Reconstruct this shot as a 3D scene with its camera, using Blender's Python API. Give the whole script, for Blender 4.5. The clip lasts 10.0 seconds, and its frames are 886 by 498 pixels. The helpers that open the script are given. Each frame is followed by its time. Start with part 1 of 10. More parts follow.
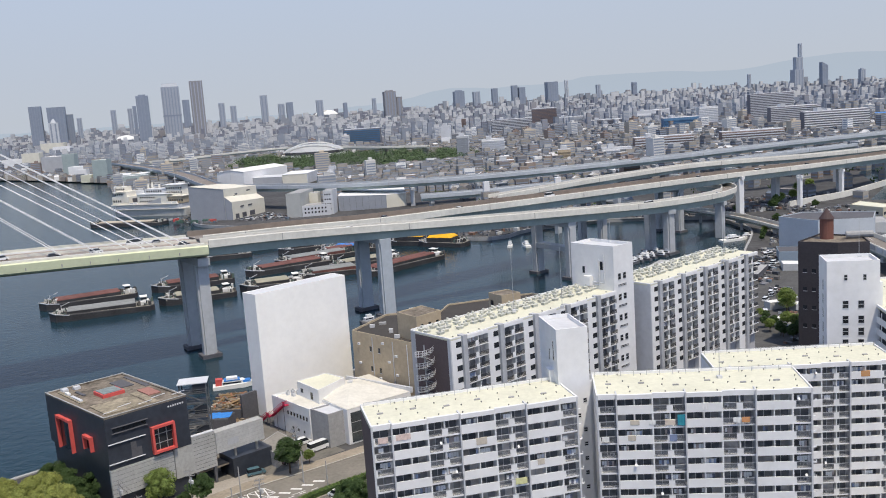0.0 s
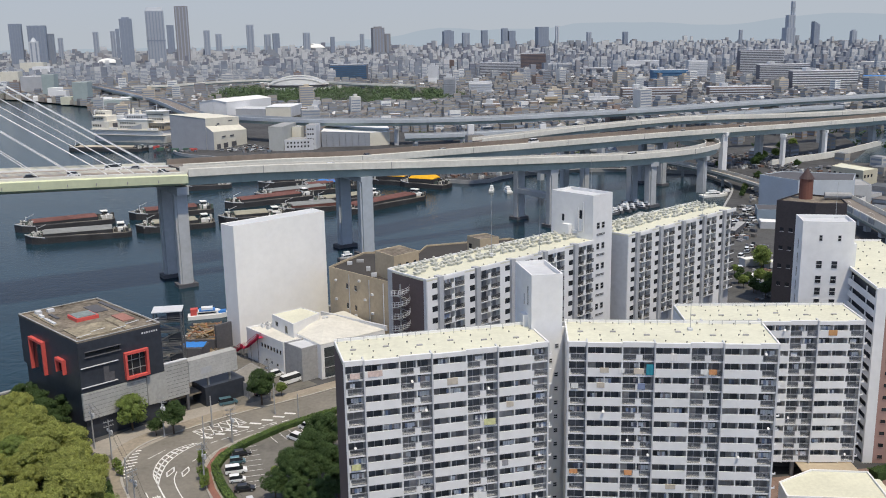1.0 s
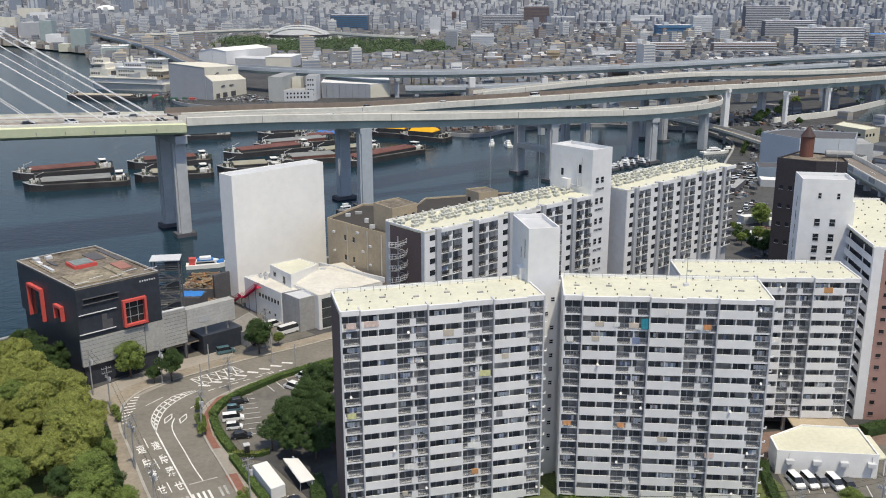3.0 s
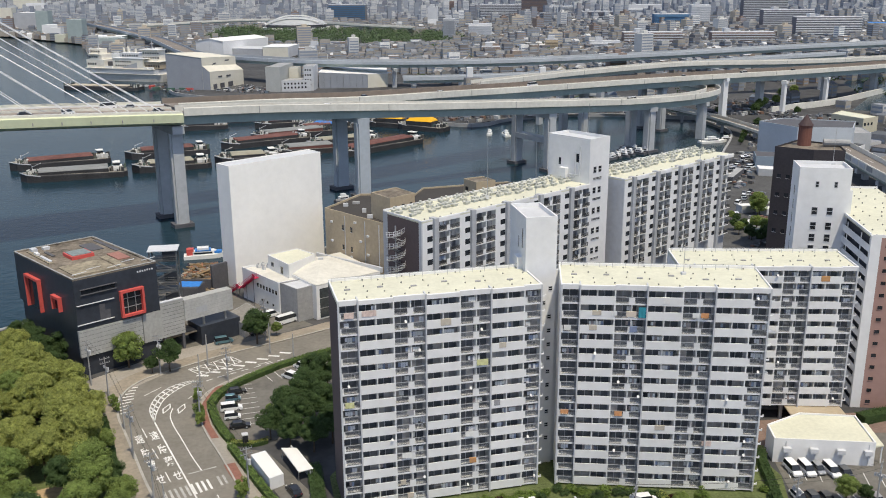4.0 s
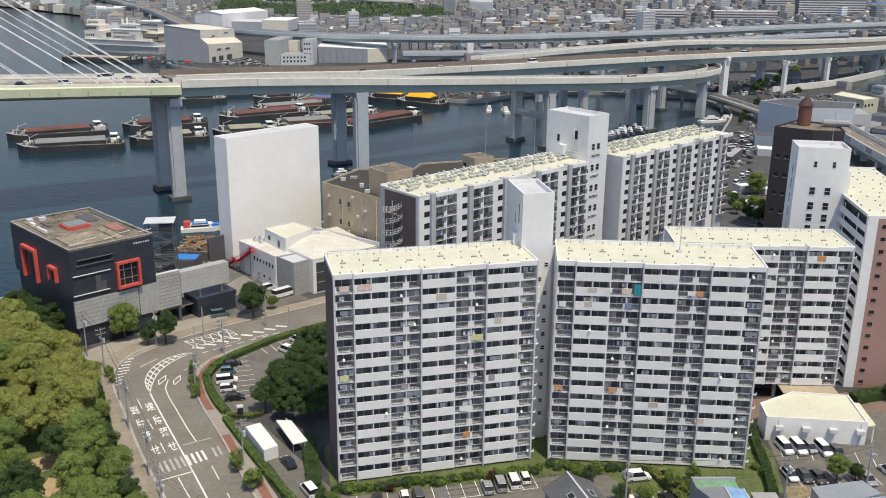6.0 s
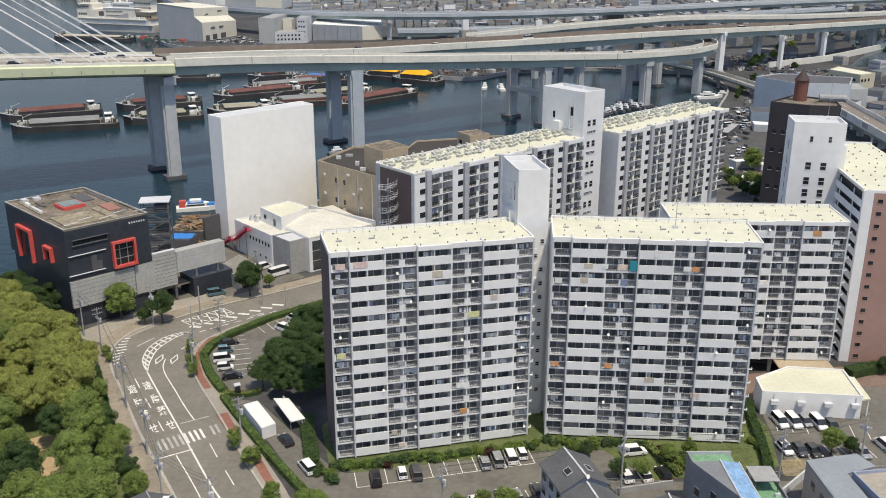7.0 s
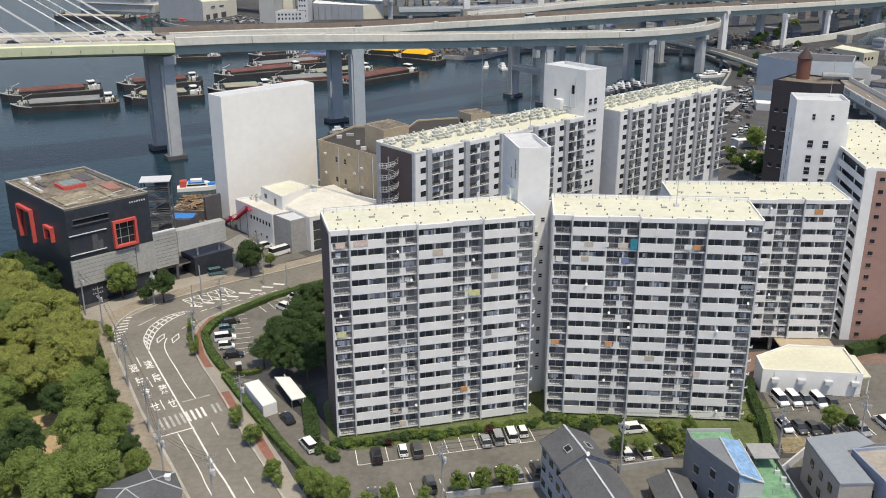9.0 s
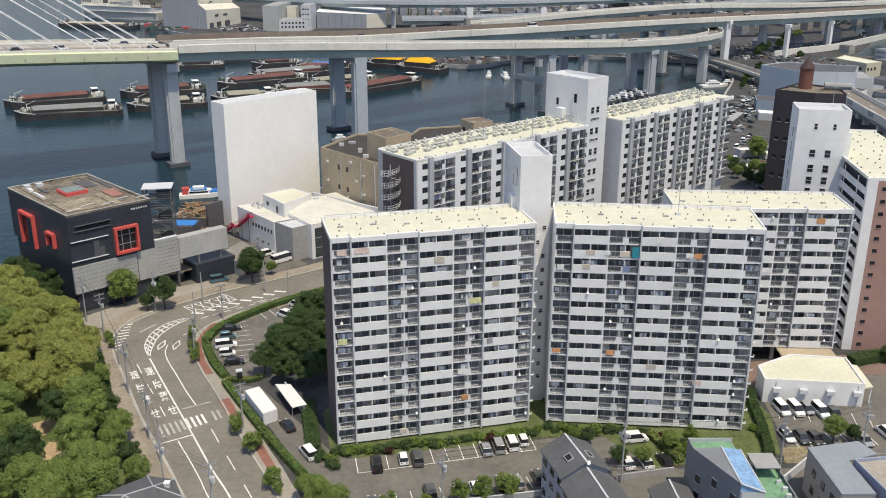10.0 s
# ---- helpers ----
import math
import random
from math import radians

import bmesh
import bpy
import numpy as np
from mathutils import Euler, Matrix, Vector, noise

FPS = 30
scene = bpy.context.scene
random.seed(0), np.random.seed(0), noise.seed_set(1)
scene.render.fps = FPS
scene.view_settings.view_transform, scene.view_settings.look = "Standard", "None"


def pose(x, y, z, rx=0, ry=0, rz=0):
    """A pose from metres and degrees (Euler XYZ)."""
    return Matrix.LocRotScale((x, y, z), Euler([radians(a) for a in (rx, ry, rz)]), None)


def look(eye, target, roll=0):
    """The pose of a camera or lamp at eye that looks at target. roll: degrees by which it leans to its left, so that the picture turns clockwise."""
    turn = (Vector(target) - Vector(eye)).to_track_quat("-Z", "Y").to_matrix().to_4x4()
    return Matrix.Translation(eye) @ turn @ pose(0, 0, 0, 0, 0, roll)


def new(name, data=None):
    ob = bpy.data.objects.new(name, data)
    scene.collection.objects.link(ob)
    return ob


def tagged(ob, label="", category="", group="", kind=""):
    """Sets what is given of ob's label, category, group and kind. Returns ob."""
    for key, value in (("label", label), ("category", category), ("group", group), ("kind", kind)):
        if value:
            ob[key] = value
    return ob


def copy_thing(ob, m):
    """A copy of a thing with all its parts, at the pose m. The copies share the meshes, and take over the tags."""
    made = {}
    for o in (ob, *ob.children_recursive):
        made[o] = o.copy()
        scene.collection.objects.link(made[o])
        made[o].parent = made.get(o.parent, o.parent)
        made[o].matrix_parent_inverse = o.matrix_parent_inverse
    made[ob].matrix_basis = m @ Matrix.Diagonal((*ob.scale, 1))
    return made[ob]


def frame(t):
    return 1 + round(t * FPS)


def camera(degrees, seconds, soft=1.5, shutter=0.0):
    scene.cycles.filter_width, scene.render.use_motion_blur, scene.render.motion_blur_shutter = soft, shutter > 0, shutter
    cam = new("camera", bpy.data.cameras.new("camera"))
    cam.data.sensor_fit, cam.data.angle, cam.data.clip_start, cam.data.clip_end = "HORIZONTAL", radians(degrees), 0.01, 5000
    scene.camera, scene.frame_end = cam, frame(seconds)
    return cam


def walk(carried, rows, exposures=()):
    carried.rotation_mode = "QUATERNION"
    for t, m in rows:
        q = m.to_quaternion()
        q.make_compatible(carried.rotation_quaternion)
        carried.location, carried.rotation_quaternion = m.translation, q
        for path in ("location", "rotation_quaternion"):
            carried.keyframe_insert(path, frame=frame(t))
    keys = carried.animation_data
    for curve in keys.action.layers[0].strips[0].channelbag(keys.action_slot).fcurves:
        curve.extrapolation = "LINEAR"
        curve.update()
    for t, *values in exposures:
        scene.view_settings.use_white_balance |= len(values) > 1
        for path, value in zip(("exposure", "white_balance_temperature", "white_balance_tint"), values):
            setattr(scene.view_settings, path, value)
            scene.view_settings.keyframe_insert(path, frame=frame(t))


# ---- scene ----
# ---------------------------------------------------------------- camera
cam = camera(51.0, 10.0, soft=1.0)
PATH = [  # seconds, x, y, z, yaw, pitch, roll
    (0, -1.42, 0.01, 88.77, -1.245, -9.204, 3.956), (0.5, -1.34, -0.01, 88.68, -2.448, -10.05, 1.959),
    (1, -1.25, -0.03, 88.59, -1.902, -12.814, 0.942), (1.5, -1.17, -0.05, 88.5, -1.789, -15.463, 0.282),
    (2, -1.09, -0.07, 88.41, -1.695, -15.624, -0.184), (3.5, -0.85, -0.09, 88.12, -1.806, -15.666, 0.295),
    (4, -0.77, -0.1, 88.03, -1.884, -16.235, 0.265), (4.5, -0.69, -0.1, 87.93, -1.893, -16.621, -0.06),
    (5, -0.61, -0.1, 87.83, -1.822, -16.835, -0.427), (5.5, -0.53, -0.1, 87.73, -1.678, -16.965, -0.56),
    (7, -0.3, -0.07, 87.42, -2.094, -18.983, -0.168), (7.5, -0.23, -0.06, 87.32, -2.093, -18.95, -0.321),
    (8, -0.15, -0.04, 87.21, -2.093, -19.411, -0.334), (8.5, -0.07, -0.02, 87.11, -2.038, -19.893, -0.126),
    (9, 0, 0, 87, -2, -20.18, -0.05), (9.5, 0.07, 0.02, 86.89, -1.934, -20.236, -0.176),
    (10, 0.15, 0.05, 86.78, -1.788, -19.638, -0.238)]
walk(cam, [(t, pose(x, y, z, 90 + p, r, w)) for t, x, y, z, w, p, r in PATH], exposures=((0, 0.31, 7050, 11), (0.5, 0.26, 7150, 10), (1.5, 0.12, 7150, 9), (2.2, 0.20, 7230, 8), (10, 0.27, 7430, 8)))

# ---------------------------------------------------------------- light
SUN = Vector((0.45, -0.89, 0)).normalized() * math.cos(radians(67)) + Vector((0, 0, math.sin(radians(67))))
world = bpy.data.worlds.new("sky")
scene.world = world
world.use_nodes = True
sky = world.node_tree.nodes.new("ShaderNodeTexSky")
sky.sky_type, sky.sun_disc = "NISHITA", False
sky.sun_elevation, sky.sun_rotation = radians(67), math.atan2(SUN.x, SUN.y)
sky.air_density, sky.dust_density, sky.ozone_density = 0.7, 0.3, 5.0
bg = world.node_tree.nodes["Background"]
bg.inputs["Strength"].default_value = 0.20
pale = world.node_tree.nodes.new("ShaderNodeHueSaturation")
pale.inputs["Saturation"].default_value, pale.inputs["Hue"].default_value = 0.80, 0.5
world.node_tree.links.new(sky.outputs[0], pale.inputs["Color"])
world.node_tree.links.new(pale.outputs[0], bg.inputs["Color"])
lamp = bpy.data.lights.new("sun", "SUN")
lamp.energy, lamp.angle, lamp.color = 2.95, radians(0.6), (1.0, 0.94, 0.83)
new("sun", lamp).matrix_world = look(SUN * 500, (0, 0, 0))

# ---------------------------------------------------------------- materials
def surf(name, col, rough=0.8, metal=0.0, var=0.18, big=0.12, fine=1.6, bump=0.0, island=0.0, each=0.0, spec=0.3, coat=0.0):
    """A rough surface whose colour wanders at two scales, in metres."""
    m = bpy.data.materials.new(name)
    m.use_nodes = True
    nt = m.node_tree
    b = nt.nodes["Principled BSDF"]
    b.inputs["Roughness"].default_value, b.inputs["Metallic"].default_value = rough, metal
    b.inputs["Specular IOR Level"].default_value = spec
    b.inputs["Coat Weight"].default_value = coat
    geo = nt.nodes.new("ShaderNodeNewGeometry")
    values = []
    for scale, detail in ((big, 4), (fine, 5)):
        n = nt.nodes.new("ShaderNodeTexNoise")
        n.inputs["Scale"].default_value, n.inputs["Detail"].default_value, n.inputs["Roughness"].default_value = scale, detail, 0.62
        nt.links.new(geo.outputs["Position"], n.inputs["Vector"])
        values.append(n.outputs["Fac"])
    add = nt.nodes.new("ShaderNodeMath")
    add.operation = "ADD"
    nt.links.new(values[0], add.inputs[0]), nt.links.new(values[1], add.inputs[1])
    total = add.outputs[0]
    for amount, source in ((island, "island"), (each, "each")):
        if amount:
            if source == "island":
                rnd = geo.outputs["Random Per Island"]
            else:
                rnd = nt.nodes.new("ShaderNodeObjectInfo").outputs["Random"]
            mul = nt.nodes.new("ShaderNodeMath")
            mul.operation, mul.inputs[1].default_value, mul.inputs[2].default_value = "MULTIPLY_ADD", 0.56 * amount / max(var, 0.01), -0.28 * amount / max(var, 0.01)
            plus = nt.nodes.new("ShaderNodeMath")
            plus.operation = "ADD"
            nt.links.new(rnd, mul.inputs[0]), nt.links.new(total, plus.inputs[0]), nt.links.new(mul.outputs[0], plus.inputs[1])
            total = plus.outputs[0]
    scale = nt.nodes.new("ShaderNodeMapRange")
    scale.clamp = False
    scale.inputs["From Min"].default_value, scale.inputs["From Max"].default_value = 0.72, 1.28
    scale.inputs["To Min"].default_value, scale.inputs["To Max"].default_value = 1 - var, 1 + var
    nt.links.new(total, scale.inputs["Value"])
    hsv = nt.nodes.new("ShaderNodeHueSaturation")
    hsv.inputs["Color"].default_value = (*col, 1)
    nt.links.new(scale.outputs[0], hsv.inputs["Value"])
    nt.links.new(hsv.outputs[0], b.inputs["Base Color"])
    if bump:
        bp = nt.nodes.new("ShaderNodeBump")
        bp.inputs["Strength"].default_value, bp.inputs["Distance"].default_value = 0.6, bump
        nt.links.new(values[1], bp.inputs["Height"]), nt.links.new(bp.outputs[0], b.inputs["Normal"])
    return m


def ramp_island(name, stops, rough=0.85, var=0.12, source="island"):
    """Pieces of one mesh, or objects, each with a colour out of a row of colours."""
    m = surf(name, (1, 1, 1), rough, var=var, big=0.06, fine=0.7)
    nt = m.node_tree
    geo = nt.nodes.new("ShaderNodeNewGeometry") if source == "island" else nt.nodes.new("ShaderNodeObjectInfo")
    ramp = nt.nodes.new("ShaderNodeValToRGB")
    ramp.color_ramp.interpolation = "CONSTANT"
    for i, c in enumerate(stops):
        e = ramp.color_ramp.elements[i] if i < 2 else ramp.color_ramp.elements.new(0.5)
        e.position, e.color = i / len(stops), (*c, 1)
    nt.links.new(geo.outputs["Random Per Island" if source == "island" else "Random"], ramp.inputs[0])
    hsv = [n for n in nt.nodes if n.type == "HUE_SAT"][0]
    nt.links.new(ramp.outputs[0], hsv.inputs["Color"])
    return m


WHITE = surf("white_paint", (0.74, 0.74, 0.74), 0.7, var=0.07, big=0.05, fine=0.5)
WHITE_CLEAN = surf("white_sheet", (0.77, 0.76, 0.73), 0.75, var=0.03, big=0.05, fine=0.4)
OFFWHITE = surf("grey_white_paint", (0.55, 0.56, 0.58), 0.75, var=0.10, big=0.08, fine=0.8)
ROOFING = surf("cream_roofing", (0.62, 0.61, 0.49), 0.9, var=0.10, big=0.12, fine=1.3, bump=0.01)
VENT = surf("vent_grey", (0.22, 0.22, 0.2), 0.8, var=0.2)
GREY = surf("grey_concrete", (0.34, 0.34, 0.34), 0.85, var=0.16, big=0.12, fine=1.2, bump=0.01)
FIN = surf("grey_fin_paint", (0.41, 0.42, 0.44), 0.8, var=0.10)
RAILDARK = surf("dark_railing_metal", (0.055, 0.058, 0.063), 0.4, 0.0, var=0.2, each=0.3)
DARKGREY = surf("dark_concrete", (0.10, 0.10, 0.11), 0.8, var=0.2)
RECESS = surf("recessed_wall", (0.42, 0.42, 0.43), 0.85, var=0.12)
BROWNWALL = surf("brown_render", (0.125, 0.095, 0.095), 0.85, var=0.10, big=0.2, fine=2.0)
TERRACOTTA = surf("terracotta_render", (0.36, 0.225, 0.195), 0.9, var=0.08, big=0.06, fine=0.7)
TAN = surf("tan_render", (0.43, 0.355, 0.255), 0.85, var=0.12, big=0.1, fine=0.9)
BLACKCLAD = surf("black_cladding", (0.036, 0.042, 0.055), 0.38, var=0.2, big=0.1, fine=0.8)
RED = surf("red_paint", (0.60, 0.10, 0.088), 0.5, var=0.12)
MAGENTA = surf("crimson_paint", (0.55, 0.03, 0.08), 0.5, var=0.12)
RUSTROOF = surf("weathered_roof_slab", (0.18, 0.152, 0.12), 0.9, var=0.6, big=0.22, fine=0.9, bump=0.02)
STEEL = surf("galvanised_steel", (0.42, 0.43, 0.44), 0.45, 0.6, var=0.12)
RAIL = surf("railing_metal", (0.17, 0.18, 0.195), 0.4, 0.0, var=0.2, each=0.3)
GLASS = surf("window_glass", (0.022, 0.025, 0.03), 0.12, 0.0, var=0.35, big=0.4, fine=1.4, spec=0.6, each=0.2)
WOODLEAF = surf("wood_leaf", (0.085, 0.13, 0.06), 0.8, var=0.25, big=0.05, fine=0.3, island=0.08)
WORNPAINT = surf("worn_road_paint", (0.42, 0.41, 0.385), 0.85, var=0.4, big=0.5, fine=3.0)
HOUSEWALL = surf("pale_blue_siding", (0.34, 0.36, 0.40), 0.8, var=0.1)
SHEETING = surf("scaffold_sheeting", (0.87, 0.86, 0.83), 0.75, var=0.04, big=0.08, fine=0.5)
CREAMROOF = surf("cream_hall_roof", (0.62, 0.60, 0.54), 0.85, var=0.12, big=0.15, fine=0.9)
VENTWHITE = surf("ventilator_grey_white", (0.52, 0.52, 0.47), 0.8, var=0.12)
ASPHALT = surf("asphalt", (0.198, 0.182, 0.156), 0.92, var=0.20, big=0.09, fine=0.9, bump=0.01)
DARKROAD = surf("dark_street_asphalt", (0.085, 0.084, 0.082), 0.92, var=0.3, big=0.12, fine=0.8)
ASPHALT_OLD = surf("worn_asphalt", (0.152, 0.143, 0.127), 0.92, var=0.22, big=0.12, fine=0.8, bump=0.01)
PAVING = surf("pale_paving", (0.33, 0.30, 0.26), 0.9, var=0.15, big=0.2, fine=1.5)
BRICKPAVE = surf("red_brick_paving", (0.27, 0.125, 0.095), 0.9, var=0.2, big=0.3, fine=2.0)
PAINT = surf("road_paint", (0.72, 0.71, 0.68), 0.8, var=0.22, big=0.4, fine=2.5)
GRASS = surf("grass", (0.105, 0.13, 0.05), 0.95, var=0.4, big=0.25, fine=2.0, bump=0.05)
SOIL = surf("bare_soil", (0.42, 0.31, 0.19), 0.95, var=0.25, big=0.2, fine=1.4)
LAND = surf("city_ground", (0.066, 0.066, 0.068), 0.95, var=0.45, big=0.03, fine=0.2)
BARK = surf("bark", (0.11, 0.08, 0.055), 0.95, var=0.3)
LEAF = [surf("leaf_" + n, c, 0.7, var=0.30, big=0.4, fine=1.4, island=0.22, spec=0.15)
        for n, c in (("fresh", (0.335, 0.365, 0.115)), ("mid", (0.225, 0.295, 0.09)), ("deep", (0.08, 0.13, 0.05)), ("maroon", (0.075, 0.035, 0.03)), ("bright", (0.165, 0.235, 0.06)))]
HEDGELEAF = surf("clipped_hedge_leaf", (0.135, 0.20, 0.06), 0.75, var=0.3, big=0.4, fine=1.4, island=0.15, spec=0.12)
for m in LEAF:
    # light also passes through the blades
    nt = m.node_tree
    thin = nt.nodes.new("ShaderNodeBsdfTranslucent")
    mix = nt.nodes.new("ShaderNodeMixShader")
    mix.inputs[0].default_value = 0.44
    hue = [n for n in nt.nodes if n.type == "HUE_SAT"][0]
    nt.links.new(hue.outputs[0], thin.inputs["Color"])
    nt.links.new(nt.nodes["Principled BSDF"].outputs[0], mix.inputs[1]), nt.links.new(thin.outputs[0], mix.inputs[2])
    nt.links.new(mix.outputs[0], nt.nodes["Material Output"].inputs["Surface"])
DECK = surf("deck_concrete", (0.64, 0.625, 0.57), 0.85, var=0.12, big=0.05, fine=0.5)
DECKROAD = surf("deck_asphalt", (0.21, 0.185, 0.165), 0.9, var=0.15, big=0.05, fine=0.5)
SOUND = surf("brown_sound_wall", (0.235, 0.195, 0.165), 0.85, var=0.15, big=0.05, fine=0.4)
GIRDER = surf("pale_green_girder", (0.32, 0.385, 0.365), 0.6, var=0.10, big=0.05, fine=0.4)
BLUEPIER = surf("blue_grey_pier_paint", (0.42, 0.435, 0.45), 0.7, var=0.12, big=0.06, fine=0.5)
LIME = surf("pale_lime_fairing", (0.60, 0.63, 0.43), 0.6, var=0.08, big=0.1, fine=0.6)
CABLE = surf("cable_sheath", (0.80, 0.80, 0.80), 0.5, var=0.05)
SLATE = surf("grey_roof_tiles", (0.105, 0.108, 0.115), 0.8, var=0.2, big=0.3, fine=2.2)
BLUEROOF = surf("faded_blue_sheet_roof", (0.22, 0.38, 0.60), 0.5, var=0.3, big=0.4, fine=1.6)
GREENROOF = surf("green_waterproofing", (0.17, 0.33, 0.20), 0.7, var=0.25, big=0.4, fine=1.6)
BLUEWALL = surf("blue_grey_siding", (0.215, 0.225, 0.245), 0.8, var=0.12)
PALEWALL = surf("pale_siding", (0.45, 0.46, 0.47), 0.8, var=0.10)
HULL = surf("dark_hull", (0.046, 0.046, 0.05), 0.7, var=0.4)
HOLD = surf("grey_hold_cover", (0.22, 0.23, 0.23), 0.8, var=0.2)
RUST = surf("rust_red_hold", (0.15, 0.068, 0.06), 0.8, var=0.35)
BROWNROOF = surf("dark_brown_roofing", (0.055, 0.05, 0.046), 0.9, var=0.2)
YELLOW = surf("yellow_tarpaulin", (0.80, 0.42, 0.02), 0.6, var=0.1)
BLUETARP = surf("blue_tarpaulin", (0.035, 0.20, 0.55), 0.6, var=0.15)
SHEETS = ramp_island("hung_bedding", [(0.62, 0.54, 0.46), (0.52, 0.28, 0.13), (0.66, 0.63, 0.52), (0.72, 0.71, 0.69), (0.20, 0.25, 0.38), (0.50, 0.45, 0.38), (0.46, 0.20, 0.20), (0.60, 0.62, 0.66), (0.68, 0.66, 0.62), (0.30, 0.30, 0.32), (0.58, 0.50, 0.26)], source="each")
WINGBOARD = surf("pale_board_concrete", (0.43, 0.43, 0.42), 0.9, var=0.14, big=0.2, fine=1.6)
TYRE = surf("tyre_rubber", (0.02, 0.02, 0.02), 0.8)
CLOTH = ramp_island("laundry_cloth", [(0.75, 0.75, 0.75), (0.7, 0.7, 0.72), (0.30, 0.36, 0.48), (0.42, 0.36, 0.34), (0.7, 0.7, 0.68), (0.5, 0.5, 0.42), (0.16, 0.17, 0.22), (0.6, 0.6, 0.62)], source="each")
TAILRED = surf("tail_lamp_red", (0.16, 0.02, 0.02), 0.3)
CARPAINT = [surf("car_" + n, c, 0.3, mt, var=0.04, coat=0.6) for n, c, mt in
            (("white", (0.80, 0.80, 0.80), 0), ("silver", (0.45, 0.46, 0.47), 0.5), ("black", (0.02, 0.02, 0.023), 0.2), ("teal", (0.10, 0.20, 0.24), 0.3), ("grey", (0.12, 0.125, 0.13), 0.4))]
TOWN = ramp_island("town_walls", [(0.27, 0.27, 0.275), (0.50, 0.49, 0.47), (0.18, 0.18, 0.19), (0.30, 0.24, 0.20), (0.78, 0.77, 0.75), (0.15, 0.155, 0.17), (0.36, 0.33, 0.29), (0.19, 0.145, 0.135), (0.26, 0.28, 0.32), (0.82, 0.82, 0.80), (0.42, 0.43, 0.45), (0.22, 0.20, 0.19), (0.62, 0.60, 0.55)], var=0.15)
TOWNROOF = ramp_island("town_roofs", [(0.11, 0.12, 0.13), (0.24, 0.245, 0.26), (0.16, 0.145, 0.135), (0.56, 0.56, 0.56), (0.09, 0.098, 0.11), (0.21, 0.195, 0.19), (0.15, 0.16, 0.175), (0.18, 0.12, 0.10), (0.08, 0.087, 0.10), (0.32, 0.34, 0.37), (0.14, 0.17, 0.21), (0.44, 0.43, 0.41)], var=0.2)
# bluish tones: distance haze is mixed into these wall colours
FARWALL = ramp_island("hazed_far_walls", [(0.28, 0.30, 0.33), (0.23, 0.25, 0.29), (0.39, 0.40, 0.42), (0.20, 0.21, 0.25), (0.30, 0.29, 0.30), (0.56, 0.56, 0.56), (0.26, 0.27, 0.30), (0.39, 0.37, 0.35), (0.48, 0.49, 0.51), (0.17, 0.20, 0.23)], var=0.08)


def door_glass():
    """Dark glass with a drawn curtain behind some panes."""
    m = ramp_island("balcony_glass", [(0.13, 0.137, 0.15), (0.27, 0.265, 0.265), (0.17, 0.177, 0.19), (0.45, 0.43, 0.415), (0.12, 0.128, 0.14), (0.23, 0.235, 0.25), (0.33, 0.32, 0.31), (0.16, 0.167, 0.18), (0.52, 0.50, 0.48)], 0.15, var=0.35)
    nt = m.node_tree
    ramp = [n for n in nt.nodes if n.type == "VALTORGB"][0]
    geo, ob = nt.nodes.new("ShaderNodeNewGeometry"), nt.nodes.new("ShaderNodeObjectInfo")
    add, wrap = nt.nodes.new("ShaderNodeMath"), nt.nodes.new("ShaderNodeMath")
    wrap.operation = "FRACT"
    nt.links.new(geo.outputs["Random Per Island"], add.inputs[0]), nt.links.new(ob.outputs["Random"], add.inputs[1])
    nt.links.new(add.outputs[0], wrap.inputs[0]), nt.links.new(wrap.outputs[0], ramp.inputs[0])
    return m


DOORGLASS = door_glass()


def water():
    m = surf("harbour_water", (0.012, 0.032, 0.046), 0.16, var=0.25, big=0.01, fine=0.05, spec=0.32)
    nt = m.node_tree
    geo = nt.nodes.new("ShaderNodeNewGeometry")
    n = nt.nodes.new("ShaderNodeTexNoise")
    nt.nodes["Principled BSDF"].inputs["IOR"].default_value = 1.2
    n.inputs["Scale"].default_value, n.inputs["Detail"].default_value = 0.35, 8
    bp = nt.nodes.new("ShaderNodeBump")
    bp.inputs["Strength"].default_value, bp.inputs["Distance"].default_value = 0.35, 0.5
    nt.links.new(geo.outputs["Position"], n.inputs["Vector"]), nt.links.new(n.outputs["Fac"], bp.inputs["Height"])
    nt.links.new(bp.outputs[0], nt.nodes["Principled BSDF"].inputs["Normal"])
    return m


WATER = water()


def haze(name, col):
    """Hills and low sky, a plain backdrop behind everything; its haze is emitted light."""
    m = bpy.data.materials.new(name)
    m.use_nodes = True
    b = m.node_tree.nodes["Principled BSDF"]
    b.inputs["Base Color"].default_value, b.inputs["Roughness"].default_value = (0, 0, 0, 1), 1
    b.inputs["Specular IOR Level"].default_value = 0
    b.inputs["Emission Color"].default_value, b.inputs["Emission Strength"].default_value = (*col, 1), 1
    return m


# low sky as emitted haze colour, bluer with height
SKYHAZE = haze("hazy_sky", (0.40, 0.45, 0.535))
nt = SKYHAZE.node_tree
place, split, rise, blend = (nt.nodes.new("ShaderNode" + n) for n in ("NewGeometry", "SeparateXYZ", "MapRange", "MixRGB"))
rise.inputs["From Min"].default_value, rise.inputs["From Max"].default_value = 120, 720
blend.inputs[1].default_value, blend.inputs[2].default_value = (0.392, 0.452, 0.545, 1), (0.375, 0.465, 0.62, 1)
nt.links.new(place.outputs["Position"], split.inputs[0]), nt.links.new(split.outputs["Z"], rise.inputs["Value"])
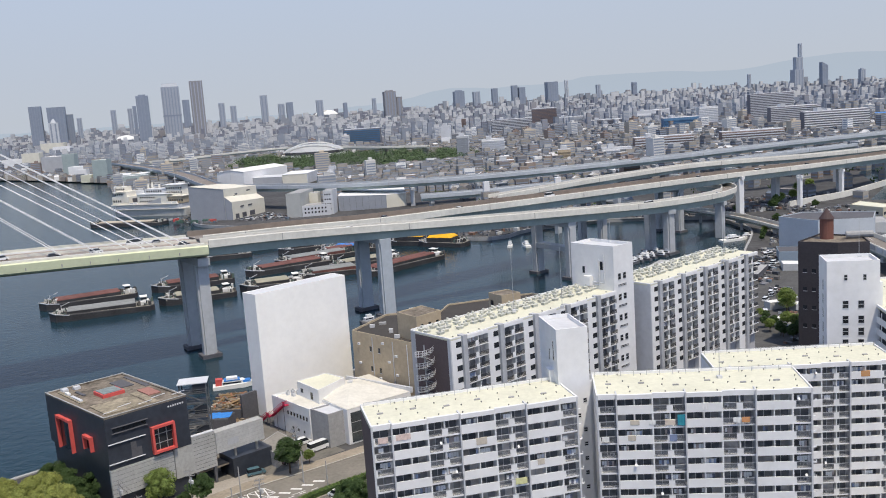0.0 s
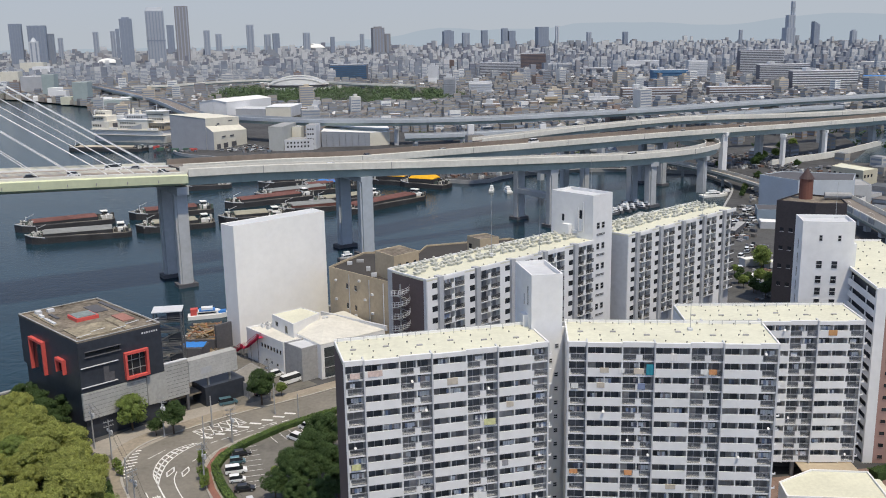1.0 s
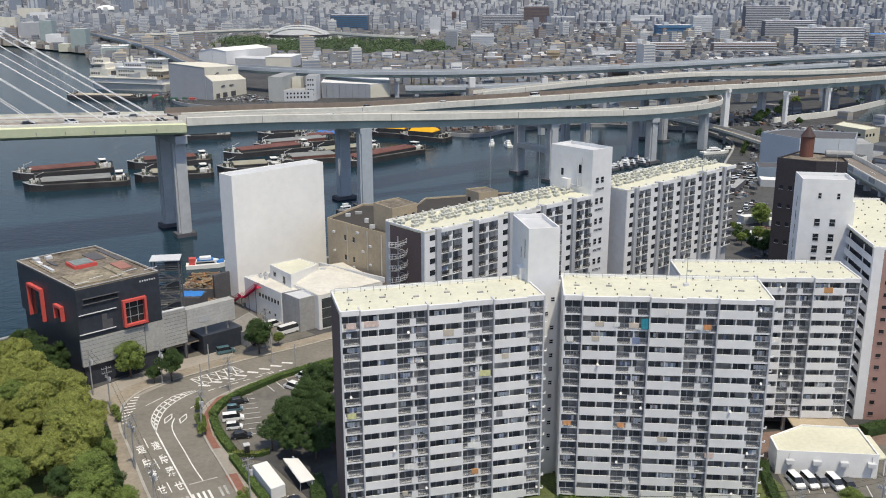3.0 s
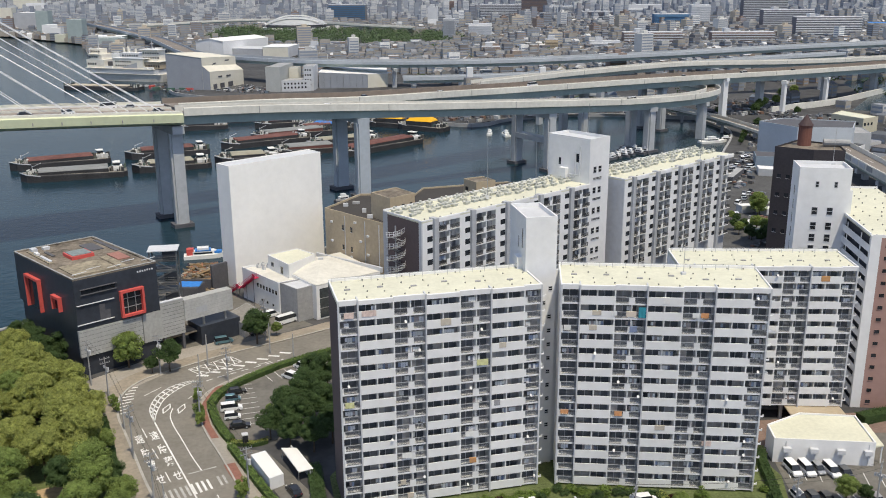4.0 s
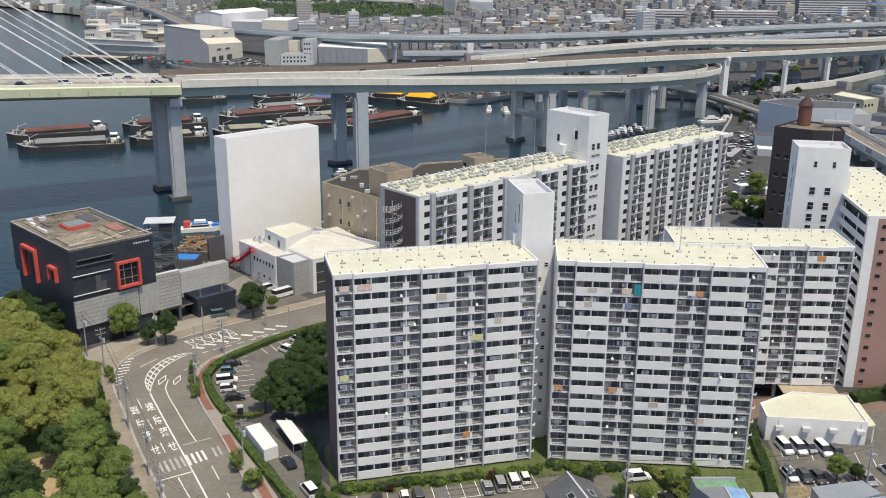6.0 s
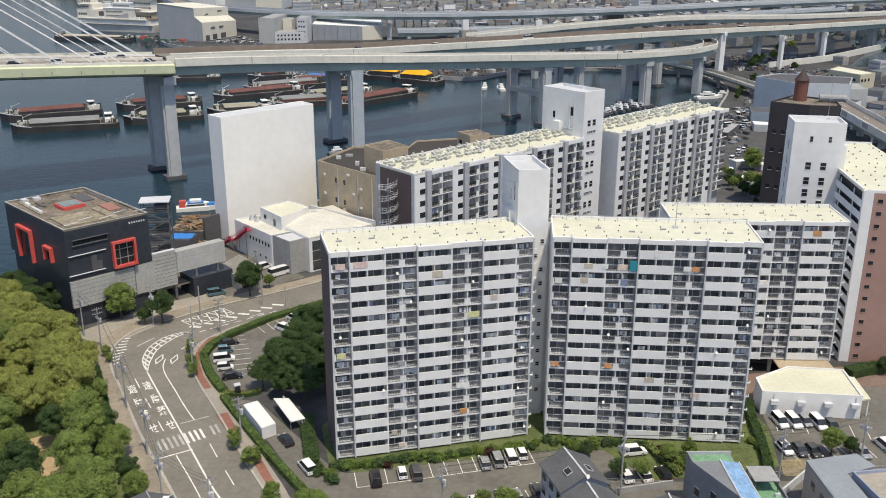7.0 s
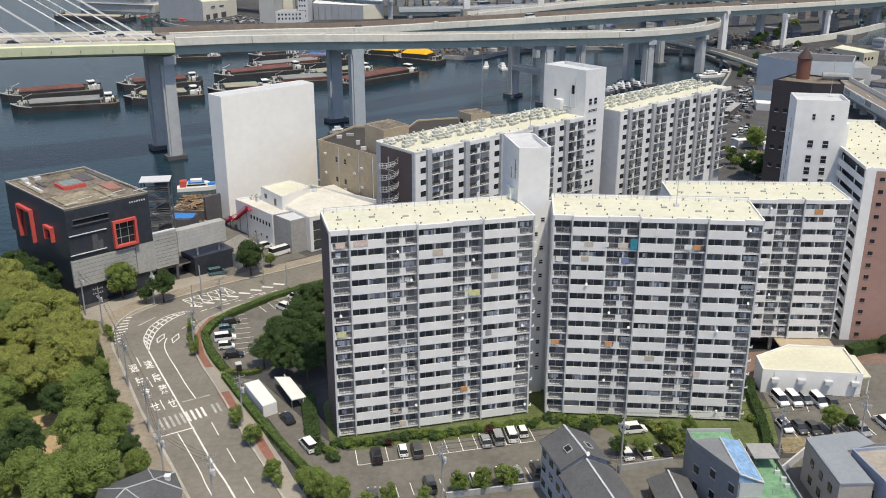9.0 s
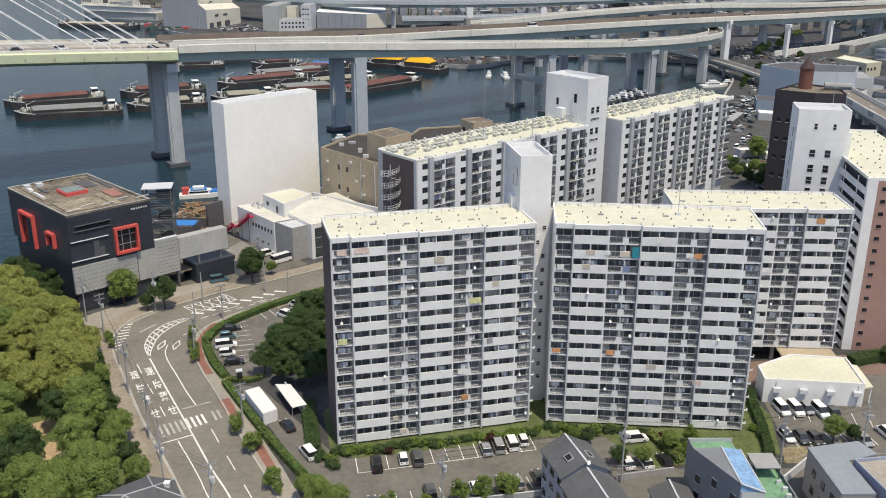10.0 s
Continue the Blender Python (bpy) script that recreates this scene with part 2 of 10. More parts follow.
nt.links.new(rise.outputs[0], blend.inputs[0]), nt.links.new(blend.outputs[0], nt.nodes["Principled BSDF"].inputs["Emission Color"])
# hills glow in one haze colour and take no light
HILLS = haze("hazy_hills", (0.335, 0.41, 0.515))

# ---------------------------------------------------------------- building blocks
def box(bm, x0, x1, y0, y1, z0, z1, slot=0):
    v = [bm.verts.new((x, y, z)) for z in (z0, z1) for x, y in ((x0, y0), (x1, y0), (x1, y1), (x0, y1))]
    for q in ((3, 2, 1, 0), (4, 5, 6, 7), (0, 1, 5, 4), (1, 2, 6, 5), (2, 3, 7, 6), (3, 0, 4, 7)):
        bm.faces.new([v[i] for i in q]).material_index = slot
    return v


def prism(bm, pts, z0, z1, slot=0):
    """An upright block over the corners pts, given counterclockwise; z1 may be one height a corner."""
    tops = z1 if isinstance(z1, (list, tuple)) else [z1] * len(pts)
    lo = [bm.verts.new((p[0], p[1], z0)) for p in pts]
    hi = [bm.verts.new((p[0], p[1], z)) for p, z in zip(pts, tops)]
    n = len(pts)
    bm.faces.new(lo[::-1]).material_index = slot
    bm.faces.new(hi).material_index = slot
    for i in range(n):
        bm.faces.new((lo[i], lo[(i + 1) % n], hi[(i + 1) % n], hi[i])).material_index = slot


def tube(bm, a, b, r0, r1=None, n=8):
    a, b = Vector(a), Vector(b)
    r1 = r0 if r1 is None else r1
    turn = (b - a).to_track_quat("Z", "Y").to_matrix()
    rings = []
    for c, r in ((a, r0), (b, r1)):
        rings.append([bm.verts.new(c + turn @ Vector((r * math.cos(k * 2 * math.pi / n), r * math.sin(k * 2 * math.pi / n), 0))) for k in range(n)])
    for k in range(n):
        bm.faces.new((rings[0][k], rings[0][(k + 1) % n], rings[1][(k + 1) % n], rings[1][k]))
    bm.faces.new(rings[0][::-1]), bm.faces.new(rings[1])


def finish(bm, name, *mats):
    me = bpy.data.meshes.new(name)
    bmesh.ops.recalc_face_normals(bm, faces=bm.faces)
    bm.to_mesh(me)
    bm.free()
    for m in mats:
        me.materials.append(m)
    return me


def thing(name, label, category, m=None, group="", kind="", data=None):
    ob = new(name, data)
    if m is not None:
        ob.matrix_basis = m
    return tagged(ob, label, category, group, kind)


def part(name, bm, material, parent, label="", m=None):
    """Links a bmesh, or a mesh that others share, as one part under parent."""
    me = bm if isinstance(bm, bpy.types.Mesh) else finish(bm, name, material)
    ob = new(name, me)
    ob.parent = parent
    if m is not None:
        ob.matrix_basis = m
    return tagged(ob, label) if label else ob


def boxes(name, material, *rows):
    bm = bmesh.new()
    for r in rows:
        box(bm, *r)
    return finish(bm, name, material)


def spline(pts, step):
    """A smooth line through the points, as rows of place and sideways direction, about step metres apart."""
    p = [Vector(q) for q in pts]
    p = [2 * p[0] - p[1], *p, 2 * p[-1] - p[-2]]
    out = []
    for i in range(1, len(p) - 2):
        n = max(2, round((p[i + 1] - p[i]).length / step))
        for k in range(n):
            t = k / n
            a, b, c, d = p[i - 1:i + 3]
            out.append(0.5 * (2 * b + (c - a) * t + (2 * a - 5 * b + 4 * c - d) * t * t + (3 * b - a - 3 * c + d) * t ** 3))
    out.append(p[-2])
    rows = []
    for i, q in enumerate(out):
        d = (out[min(i + 1, len(out) - 1)] - out[max(i - 1, 0)])
        rows.append((q, Vector((d.y, -d.x, 0)).normalized()))
    return rows


def sweep(bm, rows, section, close=True):
    """Carries a section of (right, up) points along the rows."""
    rings = [[bm.verts.new(q + side * r + Vector((0, 0, u))) for r, u in section] for q, side in rows]
    n = len(section)
    for a, b in zip(rings, rings[1:]):
        for k in range(n if close else n - 1):
            bm.faces.new((a[k], a[(k + 1) % n], b[(k + 1) % n], b[k]))
    if close:
        bm.faces.new(rings[0][::-1]), bm.faces.new(rings[-1])

from mathutils import geometry

# ---------------------------------------------------------------- ground, water, quays
NEAR_BANK = [(-5000, -700), (-700, 90), (-160, 205), (-116, 226), (-84, 262), (-62, 288), (-30, 306), (20, 322), (62, 346), (100, 384), (140, 430), (162, 478), (188, 546)]
FAR_BANK = [(184, 604), (122, 624), (66, 610), (36, 582), (-24, 622), (-70, 668), (-120, 712), (-190, 762), (-215, 830), (-236, 905), (-330, 1010), (-474, 1380), (-640, 1560), (-1100, 1950), (-5000, 3600)]
def flat(bm, pts, z):
    """Fills an outline of any shape with level triangles."""
    edges = [(i, (i + 1) % len(pts)) for i in range(len(pts))]
    vs, _, fs, *_ = geometry.delaunay_2d_cdt([Vector(p) for p in pts], edges, [], 1, 0.001)
    made = [bm.verts.new((v.x, v.y, z)) for v in vs]
    for f in fs:
        bm.faces.new([made[i] for i in f])


bm = bmesh.new()
outline = [(-5000, -3000), (5000, -3000), (5000, 5000), (-5000, 5000), *FAR_BANK[::-1], *NEAR_BANK[::-1]]
flat(bm, outline, 0.0)
me = bpy.data.meshes.new("ground")
bm.to_mesh(me)
bm.free()
me.materials.append(LAND)
thing("ground", "grey city ground reaching to the horizon behind quay walls", "ground", kind="structure", data=me)
bm = bmesh.new()
bm.faces.new([bm.verts.new(p) for p in ((-5000, -1500, -2), (400, -1500, -2), (400, 1200, -2), (-5000, 4200, -2))])
thing("water", "dark blue harbour water with small ripples", "water", kind="structure", data=finish(bm, "water", WATER))


def quay(name, line, label):
    bm = bmesh.new()
    sweep(bm, spline([(x, y, 0.0) for x, y in line], 12), [(-0.5, -2.6), (0.6, -2.6), (0.6, 0.35), (-0.5, 0.35)])
    thing(name, label, "quay wall", kind="structure", data=finish(bm, name, GREY))


quay("quay_near", NEAR_BANK[2:] + [(184, 604)], "weathered grey concrete quay wall along the water")
quay("quay_far", FAR_BANK[:12], "grey concrete quay wall on the far shore")


def sheet(name, pts, z, material, label, category, kind="structure", parent=None):
    bm = bmesh.new()
    flat(bm, pts, z)
    me = finish(bm, name, material)
    if parent is not None:
        return part(name, me, material, parent)
    return thing(name, label, category, kind=kind, data=me)


def slab(name, pts, z0, z1, material, label, category, kind="structure"):
    bm = bmesh.new()
    prism(bm, pts, z0, z1)
    return thing(name, label, category, kind=kind, data=finish(bm, name, material))


# the street that comes from below, bends and runs off behind the block
LEFT_KERB = [(-18, 92), (-35.2, 124.5), (-40.6, 134.8), (-45.6, 143.9), (-50.5, 153.1), (-55.9, 164.3), (-60.3, 173.4), (-63.4, 179.9), (-65.6, 188.7), (-63.2, 197.8), (-54.5, 206), (-45.9, 213), (-24, 228.0), (20, 262), (60, 300)]
RIGHT_KERB = [(-4, 92), (-20.8, 124.0), (-25.2, 133.2), (-29.7, 142.1), (-33.3, 149.9), (-36.2, 156.2), (-39.9, 163.7), (-43.8, 171.6), (-47.5, 181.6), (-47.6, 190.1), (-42.8, 197.8), (-35.1, 204.7), (-22.7, 213.7), (20, 246), (70, 292)]
CENTRE = [(-12.5, 92), (-28.2, 124.3), (-33.8, 134.6), (-40.0, 146.8), (-46.1, 158.7), (-50.3, 166.9), (-55.2, 176.6)]
LANES_BEHIND = [(-57.5, 185.6), (-56.0, 192.9), (-51.1, 199.3), (-41.9, 206.3), (-23.2, 220.3), (20, 254), (65, 296)]


def even(pts, n=90):
    """The line through pts, cut into n even steps of each stretch's own count."""
    rows = []
    p = [Vector((*q, 0)) for q in pts]
    p = [2 * p[0] - p[1], *p, 2 * p[-1] - p[-2]]
    for i in range(1, len(p) - 2):
        for k in range(8):
            t = k / 8
            a, b, c, d = p[i - 1:i + 3]
            rows.append(0.5 * (2 * b + (c - a) * t + (2 * a - 5 * b + 4 * c - d) * t * t + (3 * b - a - 3 * c + d) * t ** 3))
    return rows


le, ri = even(LEFT_KERB), even(RIGHT_KERB)
bm = bmesh.new()
vl, vr = [bm.verts.new((p.x, p.y, 0.03)) for p in le], [bm.verts.new((p.x, p.y, 0.03)) for p in ri]
for i in range(len(vl) - 1):
    bm.faces.new((vl[i], vr[i], vr[i + 1], vl[i + 1]))
road = thing("road", "worn grey asphalt street that bends past the tower blocks", "road", kind="structure", data=finish(bm, "road", ASPHALT))


def kerb(name, line, width, side, material, height, label, start=0, end=None):
    """A raised strip along a kerb line, on its left (1) or right (-1)."""
    bm = bmesh.new()
    rows = line[start:end]
    out = []
    for i, p in enumerate(rows):
        d = rows[min(i + 1, len(rows) - 1)] - rows[max(i - 1, 0)]
        nrm = Vector((-d.y, d.x, 0)).normalized() * side
        out.append((p, p + nrm * width))
    rings = [[bm.verts.new((*p.xy, 0.0)), bm.verts.new((*p.xy, height)), bm.verts.new((*q.xy, height)), bm.verts.new((*q.xy, 0.0))] for p, q in out]
    for a, b in zip(rings, rings[1:]):
        for k in range(4):
            bm.faces.new((a[k], a[(k + 1) % 4], b[(k + 1) % 4], b[k]))
    bm.faces.new(rings[0]), bm.faces.new(rings[-1][::-1])
    return thing(name, label, "pavement", kind="structure", data=finish(bm, name, material))


FOOTWAY = surf("worn_footway", (0.29, 0.25, 0.198), 0.92, var=0.2, big=0.15, fine=1.2)
KERBSTONE = surf("kerb_concrete", (0.40, 0.38, 0.34), 0.9, var=0.2, big=0.3, fine=2.0)
kerb("pavement_left", le, 4.6, 1, FOOTWAY, 0.16, "pale grey paved pavement beside the street")
kerb("pavement_right", ri, 3.4, -1, PAVING, 0.16, "pale paved pavement beside the street")
kerb("kerb_left", le, 0.5, 1, KERBSTONE, 0.19, "pale concrete kerb of the street")
kerb("kerb_right", ri, 0.35, -1, KERBSTONE, 0.19, "pale concrete kerb of the street")


def marking(pts, width, closed=False, paint=None):
    bm = bmesh.new()
    rows = spline([(x, y, 0.045) for x, y in pts], 1.5) if len(pts) > 2 else [(Vector((*q, 0.045)), Vector((pts[1][1] - pts[0][1], pts[0][0] - pts[1][0], 0)).normalized()) for q in pts]
    sweep(bm, rows, [(-width / 2, 0), (width / 2, 0)], close=False)
    return part("road_marking", bm, paint or PAINT, road)


def quad_mark(a, b, width, paint=None):
    marking([a, b], width, paint=paint)


def along(line, s):
    """The place s metres along a line of points, and the way on."""
    for a, b in zip(line, line[1:]):
        l = (b - a).length
        if s <= l:
            return a + (b - a) * (s / l), (b - a) / l
        s -= l
    return line[-1], (line[-1] - line[-2]).normalized()


cl = even(LANES_BEHIND)
marking(CENTRE, 0.32)
# hatched island in the bend: an outer, a middle and an inner line with bars between
OUTER = [(-55.2, 176.6), (-57.5, 181.5), (-58.1, 184.9), (-58.0, 189.0), (-56.9, 192.5), (-55.3, 195.0), (-52.5, 197.0)]
INNER = [(-55.2, 176.6), (-55.7, 179.4), (-56.0, 182.6), (-56.0, 187.0), (-54.9, 191.0), (-53.3, 194.2), (-51.0, 197.2)]
MIDDLE = [((a[0] + b[0]) / 2, (a[1] + b[1]) / 2) for a, b in zip(OUTER, INNER)]
for line in (OUTER, INNER, MIDDLE):
    marking(line, 0.24)
rows_out, rows_in = even(OUTER), even(INNER)
for k in range(9, len(rows_out) - 3, 4):
    quad_mark(rows_out[k].xy, rows_in[k].xy, 0.42)
marking([(-53.0, 183.0), (-52.6, 179.2), (-50.9, 174.9), (-48.0, 169.3), (-44.1, 161.6), (-41.2, 156.4)], 0.22)
marking([(-41.6, 143.8), (-37.8, 136.8), (-35.0, 131.4), (-31.6, 124.4), (-14.5, 92)], 0.2)
for a, b in (((-36.5, 147.6), (-34.3, 143.0)), ((-32.1, 138.7), (-29.9, 134.3)), ((-27.7, 130.0), (-25.5, 125.6)), ((-57.0, 173.8), (-54.9, 169.7)), ((-52.6, 165.1), (-50.4, 161.1)), ((-47.8, 156.0), (-45.9, 152.3)),
             ((-60.8, 189.5), (-58.2, 193.8)), ((-50.8, 187.6), (-48.6, 192.0)), ((-45.2, 201.4), (-41.5, 204.0)), ((-38.5, 205.6), (-35.5, 207.8))):
    quad_mark(a, b, 0.19)
quad_mark((-44.3, 142.9), (-39.2, 145.8), 0.3)
quad_mark((-43.4, 155.0), (-38.7, 157.6), 0.3, WORNPAINT)
for i in range(12):
    t = i / 11
    p, q = Vector((-46.3, 148.9)).lerp(Vector((-36.9, 154.5)), t), Vector((-44.3, 145.1)).lerp(Vector((-35.4, 151.4)), t)
    if i != 9:
        quad_mark(p, q, 0.46, PAINT if 4 < i < 9 else WORNPAINT)
for ring in ([(-54.1, 185.2), (-53.6, 183.1), (-54.4, 180.5), (-55.0, 182.6)], [(-51.0, 185.1), (-50.4, 183.0), (-51.1, 180.4), (-51.8, 182.5)]):
    for a, b in zip(ring, ring[1:] + ring[:1]):
        quad_mark(a, b, 0.26)
le_bend = le[56:]
for i in range(9):
    a, way = along(le_bend, 0.6 + i * 1.7)
    nrm = Vector((way.y, -way.x, 0))
    quad_mark((a + nrm * 0.3).xy, (a + nrm * (2.9 - abs(i - 4) * 0.4) + way * 0.7).xy, 0.45)
# hatched box in front of the yard and the lanes behind the bend
box_mark = [(-54.4, 203.6), (-45.8, 210.9), (-42.6, 207.8), (-50.6, 200.0)]
for a, b in zip(box_mark, box_mark[1:] + box_mark[:1]):
    quad_mark(a, b, 0.22)
for k in range(5):
    t = (k + 0.5) / 5
    a, b = Vector(box_mark[0]).lerp(Vector(box_mark[1]), t - 0.08), Vector(box_mark[3]).lerp(Vector(box_mark[2]), t + 0.08)
    quad_mark(a, b, 0.28), quad_mark(Vector(box_mark[0]).lerp(Vector(box_mark[1]), t + 0.08), Vector(box_mark[3]).lerp(Vector(box_mark[2]), t - 0.08), 0.28)
for i in range(8):
    a, way = along(cl[16:], i * 3.1)
    nrm = Vector((way.y, -way.x, 0))
    quad_mark((a - nrm * 0.9).xy, (a + nrm * 1.2 + way * 1.9).xy, 0.8)
    if i < 7:
        quad_mark((a + nrm * 3.4).xy, (a + nrm * 3.4 + way * 1.8).xy, 0.25)


def written(text, at, turn, size, stretch):
    """Painted letters on the road, built from the built-in font."""
    cu = bpy.data.curves.new("road_lettering", "FONT")
    cu.body, cu.size, cu.align_x, cu.align_y = text, size, "CENTER", "CENTER"
    cu.offset = 0.04
    tmp = bpy.data.objects.new("tmp", cu)
    scene.collection.objects.link(tmp)
    me = bpy.data.meshes.new_from_object(tmp.evaluated_get(bpy.context.evaluated_depsgraph_get()))
    bpy.data.objects.remove(tmp)
    me.materials.clear()
    me.materials.append(PAINT)
    part("road_lettering", me, PAINT, road, "white painted road lettering", pose(at[0], at[1], 0.046, 0, 0, turn) @ Matrix.Diagonal((0.70, stretch, 1, 1)))


for lane in (((-56.1, 168.8), (-53.4, 163.4), (-50.7, 158.3), (-47.8, 153.1)), ((-53.5, 170.3), (-50.5, 164.8), (-47.9, 159.8), (-45.0, 154.4))):
    for ch, at in zip("速度落せ", lane):
        written(ch, at, 27, 2.4, 1.72)

# verges, paths, car parks, yards
sheet("lawn", [(-14.5, 139.5), (-17, 153), (-15, 158), (26, 168), (64, 160), (66, 150), (63, 137), (40, 133), (33.5, 143.5), (22.5, 143.2), (-10, 137.4)], 0.05, GRASS, "green lawn round the foot of the tower blocks", "grass", "stuff")
sheet("car_park_front", [(-11.5, 137.2), (-9.6, 120), (60, 120), (60, 131), (43, 133), (41, 143.5), (30, 143.2), (22.8, 143.0)], 0.04, ASPHALT_OLD, "worn grey asphalt car park before the blocks", "car park")
sheet("car_park_lane", [(-35, 164.5), (-30, 163), (-14, 139), (-11.5, 137.2), (-9.6, 120), (-15.5, 128)], 0.043, ASPHALT_OLD, "narrow grey asphalt lane beside the blocks", "lane")
sheet("car_park_west", [(-44.6, 182), (-42.8, 191.6), (-33.5, 203.2), (-22, 211.5), (-14, 200), (-18, 176), (-29, 168), (-38.5, 168)], 0.042, ASPHALT_OLD, "grey asphalt car park behind a hedge", "car park")
sheet("car_park_east", [(64.5, 136), (67, 158), (85, 153), (87, 166), (108, 165), (104, 134)], 0.043, ASPHALT_OLD, "grey asphalt car park beside a low white hall", "car park")
sheet("court_east", [(60, 160), (62, 171), (100, 176), (104, 156), (67, 158)], 0.037, surf("dull_brown_paving", (0.21, 0.145, 0.12), 0.9, var=0.2, big=0.2, fine=1.6), "dull reddish brown paved court before the block", "paving")
sheet("lane_south", [(20, 120), (110, 122), (112, 131), (62, 132.5), (18, 127)], 0.053, ASPHALT_OLD, "narrow asphalt lane between the car park and houses", "lane")
sheet("park_floor", [(-76, 186), (-66, 178), (-57, 155), (-47, 136), (-36, 112), (-90, 100), (-150, 190), (-110, 222), (-100, 215)], 0.035, GRASS, "shaded grass and leaf litter under the park trees", "grass", "stuff")
for n, pts in (("a", [(-70, 150), (-64, 153), (-62, 148), (-66, 146)]), ("b", [(-64, 144), (-59, 143), (-59, 137), (-64, 138)])):
    sheet("bare_patch", pts, 0.055, SOIL, "bare sandy soil between the trees", "soil", "stuff")
sheet("sand_yard", [(62.6, 134), (63.9, 138.9), (68.0, 139.3), (69, 134)], 0.055, surf("dry_scrub", (0.26, 0.215, 0.13), 0.95, var=0.4, big=0.5, fine=2.0), "patch of dry bare soil beside the car park", "soil", "stuff")
sheet("yard", [(-64, 204), (-40, 222), (-28, 232), (-58, 262), (-66, 268), (-82, 252), (-60, 222)], 0.036, ASPHALT_OLD, "grey yard between the halls", "yard")
sheet("forecourt", [(-78, 196), (-67, 190), (-56, 206), (-45, 217), (-50, 222), (-62, 214)], 0.041, PAVING, "pale paved forecourt of the black building", "paving")
for pts in ([(-44.4, 194.2), (-45.9, 193.3), (-46.9, 188.0), (-47.2, 181.5), (-44.6, 174.4), (-41.8, 168.6), (-40.4, 168.9), (-43.2, 174.6), (-45.6, 181.6), (-45.4, 187.4)],
            [(-37.4, 158.0), (-35.4, 158.8), (-32.9, 153.4), (-32.4, 150.6), (-33.4, 150.4), (-35.9, 155.0)], [(-29.6, 145.2), (-28.2, 145.8), (-24.8, 138.3), (-22.6, 133.6), (-24.0, 133.2), (-26.2, 137.6)]):
    sheet("brick_path", pts, 0.175, BRICKPAVE, "strip of red brick paving in the pavement", "paving")

# ---------------------------------------------------------------- bridges and viaducts
PALEPIER = surf("pale_blue_pier_paint", (0.42, 0.46, 0.50), 0.65, var=0.10, big=0.06, fine=0.5)


def column_pair(parent, a, b, top_z, w, d, turn, beam=2.2, reach=2.0, low_beam=None, material=None):
    material = material or BLUEPIER
    for p in (a, b):
        bm = bmesh.new()
        box(bm, -w / 2, w / 2, -d / 2, d / 2, -6, top_z - beam)
        bmesh.ops.bevel(bm, geom=[e for e in bm.edges if abs(e.verts[0].co.z - e.verts[1].co.z) > 1], offset=min(w, d) * 0.18, segments=2, affect="EDGES")
        part("pier_column", bm, material, parent, m=pose(p[0], p[1], 0, 0, 0, turn))
        bm = bmesh.new()
        box(bm, -w * 0.75, w * 0.75, -d * 0.75, d * 0.75, -5, -0.6)
        part("pier_footing", bm, DARKGREY, parent, m=pose(p[0], p[1], 0, 0, 0, turn))
    a, b = Vector((*a, 0)), Vector((*b, 0))
    way = (b - a).normalized()
    for z in [top_z] + ([low_beam] if low_beam else []):
        bm = bmesh.new()
        side = Vector((way.y, -way.x, 0)) * (w * 0.45)
        p, q = a - way * (reach if z == top_z else 0), b + way * (reach if z == top_z else 0)
        prism(bm, [(p - side), (q - side), (q + side), (p + side)][::-1], z - beam, z)
        part("crossbeam", bm, material, parent)


def single_pier(parent, p, top_z, w=4.0, d=3.4, turn=40, head=9.0, material=None):
    bm = bmesh.new()
    box(bm, -w / 2, w / 2, -d / 2, d / 2, -4, top_z - 1.5)
    part("pier_column", bm, material or BLUEPIER, parent, m=pose(p[0], p[1], 0, 0, 0, turn))
    bm = bmesh.new()
    prism(bm, [(-d * 0.5, -head / 2), (d * 0.5, -head / 2), (d * 0.5, head / 2), (-d * 0.5, head / 2)], top_z - 2.0, top_z)
    part("pier_head", bm, material or BLUEPIER, parent, m=pose(p[0], p[1], 0, 0, 0, turn))


